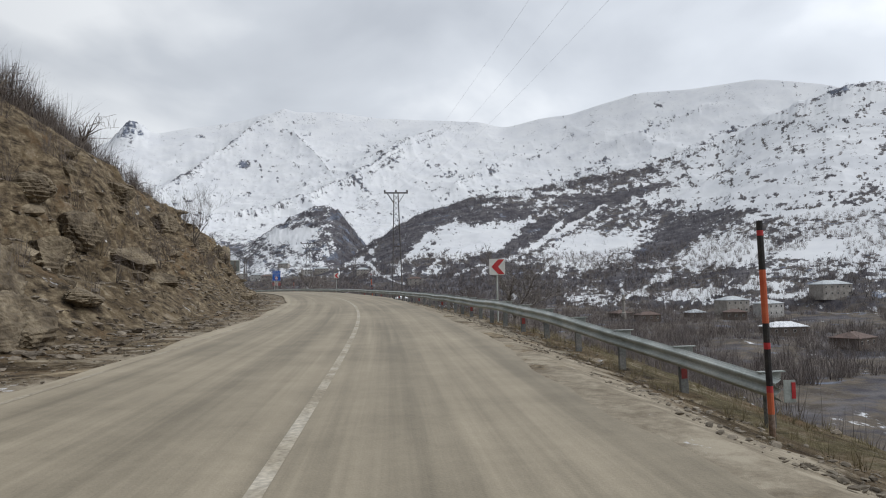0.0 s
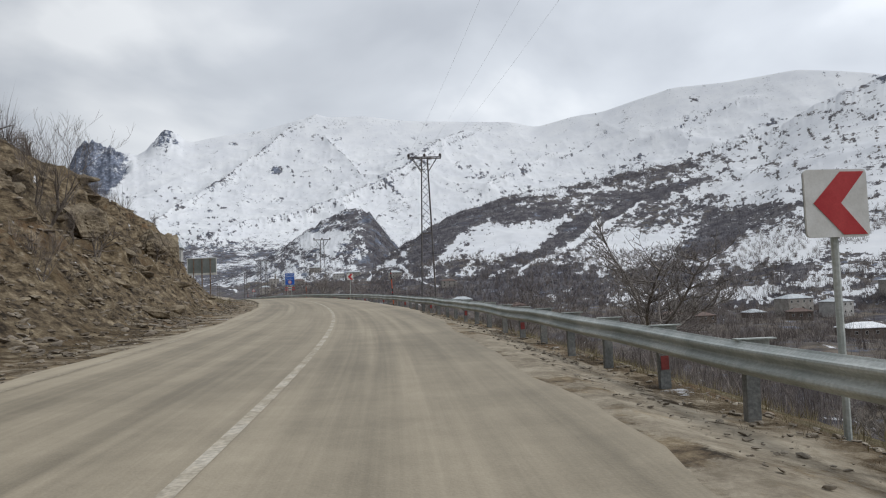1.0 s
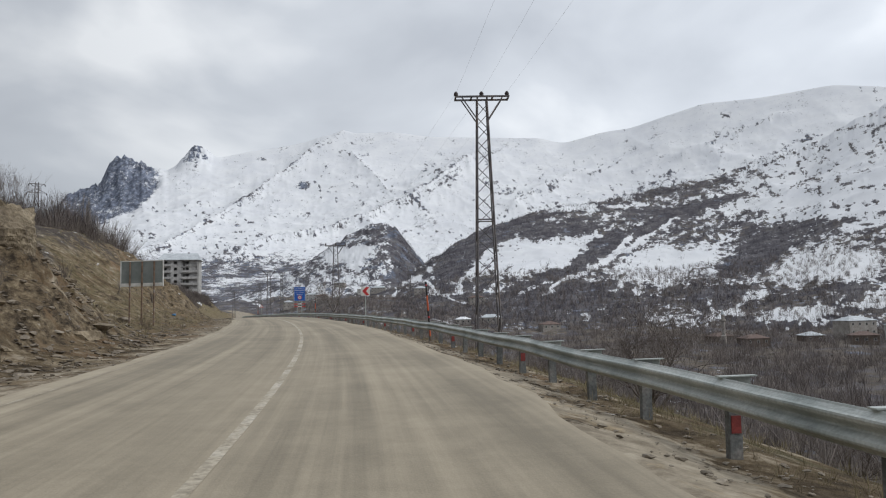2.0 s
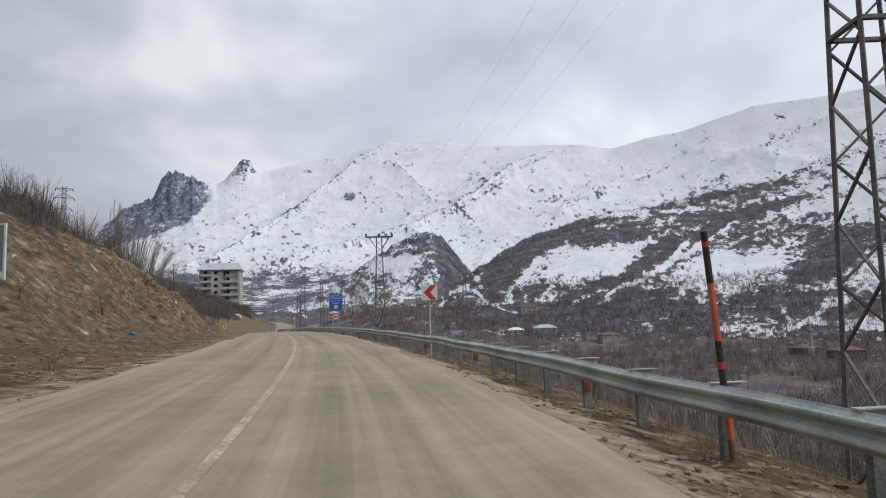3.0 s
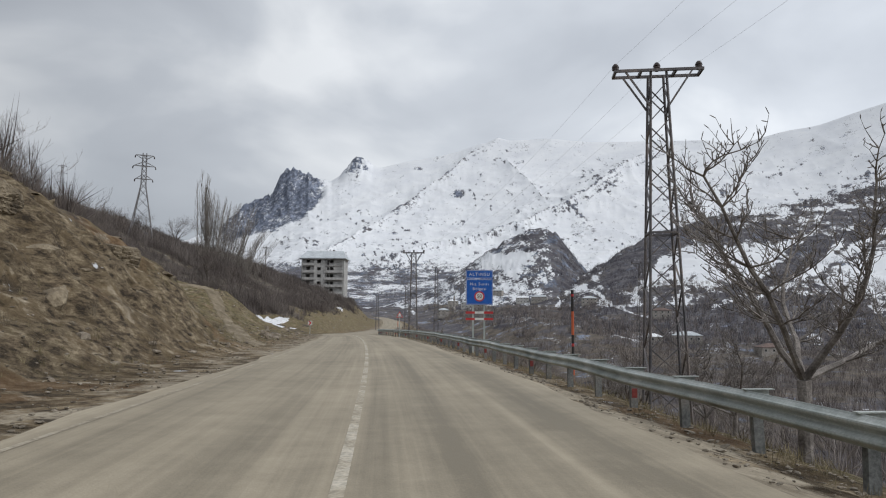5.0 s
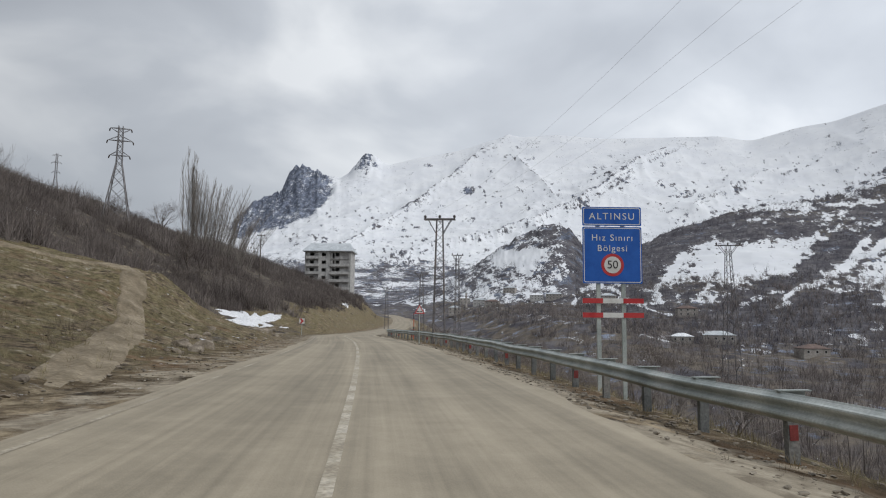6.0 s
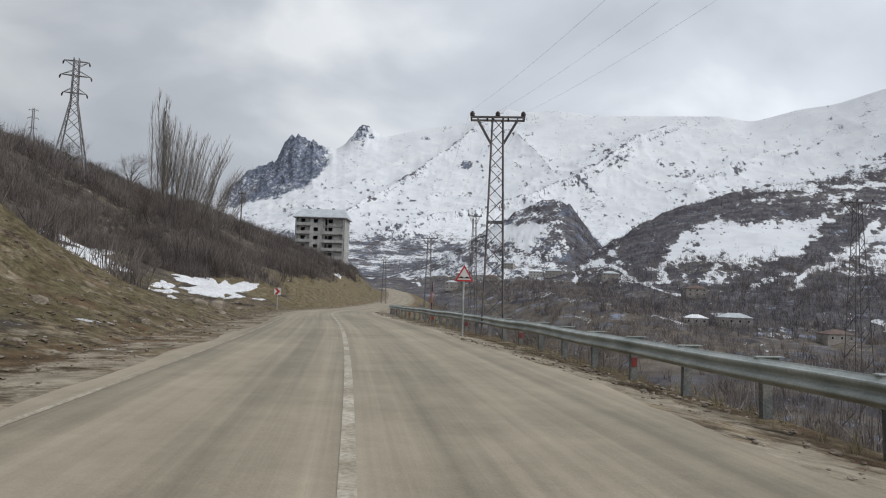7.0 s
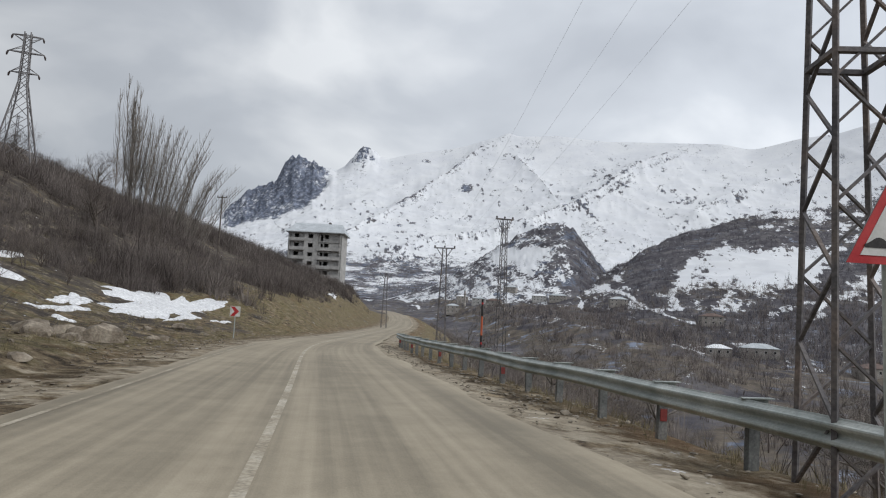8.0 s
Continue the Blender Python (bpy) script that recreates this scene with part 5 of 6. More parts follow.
def thicket(name, places, heights, blades, mat, label, seed, width=0.05, flare=0.55):
    """Leafless brushwood: for each place a tuft of thin tapering stems, joined into one mesh."""
    rs = np.random.RandomState(seed)
    n = len(places)
    base = np.repeat(places, blades, 0)
    h = np.repeat(heights, blades)
    a = rs.uniform(0, 2 * np.pi, n * blades)
    tilt = np.abs(rs.normal(0, flare, n * blades))
    ln = h * rs.uniform(0.45, 1.0, n * blades)
    start = base + np.stack([np.cos(a), np.sin(a), 0 * a], -1) * (h * rs.uniform(0, 0.22, n * blades))[:, None]
    start[:, 2] += h * rs.uniform(-0.12, 0.45, n * blades) ** 1.0 * (rs.rand(n * blades) > 0.35)
    way = np.stack([np.cos(a) * np.sin(tilt), np.sin(a) * np.sin(tilt), np.cos(tilt)], -1)
    tip = start + way * ln[:, None] * 0.75
    b = rs.uniform(0, 2 * np.pi, n * blades)
    side = np.stack([np.cos(b), np.sin(b), 0 * b], -1) * (width * np.sqrt(h) * rs.uniform(0.5, 1.2, n * blades))[:, None]
    v = np.stack([start - side, start + side, tip], 1).reshape(-1, 3)
    f = np.arange(len(v)).reshape(-1, 3)
    me = mesh_of(name, v, f, mat, False)
    return tagged(new(name, me), label, "shrubs", kind="stuff")


def scatter(seed, count, at, off, keep=None):
    """Random places in a stretch beside the road."""
    rs = np.random.RandomState(seed)
    a, o = rs.uniform(*at, count), rs.uniform(*off, count)
    c, t, r = road_frame(a)
    x, y = c[:, 0] + r[:, 0] * o, c[:, 1] + r[:, 1] * o
    if keep is not None:
        w = keep(a, o, x, y, rs)
        x, y, a, o = x[w], y[w], a[w], o[w]
    return np.stack([x, y, full_height(x, y) - 0.08], -1), a, o, rs


# ---- rocks, snow and buildings ----
def rock(seed, size, flat=0.6):
    rnd = random.Random(seed)
    bm = bmesh.new()
    bmesh.ops.create_icosphere(bm, subdivisions=2, radius=0.5)
    for v in bm.verts:
        q = v.co.copy()
        k = 1 + 0.45 * noise.noise(q * 1.7 + Vector((seed * 3.1, 0, 0))) + 0.2 * noise.noise(q * 4 + Vector((0, seed, 0)))
        v.co = Vector((q.x * k * rnd.uniform(0.97, 1.03), q.y * k * 0.8, q.z * k * flat)) * size
    for _ in range(5):
        d = Vector((rnd.gauss(0, 1), rnd.gauss(0, 1), rnd.gauss(0, 0.8))).normalized()
        cut_at = rnd.uniform(0.22, 0.36) * size
        for v in bm.verts:
            over = v.co.dot(d) - cut_at
            if over > 0:
                v.co -= d * over
    return bm


def snow_patch(label, at, off, long_, wide, seed, turn=0.0):
    """A thawing snow patch with a ragged outline, lying on the slope."""
    n, m = 72, 9
    c = along(at, off)
    ang = np.linspace(0, 2 * np.pi, n, endpoint=False)
    rs = np.random.RandomState(seed)
    ph = rs.uniform(0, 6.28, 6)
    edge = 1 + 0.30 * np.sin(2 * ang + ph[0]) * 0.6 + 0.26 * np.sin(3 * ang + ph[1]) + 0.20 * np.sin(5 * ang + ph[2]) + 0.13 * np.sin(9 * ang + ph[3]) + 0.10 * np.sin(14 * ang + ph[4]) + 0.06 * np.sin(23 * ang + ph[5])
    rad = np.linspace(0.02, 1, m)
    h = heading(at) + turn
    u = rad[:, None] * (edge * np.cos(ang))[None] * wide
    v = rad[:, None] * (edge * np.sin(ang))[None] * long_
    x = c.x + u * math.cos(h) - v * math.sin(h)
    y = c.y + u * math.sin(h) + v * math.cos(h)
    z = full_height(x, y) - 0.03 + 0.16 * np.sqrt(np.clip(1 - rad[:, None] ** 4, 0, 1)) * (0.8 + 0.3 * fbm(x / 1.5, y / 1.5, 3)) - 0.05 * (rad[:, None] > 0.99)
    me = mesh_of("snow_patch", np.stack([x, y, z], -1).reshape(-1, 3), grid_faces(m, n, True), M_SNOW)
    return tagged(new("snow_patch", me), label, "snow", "snow patches")


def house(x, y, w, d, h, turn, wall, roof, snow=0.0, storeys=2, z=None, pitch=0.32):
    """A village house: walls with framed dark window plates, a hipped roof with eaves, a chimney."""
    g = float(land(np.array([x]), np.array([y]))[0]) if z is None else z
    ob = thing("house", (x, y, g), "village house with plain walls and a rusty brown hipped roof" if roof is M_ROOFBROWN else "village house with plain walls and a low pale hipped roof" if roof is not M_SNOWROOF else "village house with a snow-covered low hipped roof", "house", "village houses", turn=turn)
    bm = bmesh.new()
    box(bm, (w, d, h + 1.5), (0, 0, (h - 1.5) / 2))
    walls = part("wall", bm, wall, ob)
    storeys = 2 if h > 4 else 1
    for s in range(storeys):
        zc = (s + 0.55) * h / storeys
        n = max(2, int(w / 3))
        for i in range(n):
            xx = -w / 2 + (i + 0.5) * w / n
            bm = bmesh.new()
            box(bm, (0.95, 0.10, 1.05), (xx, -d / 2 - 0.005, zc))
            win = part("window", bm, M_WHITE, ob)
            # solid plate on the wall; the darkness of the room is put into its colour
            bm = bmesh.new()
            box(bm, (0.8, 0.06, 0.9), (xx, -d / 2 - 0.04, zc))
            part("pane", bm, M_DARK_ROOM, win)
    bm = bmesh.new()
    e, r = 0.3, pitch * min(w, d) * 0.62
    a = [bm.verts.new(p) for p in ((-w / 2 - e, -d / 2 - e, h), (w / 2 + e, -d / 2 - e, h), (w / 2 + e, d / 2 + e, h), (-w / 2 - e, d / 2 + e, h))]
    b = [bm.verts.new(p) for p in ((-w / 2 + d * 0.45, 0, h + r), (w / 2 - d * 0.45, 0, h + r))]
    c = [bm.verts.new(v.co - Vector((0, 0, 0.15))) for v in a]
    for f in ((a[0], a[1], b[1], b[0]), (a[2], a[3], b[0], b[1]), (a[1], a[2], b[1]), (a[3], a[0], b[0]), c[::-1]):
        bm.faces.new(f)
    for i in range(4):
        bm.faces.new((c[i], c[(i + 1) % 4], a[(i + 1) % 4], a[i]))
    rf = part("roof", bm, roof, ob)
    bm = bmesh.new()
    box(bm, (0.5, 0.5, 1.2), (w * 0.2, d * 0.1, h + r * 0.6 + 0.4))
    part("chimney", bm, M_MUDWALL, rf)
    return ob


def apartment(x, y, z, turn):
    """An unfinished concrete apartment block: six floors, balconies, dark open windows, a pale metal roof."""
    ob = thing("apartment_building", (x, y, z), "unfinished grey concrete apartment block with balconies and a pale roof", "building", turn=turn)
    w, d, fl, n = 17.4, 12.0, 2.95, 6
    h = n * fl
    # front wall as piers and spandrels, so that openings go through
    bays = ((-8.7, -8.2, 0), (-8.2, -3.6, 1), (-3.6, -2.3, 0), (-2.3, -0.7, 2), (-0.7, 0.9, 0), (0.9, 8.0, 3), (8.0, 8.7, 0))
    slabs = [("back_wall", (w - 0.4, 0.25, h + 4), (0, d / 2, (h - 4) / 2)), ("plinth", (w - 0.5, 0.25, 4), (0, -d / 2 + 0.15, -2))]
    slabs += [("side_wall", (0.25, d, h + 4), (q * (w / 2 - 0.125), 0, (h - 4) / 2)) for q in (-1, 1)]
    slabs += [("pier", (x1 - x0, 0.3, h), ((x0 + x1) / 2, -d / 2 + 0.15, h / 2)) for x0, x1, kind in bays if kind == 0]
    for name, size, at in slabs:
        bm = bmesh.new()
        box(bm, size, at)
        part(name, bm, M_CONCRETE, ob)
    for k in range(n + 1):
        bm = bmesh.new()
        box(bm, (w - 0.6, d - 0.5, 0.22), (0, 0.1, k * fl - 0.11 + 0.002))
        part("floor_slab", bm, M_CONCRETE, ob)
    for k in range(n):
        z0 = k * fl
        for x0, x1, kind in bays:
            if kind == 0:
                continue
            xm, bw = (x0 + x1) / 2, x1 - x0
            back = -d / 2 + (0.15 if kind == 2 else 0.8)
            bm = bmesh.new()
            if kind == 2:
                box(bm, (bw, 0.2, 0.9), (xm, back, z0 + 0.45))
                part("spandrel", bm, M_CONCRETE, ob)
                bm = bmesh.new()
                box(bm, (bw, 0.2, 0.75), (xm, back, z0 + fl - 0.4))
                part("lintel", bm, M_CONCRETE, ob)
            else:
                wins = ((-0.05, 1.5),) if kind == 1 else ((-0.33, 0.8), (-0.12, 1.5))
                x_at = x0
                for fx, ww in wins:
                    cx = xm + fx * bw
                    if cx - ww / 2 > x_at:
                        box(bm, (cx - ww / 2 - x_at, 0.2, fl - 0.22), ((x_at + cx - ww / 2) / 2, back, z0 + (fl - 0.22) / 2))
                    low = 0.95 if ww > 1 else 0.02
                    box(bm, (ww, 0.2, low), (cx, back, z0 + low / 2))
                    box(bm, (ww, 0.2, 0.45), (cx, back, z0 + fl - 0.22 - 0.225))
                    x_at = cx + ww / 2
                box(bm, (x1 - x_at, 0.2, fl - 0.22), ((x1 + x_at) / 2, back, z0 + (fl - 0.22) / 2))
                part("recessed_wall", bm, M_CONCRETE, ob)
                if k < n - 1 or kind == 1:
                    bm = bmesh.new()
                    box(bm, (bw + 0.3, 0.14, 1.05), (xm, -d / 2 - 0.35, z0 + 0.42))
                    box(bm, (bw + 0.3, 0.9, 0.16), (xm, -d / 2 + 0.03, z0 - 0.08))
                    part("balcony", bm, M_CONCRETE, ob)
    bm = bmesh.new()
    box(bm, (w - 0.6, 0.15, h), (0, 2.5, h / 2))
    part("inner_wall", bm, M_CONCRETE, ob)
    bm = bmesh.new()
    e = 0.9
    a = [bm.verts.new(p) for p in ((-w / 2 - e, -d / 2 - e, h), (w / 2 + e, -d / 2 - e, h), (w / 2 + e, d / 2 + e, h), (-w / 2 - e, d / 2 + e, h))]
    b = [bm.verts.new(p) for p in ((-w / 2 + 1.0, 0, h + 3.5), (w / 2 - 1.0, 0, h + 3.5))]
    c = [bm.verts.new(v.co - Vector((0, 0, 0.25))) for v in a]
    for f in ((a[0], a[1], b[1], b[0]), (a[2], a[3], b[0], b[1]), (a[1], a[2], b[1]), (a[3], a[0], b[0]), c[::-1]):
        bm.faces.new(f)
    for i in range(4):
        bm.faces.new((c[i], c[(i + 1) % 4], a[(i + 1) % 4], a[i]))
    rf = part("roof", bm, M_ROOF, ob, "pale sheet metal hipped roof")
    bm = bmesh.new()
    box(bm, (0.9, 0.9, 1.3), (3.4, 1.0, h + 3.3))
    part("chimney", bm, M_MUDWALL, rf)


def minaret(x, y, tall):
    g = float(land(np.array([x]), np.array([y]))[0])
    ob = thing("minaret", (x, y, g), "slender pale stone minaret in the village", "minaret")
    bm = bmesh.new()
    tube(bm, [(0, 0, -1), (0, 0, tall * 0.22), (0, 0, tall * 0.24), (0, 0, tall * 0.84)], [1.1, 1.1, 0.75, 0.68], 12)
    part("shaft", bm, M_PLASTER, ob)
    bm = bmesh.new()
    tube(bm, [(0, 0, tall * 0.62), (0, 0, tall * 0.66), (0, 0, tall * 0.70)], [0.7, 1.2, 1.2], 12)
    part("balcony", bm, M_PLASTER, ob)
    bm = bmesh.new()
    tube(bm, [(0, 0, tall * 0.84), (0, 0, tall)], [0.8, 0.03], 12)
    part("spire", bm, M_ROOF, ob)


# ==== the things ====
build_rail()

POLES = [(9.5, -2.0, 9.5), (-4.30, 72.35, 10.15), (-22.8, 117.65, 8.53), (-46.47, 160.5, 8.42), (-71.9, 222.0, 9.0), (-106, 268, 9.0)]
for i, (px_, py_, pz_) in enumerate(POLES):
    if i in (0, 5):
        continue
    lattice_pole(pz_, (px_, py_, ground_at(px_, py_)), radians((0, 8, 12, 15, 12, 12)[i]), (2.3, 2.3, 2.3, 2.08, 2.3, 2.3)[i], 0.40 if i == 3 else 0.50)
lattice_pole(9.4, (9.5, -2.0, ground_at(9.5, -2.0)), radians(10))
lattice_pole(8.8, (-99, 268, ground_at(-99, 268)), radians(14))
lattice_pole(9.7, (-26.6, 195.5, ground_at(-26.6, 195.5)), radians(20), arm=2.6, wide=1.35, label="tall splayed lattice steel power tower in the valley")
lattice_pole(11.5, (-64.2, 217.6, ground_at(-64.2, 217.6)), radians(35), arm=1.8)
tops = [(9.5, -2.0, 9.7, 10), (-4.30, 72.35, 10.4, 8), (-22.8, 117.65, 8.8, 12), (-46.47, 160.5, 8.70, 15), (-71.9, 222.0, 9.3, 12), (-99, 268, 9.1, 14)]
for (ax, ay, az_, at_), (bx, by, bz, bt) in zip(tops, tops[1:]):
    for o in (-1.08, 0, 1.08):
        cable((ax + o * math.cos(radians(at_)), ay + o * math.sin(radians(at_)), az_), (bx + o * math.cos(radians(bt)), by + o * math.sin(radians(bt)), bz), 1.5)
pylon((-139, 223.2, ground_at(-139, 223.2)), 40.4 - ground_at(-139, 223.2), radians(40))
pylon((-354, 389, ground_at(-354, 389)), 90 - ground_at(-354, 389), radians(40), 3.0)

chevron_sign((2.8, 32.86), 1.65, 0.60, heading(30) + radians(3))
chevron_sign((-13.1, 88.9), 2.58, 0.60, heading(82))
chevron_sign((-73.7, 188.1), 1.30, 0.62, heading(180) - radians(4), -1)
town_sign((-32.9, 136.0), heading(125) - radians(4))
bump_sign((-46.83, 157.9), 2.10, 0.66, heading(148))
board_back((-22.43, 77.65), heading(76) - radians(18))
snow_pole((4.75, 15.4), 1.62, 0.1, radians(-1.0))
snow_pole((-6.55, 71.09), 2.40, 0.2, radians(-3.5))
snow_pole((-25.1, 117.4), 2.75, 0.2)
snow_pole((-54.65, 176.25), 2.3, 0.2)

apartment(-160.2, 349.5, 9.0, math.atan2(5.8, 16.7))



def wooden_pole(x, y, top):
    """A slim wooden utility pole with a short crossarm."""
    g = ground_at(x, y)
    ob = thing("utility_pole", (x, y, g), "slim grey wooden utility pole on the hillside", "utility pole", turn=heading(240))
    bm = bmesh.new()
    tube(bm, [(0, 0, -0.6), (0, 0, top - g)], [0.15, 0.10], 8)
    part("pole", bm, M_BARK, ob)
    bm = bmesh.new()
    box(bm, (1.7, 0.12, 0.14), (0, -0.1, top - g - 0.35))
    part("crossarm", bm, M_BARK, ob)
    for x_ in (-0.75, 0.0, 0.75):
        bm = bmesh.new()
        tube(bm, [(x_, -0.1, top - g - 0.28), (x_, -0.1, top - g - 0.12), (x_, -0.1, top - g - 0.02)], [0.05, 0.08, 0.04], 6)
        part("insulator", bm, M_CERAMIC, ob)


p = along(258, -29.6)
wooden_pole(p.x, p.y, float(ROAD_Z(258)) + 21.6)

# village in the valley
VILLAGE = ((-31.8, 296, 13, 9, 6.5, 0.3, 0, 0), (-35.3, 287, 11, 8, 6, 0.5, 1, 0), (-41.2, 202, 13, 8, 3.2, 0.1, 2, 1), (-38.5, 343, 17, 10, 6.5, 0.2, 0, 0), (-50, 174, 10, 8, 2.8, 0.6, 2, 2), (-33, 270, 9, 7, 3.5, -0.2, 2, 2), (-25, 262, 10, 7, 3, 0.2, 2, 2), (-22, 270, 9, 7, 3, 0.5, 2, 2), (-29, 280, 8, 7, 3, 0.1, 2, 0))
HAMLET = ((7.0, 555, 12, 9, 5, 0.2, 2, 0), (2.3, 341, 9, 7, 2.8, 0.1, 2, 1), (-0.3, 352, 13, 9, 3.4, 0.05, 0, 0), (1.5, 441, 11, 8, 4.5, 0.2, 2, 2), (11.0, 664, 15, 8, 5, 0.1, 0, 0), (12.4, 672, 12, 8, 5, 0.3, 1, 1), (14.5, 721, 12, 9, 5, 0.0, 2, 0), (17.0, 640, 11, 8, 5, 0.2, 1, 0), (18.2, 690, 10, 8, 6, 0.4, 0, 1), (16.0, 560, 11, 8, 5, 0.1, 2, 2), (19.0, 600, 10, 8, 6, 0.3, 0, 0), (-6.0, 330, 10, 8, 3, 0.3, 2, 2))
for bearing, away, w, d, h, t, wall, roof in (*VILLAGE, *HAMLET):
    x, y = CENTRE[0] - away * math.sin(radians(bearing - 0.25)), CENTRE[1] + away * math.cos(radians(bearing - 0.25))
    house(x, y, w, d, h, t, (M_PLASTER, M_CONCRETE, M_MUDWALL if away < 300 else M_PLASTER)[wall], (M_ROOF, M_SNOWROOF, M_ROOFBROWN)[roof])
minaret(82, 332, 14)
minaret(-213, 690, 17)

# trees
first_tree = bare_tree(11, 7.0, 0.15, "bare grey-brown walnut tree with knobbly spreading twigs", 3, 0.55, 0.20, 4, (4, 5))
stand(first_tree, 1.6, 70.2, 2.0, 0.72, True)
walnut = walnut_tree(5, 7.4)
stand(walnut, -20.95, 109.8, 5.54, 0.62, True)
other_walnut = walnut_tree(8, 6.4)
stand(other_walnut, 4.71, 48.1, 1.1, 0.84, True)
for k, (at_, off_, size) in enumerate(((66.5, 10.6, 0.62), (70, 12.5, 0.55), (90, 9.5, 0.5), (95, 11, 0.62), (101, 8.6, 0.42), (104, 9.5, 0.55), (112.5, 8.2, 0.72), (115, 9.0, 0.6), (122, 9.0, 0.5), (126, 11, 0.6), (118, 12, 0.75), (133, 9.5, 0.45), (139, 11, 0.5), (160, 8.5, 0.5), (166, 8.6, 0.62), (171, 8.0, 0.55), (176, 9.0, 0.6), (183, 8.0, 0.62), (190, 9.5, 0.7), (198, 8.2, 0.6), (55, 13, 0.6), (38, 10.5, 0.45))):
    p = along(at_, off_)
    stand((walnut, other_walnut)[k % 2], p.x, p.y, 1.3 * k, 0.82 * size)
for x, y, t, k in ((-7.2, 93.6, 3.0, 0.66), (-11.5, 101.5, 2.4, 0.5), (4.5, 62, 3.3, 0.55), (-1.5, 82, 0.3, 0.6), (-24.5, 130, 1.3, 0.8), (-33, 147, 2.3, 0.7), (-43, 170, 0.2, 0.9), (-50, 184, 4.2, 0.8), (-37, 165, 5.1, 0.8)):
    stand(first_tree, x, y, t, k)
slim = bare_tree(23, 7.5, 0.11, "thin leafless tree on the bank above the road", 3, 0.42, 0.30, 4, (3, 4), group="bare trees above the bank", lean=0.28)
stand(slim, -15.06, 48.29, 0.5, 0.53, True)
stand(slim, -14.9, 49.6, 2.6, 0.36)
rs = random.Random(9)
for at_, off_, k in ((119, -19, 1.0), (122, -22, 1.1), (126, -20, 0.95), (129, -24, 1.1), (133, -22, 0.9), (137, -26, 1.0), (141, -25, 0.8), (116, -23, 1.2), (113, -20, 1.0), (109, -24, 1.15), (146, -30, 0.9), (152, -34, 0.9), (104, -22, 1.1), (100, -26, 1.0), (34, -15, 0.32), (38, -15.5, 0.36), (42, -14.5, 0.34), (46, -14, 0.3), (31, -14.5, 0.34), (50, -14, 0.28), (54, -13.5, 0.3), (58, -13, 0.3), (36, -17, 0.4), (28, -15, 0.4), (61, -11, 0.25), (170, -26, 0.8), (178, -30, 0.8), (196, -22, 0.75), (214, -18, 0.6), (90, -24, 0.9), (84, -22, 0.8), (78, -20, 0.8), (150, -23, 1.2), (153, -26, 1.3), (156, -22, 1.1), (160, -25, 1.25), (163, -28, 1.2), (158, -30, 1.3), (166, -24, 1.0), (172, -30, 1.1), (147, -20, 1.0), (162, -33, 1.3), (169, -36, 1.3), (138, -20, 1.2), (141, -18.5, 0.95), (143, -21, 1.25), (145, -19, 0.9), (149, -22, 1.2), (136, -18, 1.1), (134, -19.5, 1.2)):
    p = along(at_, off_)
    stand(slim, p.x, p.y, rs.uniform(0, 6.2), k * rs.uniform(0.9, 1.2))
twisted = bare_tree(31, 1.9, 0.07, "small dark bent shrub on the dry bank", 2, 0.6, 0.1, 3, (2, 3), group="bent shrubs", lean=0.6)
stand(twisted, -31.9, 95.5, 0.8, 1.0, True)
for at_, off_, k in ((52, -8.4, 1.2), (60, -8.0, 0.9), (92, -11, 0.7)):
    p = along(at_, off_)
    stand(twisted, p.x, p.y, rs.uniform(0, 6), k)
for at_, off_, k in ((37, -8.2, 0.34), (42, -8.8, 0.40), (45.5, -7.6, 0.34), (50, -9.2, 0.3), (56, -8.0, 0.26), (62, -7.4, 0.24), (31, -8.0, 0.3), (26, -9.4, 0.34), (66.5, -9.2, 0.26)):
    p = along(at_, off_)
    stand(slim, p.x, p.y, rs.uniform(0, 6), k)
for k in range(34):
    p = along(18 + 1.45 * k, -rs.uniform(13.6, 17.5))
    stand(twisted, p.x, p.y, rs.uniform(0, 6), rs.uniform(0.9, 1.7))
for at_, off_, k in ((121, -14.5, 0.52), (123, -15, 0.58), (126, -15.5, 0.70), (128, -16, 0.80), (130, -16.5, 0.72), (133, -17.5, 0.8), (119, -15.5, 0.62), (117, -16, 0.5), (111, -16.5, 0.4), (114, -16.5, 0.42), (125, -17.5, 0.6)):
    p = along(at_, off_)
    stand(slim, p.x, p.y, rs.uniform(0, 6.2), k)
for k in range(26):
    p = along(rs.uniform(170, 250), -rs.uniform(19, 42))
    stand(first_tree, p.x, p.y, rs.uniform(0, 6.2), rs.uniform(0.28, 0.55))
for k in range(30):
    p = along(rs.uniform(160, 290), -rs.uniform(38, 60))
    stand(first_tree if k % 2 else slim, p.x, p.y, rs.uniform(0, 6.2), rs.uniform(0.4, 0.8))
for k in range(20):
    p = along(rs.uniform(140, 225), -rs.uniform(28, 52))
    stand(slim, p.x, p.y, rs.uniform(0, 6.2), rs.uniform(0.6, 1.0))
for k in range(46):
    p = along(rs.uniform(132, 250), -rs.uniform(23, 52))
    stand(slim if k % 3 else first_tree, p.x, p.y, rs.uniform(0, 6.2), rs.uniform(0.3, 0.62))
pop = [poplar(40 + k, 15.5, q) for k, q in enumerate((-0.03, 0.05, 0.14, 0.26, 0.38, 0.50))]
placed = set()
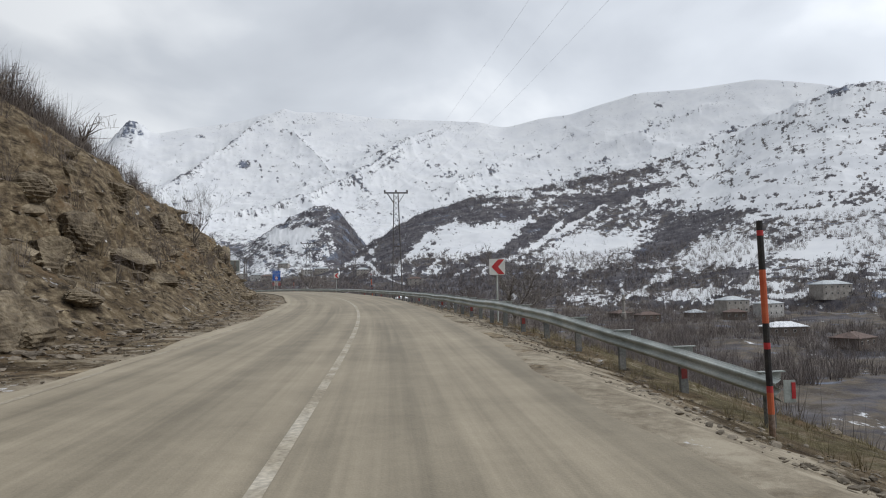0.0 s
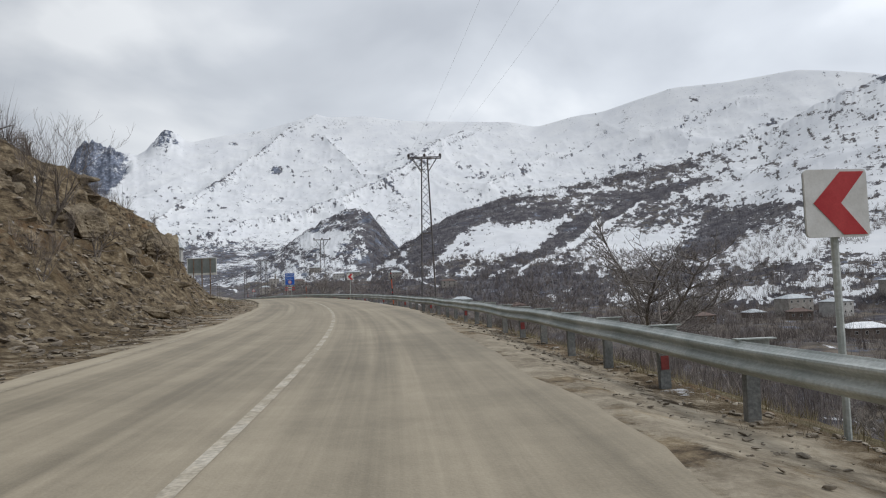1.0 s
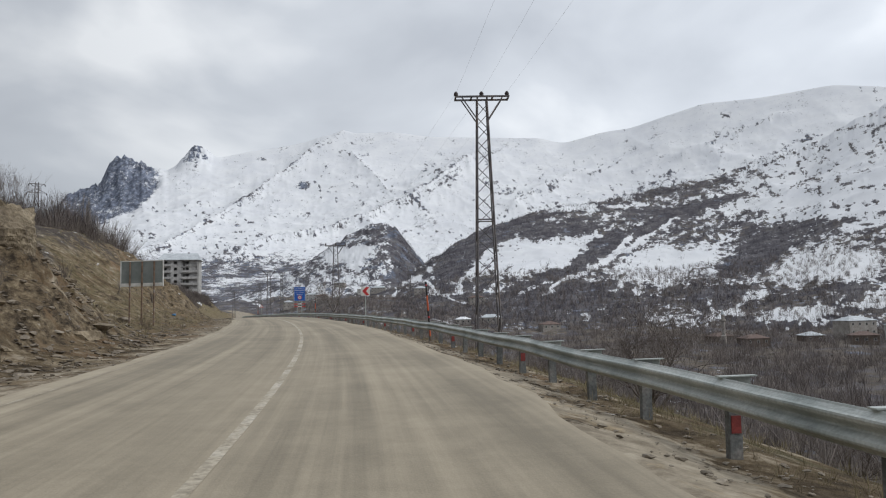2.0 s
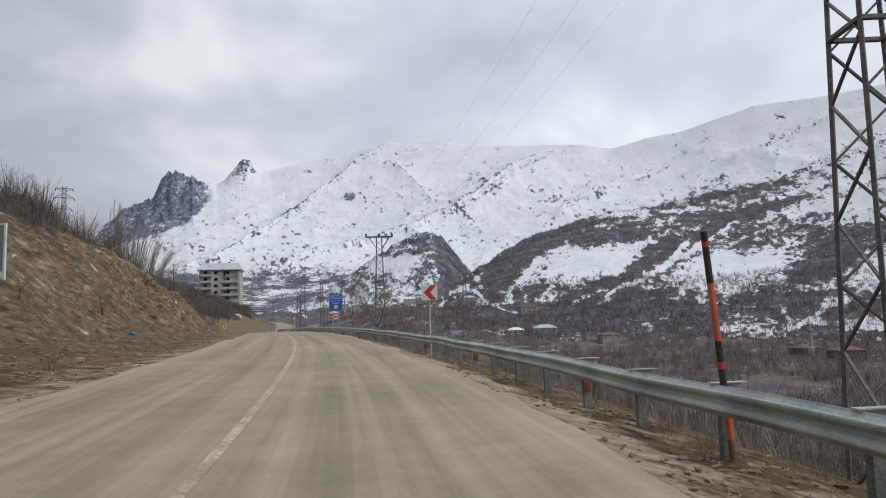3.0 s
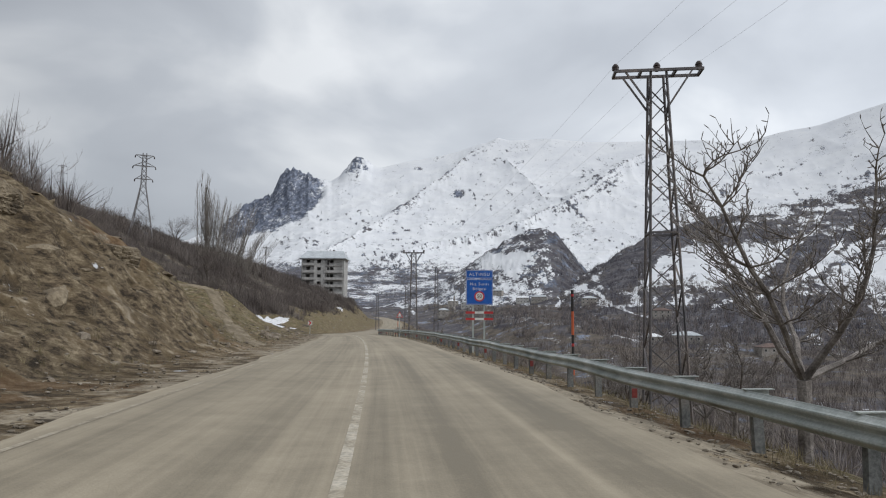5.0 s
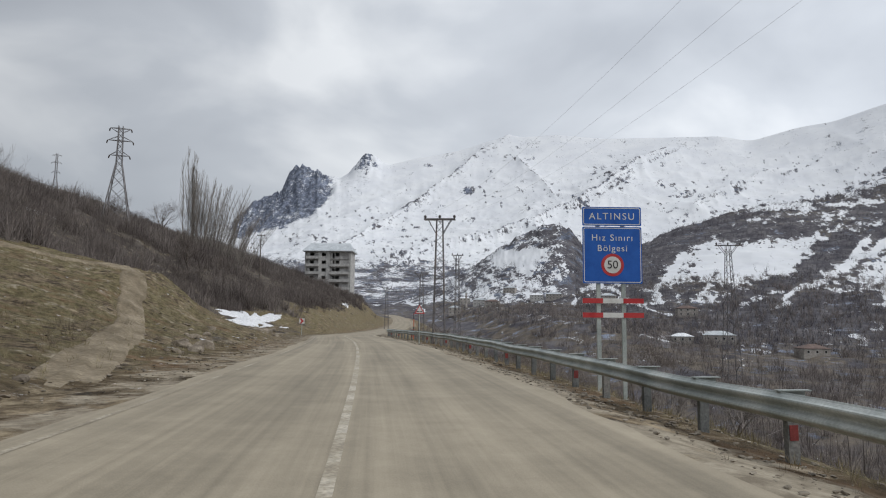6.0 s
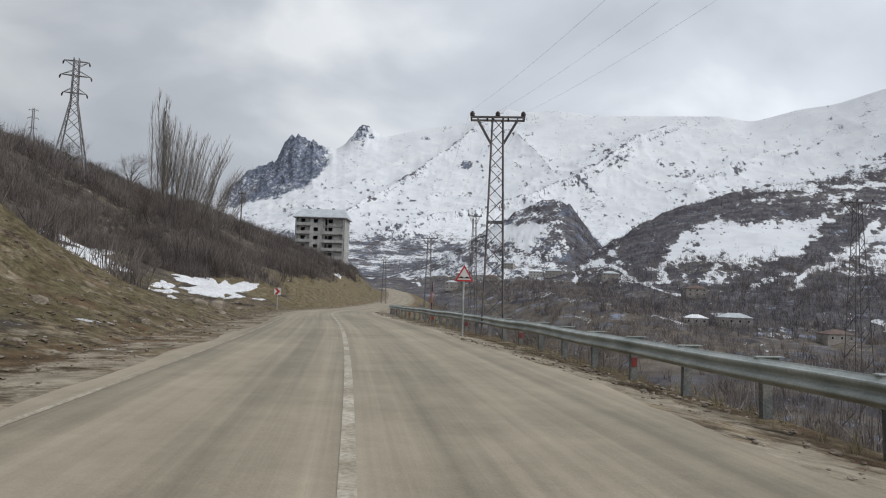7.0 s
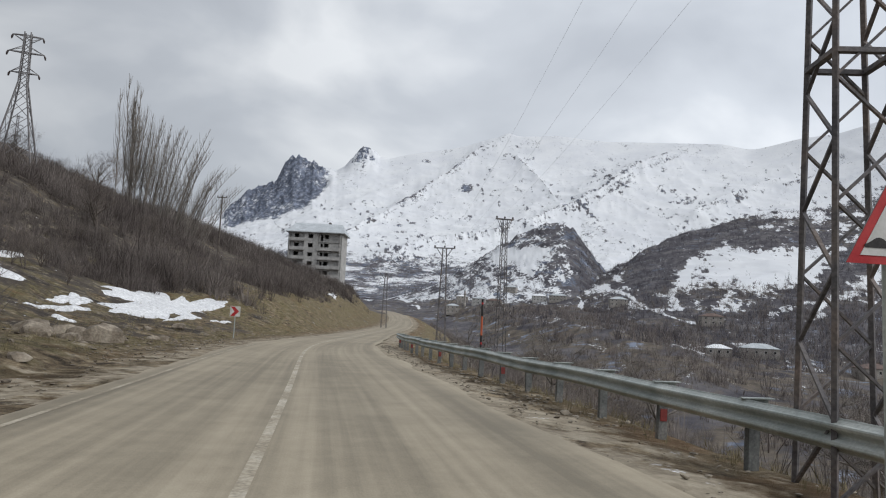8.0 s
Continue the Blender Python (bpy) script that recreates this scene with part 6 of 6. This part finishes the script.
for k in range(46):
    f = k / 45
    x, y = -136 + 12.0 * f + rs.uniform(-0.8, 0.8), 240 + 6 * f + rs.uniform(-2.5, 2.5)
    j = min(5, int(f * 6))
    size = (1.27 - 0.36 * f) * rs.uniform(0.80, 1.05)
    stand(pop[j], x, y, rs.uniform(-0.5, 0.5) + 0.3, size, j not in placed)
    placed.add(j)
p = along(225, -32)
stand(first_tree, p.x, p.y, 0.4, 1.6)
stand(first_tree, -142, 226, 1.0, 1.15)
stand(first_tree, -153, 251.5, 2.2, 1.5)
stand(first_tree, -116, 226, 4.0, 0.9)

# snow lying in the hollows
snow_patch("old snow patch thawing at the foot of the slope", 205, -15.8, 10.0, 3.4, 3)
snow_patch("thin strip of old snow in the ditch", 200, -12.2, 4.0, 0.28, 5)
snow_patch("thin strip of old snow in the ditch", 206, -11.0, 2.6, 0.22, 8)
snow_patch("small old snow patch on brown grass", 192, -16.5, 2.2, 0.6, 11)
snow_patch("small old snow patch on brown grass", 184, -12.5, 0.8, 0.35, 12)
snow_patch("old snow patch among bare shrubs", 190, -23.5, 4.6, 2.6, 13)
snow_patch("old snow patch among bare shrubs", 185.5, -21.0, 2.6, 1.5, 14)
snow_patch("old snow patch among bare shrubs", 194, -27.5, 2.6, 1.3, 15)
snow_patch("thin strip of old snow in the ditch", 188, -14.6, 3.0, 0.35, 21)
snow_patch("old snow patch among bare shrubs", 183.5, -18.6, 3.6, 1.3, 22)
snow_patch("old snow patch among bare shrubs", 188.5, -20.6, 4.2, 1.7, 23)
snow_patch("small old snow patch on brown grass", 179.5, -14.2, 1.6, 0.5, 24)
snow_patch("small old snow patch on brown grass", 197.5, -25.8, 2.6, 1.0, 25)
snow_patch("small old snow patch high on the slope", 206, -46, 4.0, 1.2, 16)
snow_patch("small old snow patch on the far slope", 300, -16, 4.0, 1.0, 18)

# stones on the verge and at the foot of the bank
stones = []
for k in range(6):
    ob = part("stone", rock(k + 1, 1.0, (0.42, 0.55, 0.38, 0.58, 0.46, 0.34)[k]), M_STONE, None)
    tagged(ob, "rough brown stone lying on the verge", "stone", "stones beside the road")
    stones.append(ob)
rnd = random.Random(21)
used = set()


def lay(k, at_, off_, size):
    size *= 1.05 if size > 1.0 else 0.8 if size > 0.5 else 1.0
    p = along(at_, off_)
    m = Matrix.Translation((p.x, p.y, p.z - 0.02 + 0.06 * size)) @ Matrix.Rotation(rnd.uniform(0, 6.28), 4, "Z") @ Matrix.Scale(size, 4)
    if k not in used:
        used.add(k)
        stones[k].matrix_basis = m
    else:
        copy_thing(stones[k], m)


for at_, off_, size in ((142.5, -6.7, 1.0), (141.6, -6.0, 0.7), (144.5, -6.4, 0.6), (147.2, -7.7, 0.6), (173, -8.3, 1.5), (176.4, -7.5, 1.3), (176.8, -8.6, 1.1), (174.5, -7.8, 0.8), (178, -8, 0.9), (171.4, -7.6, 1.3), (176.8, -7.2, 1.2), (177.5, -9.4, 1.1), (142.1, -6.5, 1.05), (141.2, -5.8, 0.9), (143.4, -6.0, 0.9), (179.5, -6.6, 0.8), (93, -7.0, 0.75), (147, -7.4, 0.8), (149, -7.2, 0.6), (152, -7.6, 0.7), (81.5, -8.8, 0.9), (190, -9.0, 1.6), (192, -9.6, 1.2), (194, -9.0, 1.1), (188, -10, 1.0), (186, -11.5, 0.9), (196, -8.6, 0.9), (180, -6.4, 0.7), (166, -5.6, 0.5), (15, 7.5, 0.3), (18, 8.0, 0.35)):
    lay(rnd.randint(0, 5), at_, off_, size)
for _ in range(150):
    lay(rnd.randint(0, 5), rnd.uniform(10, 200), -rnd.choice((5.2, 5.6, 6.0, 6.6, 7.5, 8.5)) - rnd.uniform(0, 0.6), rnd.uniform(0.10, 0.34))
for _ in range(60):
    lay(rnd.randint(0, 5), rnd.uniform(8, 170), rnd.uniform(4.3, 5.0), rnd.uniform(0.06, 0.16))


def lumps(p, s, rs_, flat, detail=1):
    """Irregular broken stones at the places p, of the sizes s, as vertices and triangles."""
    bm_ = bmesh.new()
    bmesh.ops.create_icosphere(bm_, subdivisions=detail, radius=1.0)
    base = np.array([v.co[:] for v in bm_.verts])
    faces = np.array([[v.index for v in f.verts] for f in bm_.faces])
    bm_.free()
    n, m = len(p), len(base)
    v = base[None] * rs_.uniform(0.72, 1.12, (n, m, 1)) * rs_.uniform(0.55, 1.2, (n, 1, 3))
    # split faces: cut each stone by a few planes
    for _ in range(3):
        d = rs_.normal(0, 1, (n, 3)) * np.array([1, 1, 1.6])
        d /= np.linalg.norm(d, axis=1)[:, None]
        over = np.clip((v * d[:, None]).sum(-1) - rs_.uniform(0.25, 0.6, n)[:, None], 0, None)
        v = v - over[..., None] * d[:, None]
    v = v * np.array([1, 1, flat])
    t = rs_.uniform(0, 6.28, n)
    tip = rs_.normal(0, 0.25, (n, 1))
    v[..., 2] += v[..., 0] * tip * 0.6
    c, q = np.cos(t)[:, None], np.sin(t)[:, None]
    v = np.stack([v[..., 0] * c - v[..., 1] * q, v[..., 0] * q + v[..., 1] * c, v[..., 2]], -1) * s[:, None, None] + p[:, None]
    return v.reshape(-1, 3), (faces[None] + m * np.arange(n)[:, None, None]).reshape(-1, 3)


def rubble(name, count, at, off, sizes, seed, label, mat=M_STONE):
    """Loose flakes of stone too many to count, joined."""
    p, a, o, rs_ = scatter(seed, count, at, off, lambda a, o, x, y, r: fbm(x / 3, y / 3, 3) > r.uniform(-0.6, 0.5, len(a)))
    s = sizes[0] + (sizes[1] - sizes[0]) * rs_.rand(len(p)) ** 3
    v, f = lumps(p + np.array([0, 0, 0.07]), s, rs_, 0.40)
    return tagged(new(name, mesh_of(name, v, f, mat, False)), label, "rubble", kind="stuff")


rubble("rubble_left", 9500, (4, 74), (-10.5, -4.6), (0.025, 0.22), 31, "loose flaky stone at the foot of the cut bank")
rubble("rubble_bank", 4500, (72, 205), (-11, -4.6), (0.02, 0.14), 32, "scattered stones on the dry grassy bank")
rubble("gravel_left", 12000, (8, 200), (-6.0, -3.5), (0.012, 0.07), 34, "gravel and clods along the edge of the road", M_GRAVEL)
rubble("gravel_right", 22000, (4, 190), (3.4, 5.6), (0.012, 0.075), 33, "gravel on the verge under the rail", M_GRAVEL)

# litter
bm = bmesh.new()
bmesh.ops.create_icosphere(bm, subdivisions=2, radius=0.16)
for v in bm.verts:
    v.co *= 1 + 0.5 * noise.noise(v.co * 9)
    v.co.z *= 0.6
bag = part("plastic_bag", bm, M_LITTER, None)
bag.location = (-29.7, 94.9, ground_at(-29.7, 94.9) + 0.07)
tagged(bag, "crumpled blue plastic bag lying on the bank", "litter")


# the side track climbing the bank
def build_track():
    ka = curve_through([0, 1, 2, 3, 4, 5, 6, 7, 8], [127, 137, 143.4, 148.2, 153, 156.2, 156.2, 153, 148])
    ko = curve_through([0, 1, 2, 3, 4, 5, 6, 7, 8], [-4.4, -7.3, -8.9, -10.5, -12, -13.2, -14.6, -17.2, -20.5])
    t = np.linspace(0, 8, 90)
    c, tg, r = road_frame(ka(t))
    mid = c + r * ko(t)[:, None]
    w = np.gradient(mid, axis=0)
    w /= np.linalg.norm(w, axis=1)[:, None]
    side = np.stack([w[:, 1], -w[:, 0]], -1)
    o = np.linspace(-0.66, 0.66, 13)
    o = o[None] * (1 + 0.28 * fbm(t / 0.35, 0 * t + 1, 4))[:, None]
    x, y = mid[:, None, 0] + side[:, None, 0] * o, mid[:, None, 1] + side[:, None, 1] * o
    rim = np.abs(np.linspace(-1, 1, 13))[None]
    z = full_height(x, y) + 0.04 - 0.14 * (rim > 0.95) + 0.05 * (rim < 0.25) - 0.25 * smooth(0.5, 0.0, t)[:, None] - 0.25 * smooth(7.5, 8.0, t)[:, None]
    me = mesh_of("side_track", np.stack([x, y, z], -1).reshape(-1, 3), grid_faces(90, 13), M_TRACK)
    tagged(new("road_side_track", me), "rutted dirt track climbing the bank", "track", kind="structure")


M_TRACK = material("pale_track_dirt", [(0.14, 0.110, 0.071), (0.20, 0.161, 0.108), (0.265, 0.219, 0.154)], 0.8, 0.95, 0, 0.5, 9, bump_scale=0.06)
build_track()

# brushwood and grass
def brush_keep(a, o, x, y, r):
    """Brushwood thickens up the hillside and leaves the track, the hollow and the grassy knap free."""
    snowy = (a > 179) & (a < 200) & (o > -27) & (fbm(x / 4, y / 4, 2) < 0.25)
    o = o + brush_wander(x, y)
    dense = np.where(a > 220, np.clip((-o - 13) / 5, 0.03, 0.75), np.clip((-o - 12) / 6, 0.06, 1))
    free = ((a < 106) & (o > -21)) | ((a > 104) & (a < 119) & (o > -15)) | ((a >= 119) & (a < 131) & (o > -12.8)) | ((a > 131) & (a < 168) & (o > -21)) | ((a > 182) & (a < 216) & (o > -19)) | (o > -11)
    return (r.rand(len(a)) < dense) & ~free & ~snowy & (fbm(x / 9, y / 9, 3) > r.uniform(-0.55, 0.1, len(a)))


p, a, o, rs_ = scatter(51, 24000, (80, 375), (-66, -8.5), brush_keep)
thicket("brushwood_hillside", p, rs_.uniform(0.7, 2.9, len(p)) * (1.1 + 1.3 * np.clip(fbm(p[:, 0] / 14 + 5, p[:, 1] / 14, 4), -0.4, 0.8)), 38, M_BRUSH, "dense leafless brown brushwood on the hillside", 1, 0.019)
p, a, o, rs_ = scatter(52, 9500, (10, 380), (12.0, 62), lambda a, o, x, y, r: (r.rand(len(a)) < np.clip((o - 6) / 12, 0.2, 1)))
thicket("brushwood_slope", p, rs_.uniform(0.7, 3.2, len(p)), 26, M_TWIG, "dense leafless brown brushwood below the road", 2, 0.016)
p, a, o, rs_ = scatter(56, 4200, (22, 215), (7.4, 22), lambda a, o, x, y, r: (r.rand(len(a)) < np.clip((o - 7.0) / 6, 0.05, 1)) & (fbm(x / 6, y / 6, 3) > -0.25))
thicket("brushwood_rail", p, rs_.uniform(0.5, 2.0, len(p)), 40, M_TWIG, "pale leafless shrubs close behind the guard rail", 6, 0.008)
p, a, o, rs_ = scatter(58, 420, (104, 137), (-21, -12.4), lambda a, o, x, y, r: (a > 119) | (o < -14.2))
thicket("brushwood_edge", p, rs_.uniform(0.5, 1.7, len(p)), 60, M_CROWN, "dark leafless brush along the edge of the bank", 8, 0.009, 0.6)
p, a, o, rs_ = scatter(53, 950, (4, 72), (-26, -7.5), lambda a, o, x, y, r: r.rand(len(a)) < np.clip((-o - 6) / 8, 0.15, 1))
thicket("brushwood_bank", p, rs_.uniform(0.35, 1.5, len(p)), 46, M_CROWN, "leafless shrubs on the rocky cut bank", 3, 0.009)
p, a, o, rs_ = scatter(57, 160, (20, 66), (-18, -14.5))
thicket("brushwood_crest", p, rs_.uniform(1.2, 3.4, len(p)), 90, M_BRUSH, "dark leafless shrubs on top of the cut bank", 7, 0.008, 0.8)
p, a, o, rs_ = scatter(54, 6000, (66, 225), (-17, -5.6), lambda a, o, x, y, r: fbm(x / 4, y / 4, 3) > -0.2)
thicket("dry_grass_bank", p, rs_.uniform(0.10, 0.36, len(p)), 24, M_GRASS, "tufts of dry yellow grass on the bank", 4, 0.010, 0.7)
p, a, o, rs_ = scatter(59, 170, (18, 150), (-11, -5.4))
thicket("dry_tussocks", p, rs_.uniform(0.25, 0.75, len(p)), 70, M_DRY, "brown dry tussocks and low shrubs at the foot of the bank", 9, 0.007, 0.75)
p, a, o, rs_ = scatter(60, 3600, (6, 150), (3.7, 5.6), lambda a, o, x, y, r: (r.rand(len(a)) < np.clip((o - 3.5) / 1.2, 0.1, 1)) & (fbm(x / 1.5, y / 1.5, 3) > -0.2))
thicket("weeds_verge", p, rs_.uniform(0.04, 0.15, len(p)), 16, M_DRY, "flattened dry weeds in the dusty gravel verge", 10, 0.008, 1.0)
p, a, o, rs_ = scatter(55, 11000, (8, 190), (4.7, 12), lambda a, o, x, y, r: fbm(x / 2, y / 2, 3) > -0.25)
thicket("dry_grass_verge", p, rs_.uniform(0.08, 0.34, len(p)), 22, M_GRASS, "tufts of dry grass under the guard rail", 5, 0.009, 0.75)


def far_wood(name, seed, count, tall, az_range, r_range, keep, blades, width, label, mat=M_WOOD):
    """Leafless trees far off across the valley, each a tuft of stems."""
    rs_ = np.random.RandomState(seed)
    az_, r_ = np.radians(rs_.uniform(*az_range, count)), rs_.uniform(r_range[0], r_range[1], count)
    x, y = CENTRE[0] - r_ * np.sin(az_), CENTRE[1] + r_ * np.cos(az_)
    z, snow, rockm, grass = land(x, y, True)
    w = keep(np.degrees(az_), np.degrees(np.arctan2(z, r_)), snow, x, y, rs_)
    at, off = road_place(x, y)
    w &= (np.abs(off) > 66)
    q = np.stack([x, y, z], -1)[w]
    return thicket(name, q, rs_.uniform(*tall, len(q)), blades, mat, label, seed, width, 0.45)


far_wood("valley_wood", 61, 16000, (2.0, 6.5), (-62, 32), (45, 580), lambda a, e, s, x, y, r: (fbm(x / 40, y / 40, 3) > -0.3), 26, 0.03, "leafless orchard and scrub on the valley floor", M_TWIG)
far_wood("valley_head_wood", 66, 6000, (2.0, 6.0), (11, 32), (330, 1500), lambda a, e, s, x, y, r: (e < 4.6) & (fbm(x / 60, y / 60, 3) > r.uniform(-0.6, 0.3, len(a))), 14, 0.045, "leafless orchards and hedges at the head of the valley")
far_wood("slope_wood", 62, 36000, (2.2, 5.5), (-45, 9), (330, 1200), lambda a, e, s, x, y, r: (s < 0.22) & (r.rand(len(a)) < 0.8), 9, 0.04, "leafless woods in the gullies of the mountain slope")
far_wood("slope_bushes", 63, 26000, (0.5, 1.4), (-45, 9), (380, 1200), lambda a, e, s, x, y, r: (s > 0.40) & (s < 0.95) & (fbm(x / 45, y / 45, 3) > r.uniform(-0.3, 0.5, len(a))), 7, 0.045, "scattered bushes on snowy slopes")
far_wood("poplar_rows", 64, 2600, (4, 9), (-22, 20), (600, 1180), lambda a, e, s, x, y, r: (fbm(x / 40, y / 40, 3) > 0.28), 8, 0.03, "rows of distant leafless poplars")


far_wood("terrace_wood", 65, 60000, (2.5, 6.0), (-24, 9), (700, 1230), lambda a, e, s, x, y, r: (np.interp(a + 0.25, NEAR_AZ, NEAR_EL) - e < 0.7) & (fbm(x / 70, y / 70, 3) > r.uniform(-0.5, 0.3, len(a))) & (r.rand(len(a)) < 0.35), 10, 0.045, "leafless trees along the lip of the high terrace")


# ledges of bedrock showing in the cut bank
def ledges(name, count, at, off, sizes, seed, label):
    p, a, o, rs_ = scatter(seed, count, at, off)
    s = sizes[0] + (sizes[1] - sizes[0]) * rs_.rand(len(p)) ** 2
    v, f = lumps(p - np.array([0, 0, 0.22]) * s[:, None], s, rs_, 0.5, 2)
    return tagged(new(name, mesh_of(name, v, f, M_LEDGE, False)), label, "rock", kind="stuff")


M_LEDGE = material("layered_brown_bedrock", [(0.075, 0.059, 0.042), (0.150, 0.119, 0.082), (0.235, 0.192, 0.133), (0.32, 0.268, 0.19)], 1.3, 0.95, 0, 0.9, 9, 10, (0.32, 0.7), 0.35, bump_scale=0.10)
ledges("bedrock_ledges", 300, (4, 70), (-12.0, -6.2), (0.15, 0.8), 71, "weathered layered bedrock ledges in the cut bank")
ledges("bedrock_ledges_far", 45, (108, 132), (-15, -8), (0.2, 0.9), 72, "weathered bedrock showing through the dry bank")


def outcrop(seed, size, steps=5):
    """A mass of bedrock: blocky, split by joints and stepped along its beds."""
    rnd = random.Random(seed)
    bm = bmesh.new()
    bmesh.ops.create_icosphere(bm, subdivisions=5, radius=1.0)
    cuts = []
    for _ in range(9):
        d = Vector((rnd.gauss(0, 1), rnd.gauss(0, 1), rnd.gauss(0, 0.7))).normalized()
        cuts.append((d, rnd.uniform(0.52, 0.82)))
    joints = [(Vector((math.cos(a), math.sin(a), rnd.uniform(-0.3, 0.3))).normalized(), rnd.uniform(-0.4, 0.4)) for a in (rnd.uniform(0, 3.14) for _ in range(3))]
    for v in bm.verts:
        q = v.co.copy()
        for d, k in cuts:
            over = q.dot(d) - k
            if over > 0:
                q -= d * over
        bed = q.z * steps + 0.6 * noise.noise(q * 1.3 + Vector((seed, 0, 0)))
        f = bed - math.floor(bed)
        k = 1 + 0.10 * noise.noise(q * 2.2 + Vector((0, seed, 0))) + 0.05 * noise.noise(q * 6) + 0.07 * (f - 0.5)
        for d, at in joints:
            k -= 0.09 * max(0.0, 1 - abs(q.dot(d) - at + 0.06 * noise.noise(q * 3)) / 0.045)
        v.co = Vector((q.x * k * size[0], q.y * k * size[1], q.z * k * size[2]))
    return bm


OUTCROPS = ((22.0, -6.9, (0.9, 1.5, 0.75), 0.1), (23.2, -8.2, (1.0, 1.3, 1.1), -0.2), (20.6, -6.6, (0.6, 0.9, 0.5), 0.4), (28.6, -9.2, (1.0, 1.2, 0.85), 0.3), (31.8, -9.5, (0.9, 1.6, 0.8), 0.0), (34.8, -8.7, (1.0, 1.9, 0.55), 0.1), (35.6, -8.0, (0.8, 1.2, 0.4), -0.2), (26.0, -7.2, (0.6, 1.2, 0.3), 0.2), (30.2, -10.4, (0.8, 1.1, 0.6), 0.5), (41.0, -11.2, (1.0, 1.7, 0.7), 0.1), (47.5, -10.4, (0.9, 2.0, 0.8), 0.0), (54.5, -9.6, (0.9, 1.8, 1.0), 0.1), (61.5, -8.6, (0.9, 1.7, 1.2), 0.1), (65.0, -8.3, (0.8, 1.3, 1.0), -0.1), (16.0, -7.6, (0.8, 1.4, 0.8), 0.2))
GRASSY_OUTCROPS = ((118.5, -11.2, (0.7, 1.3, 0.6), 0.1), (124.5, -9.8, (0.7, 1.5, 0.7), 0.0), (128.0, -9.0, (0.6, 1.2, 0.6), 0.2))
for k, (at_, off_, size, turn) in enumerate((*OUTCROPS, *GRASSY_OUTCROPS)):
    p = along(at_, off_)
    ob = part("rock_outcrop", outcrop(100 + k, size), M_LEDGE, None)
    ob.matrix_basis = Matrix.Translation((p.x, p.y, p.z - 0.30 * size[2])) @ Matrix.Rotation(heading(at_) + turn, 4, "Z")
    tagged(ob, "weathered yellow-brown bedrock outcrop in the cut bank", "rock", "bedrock outcrops")
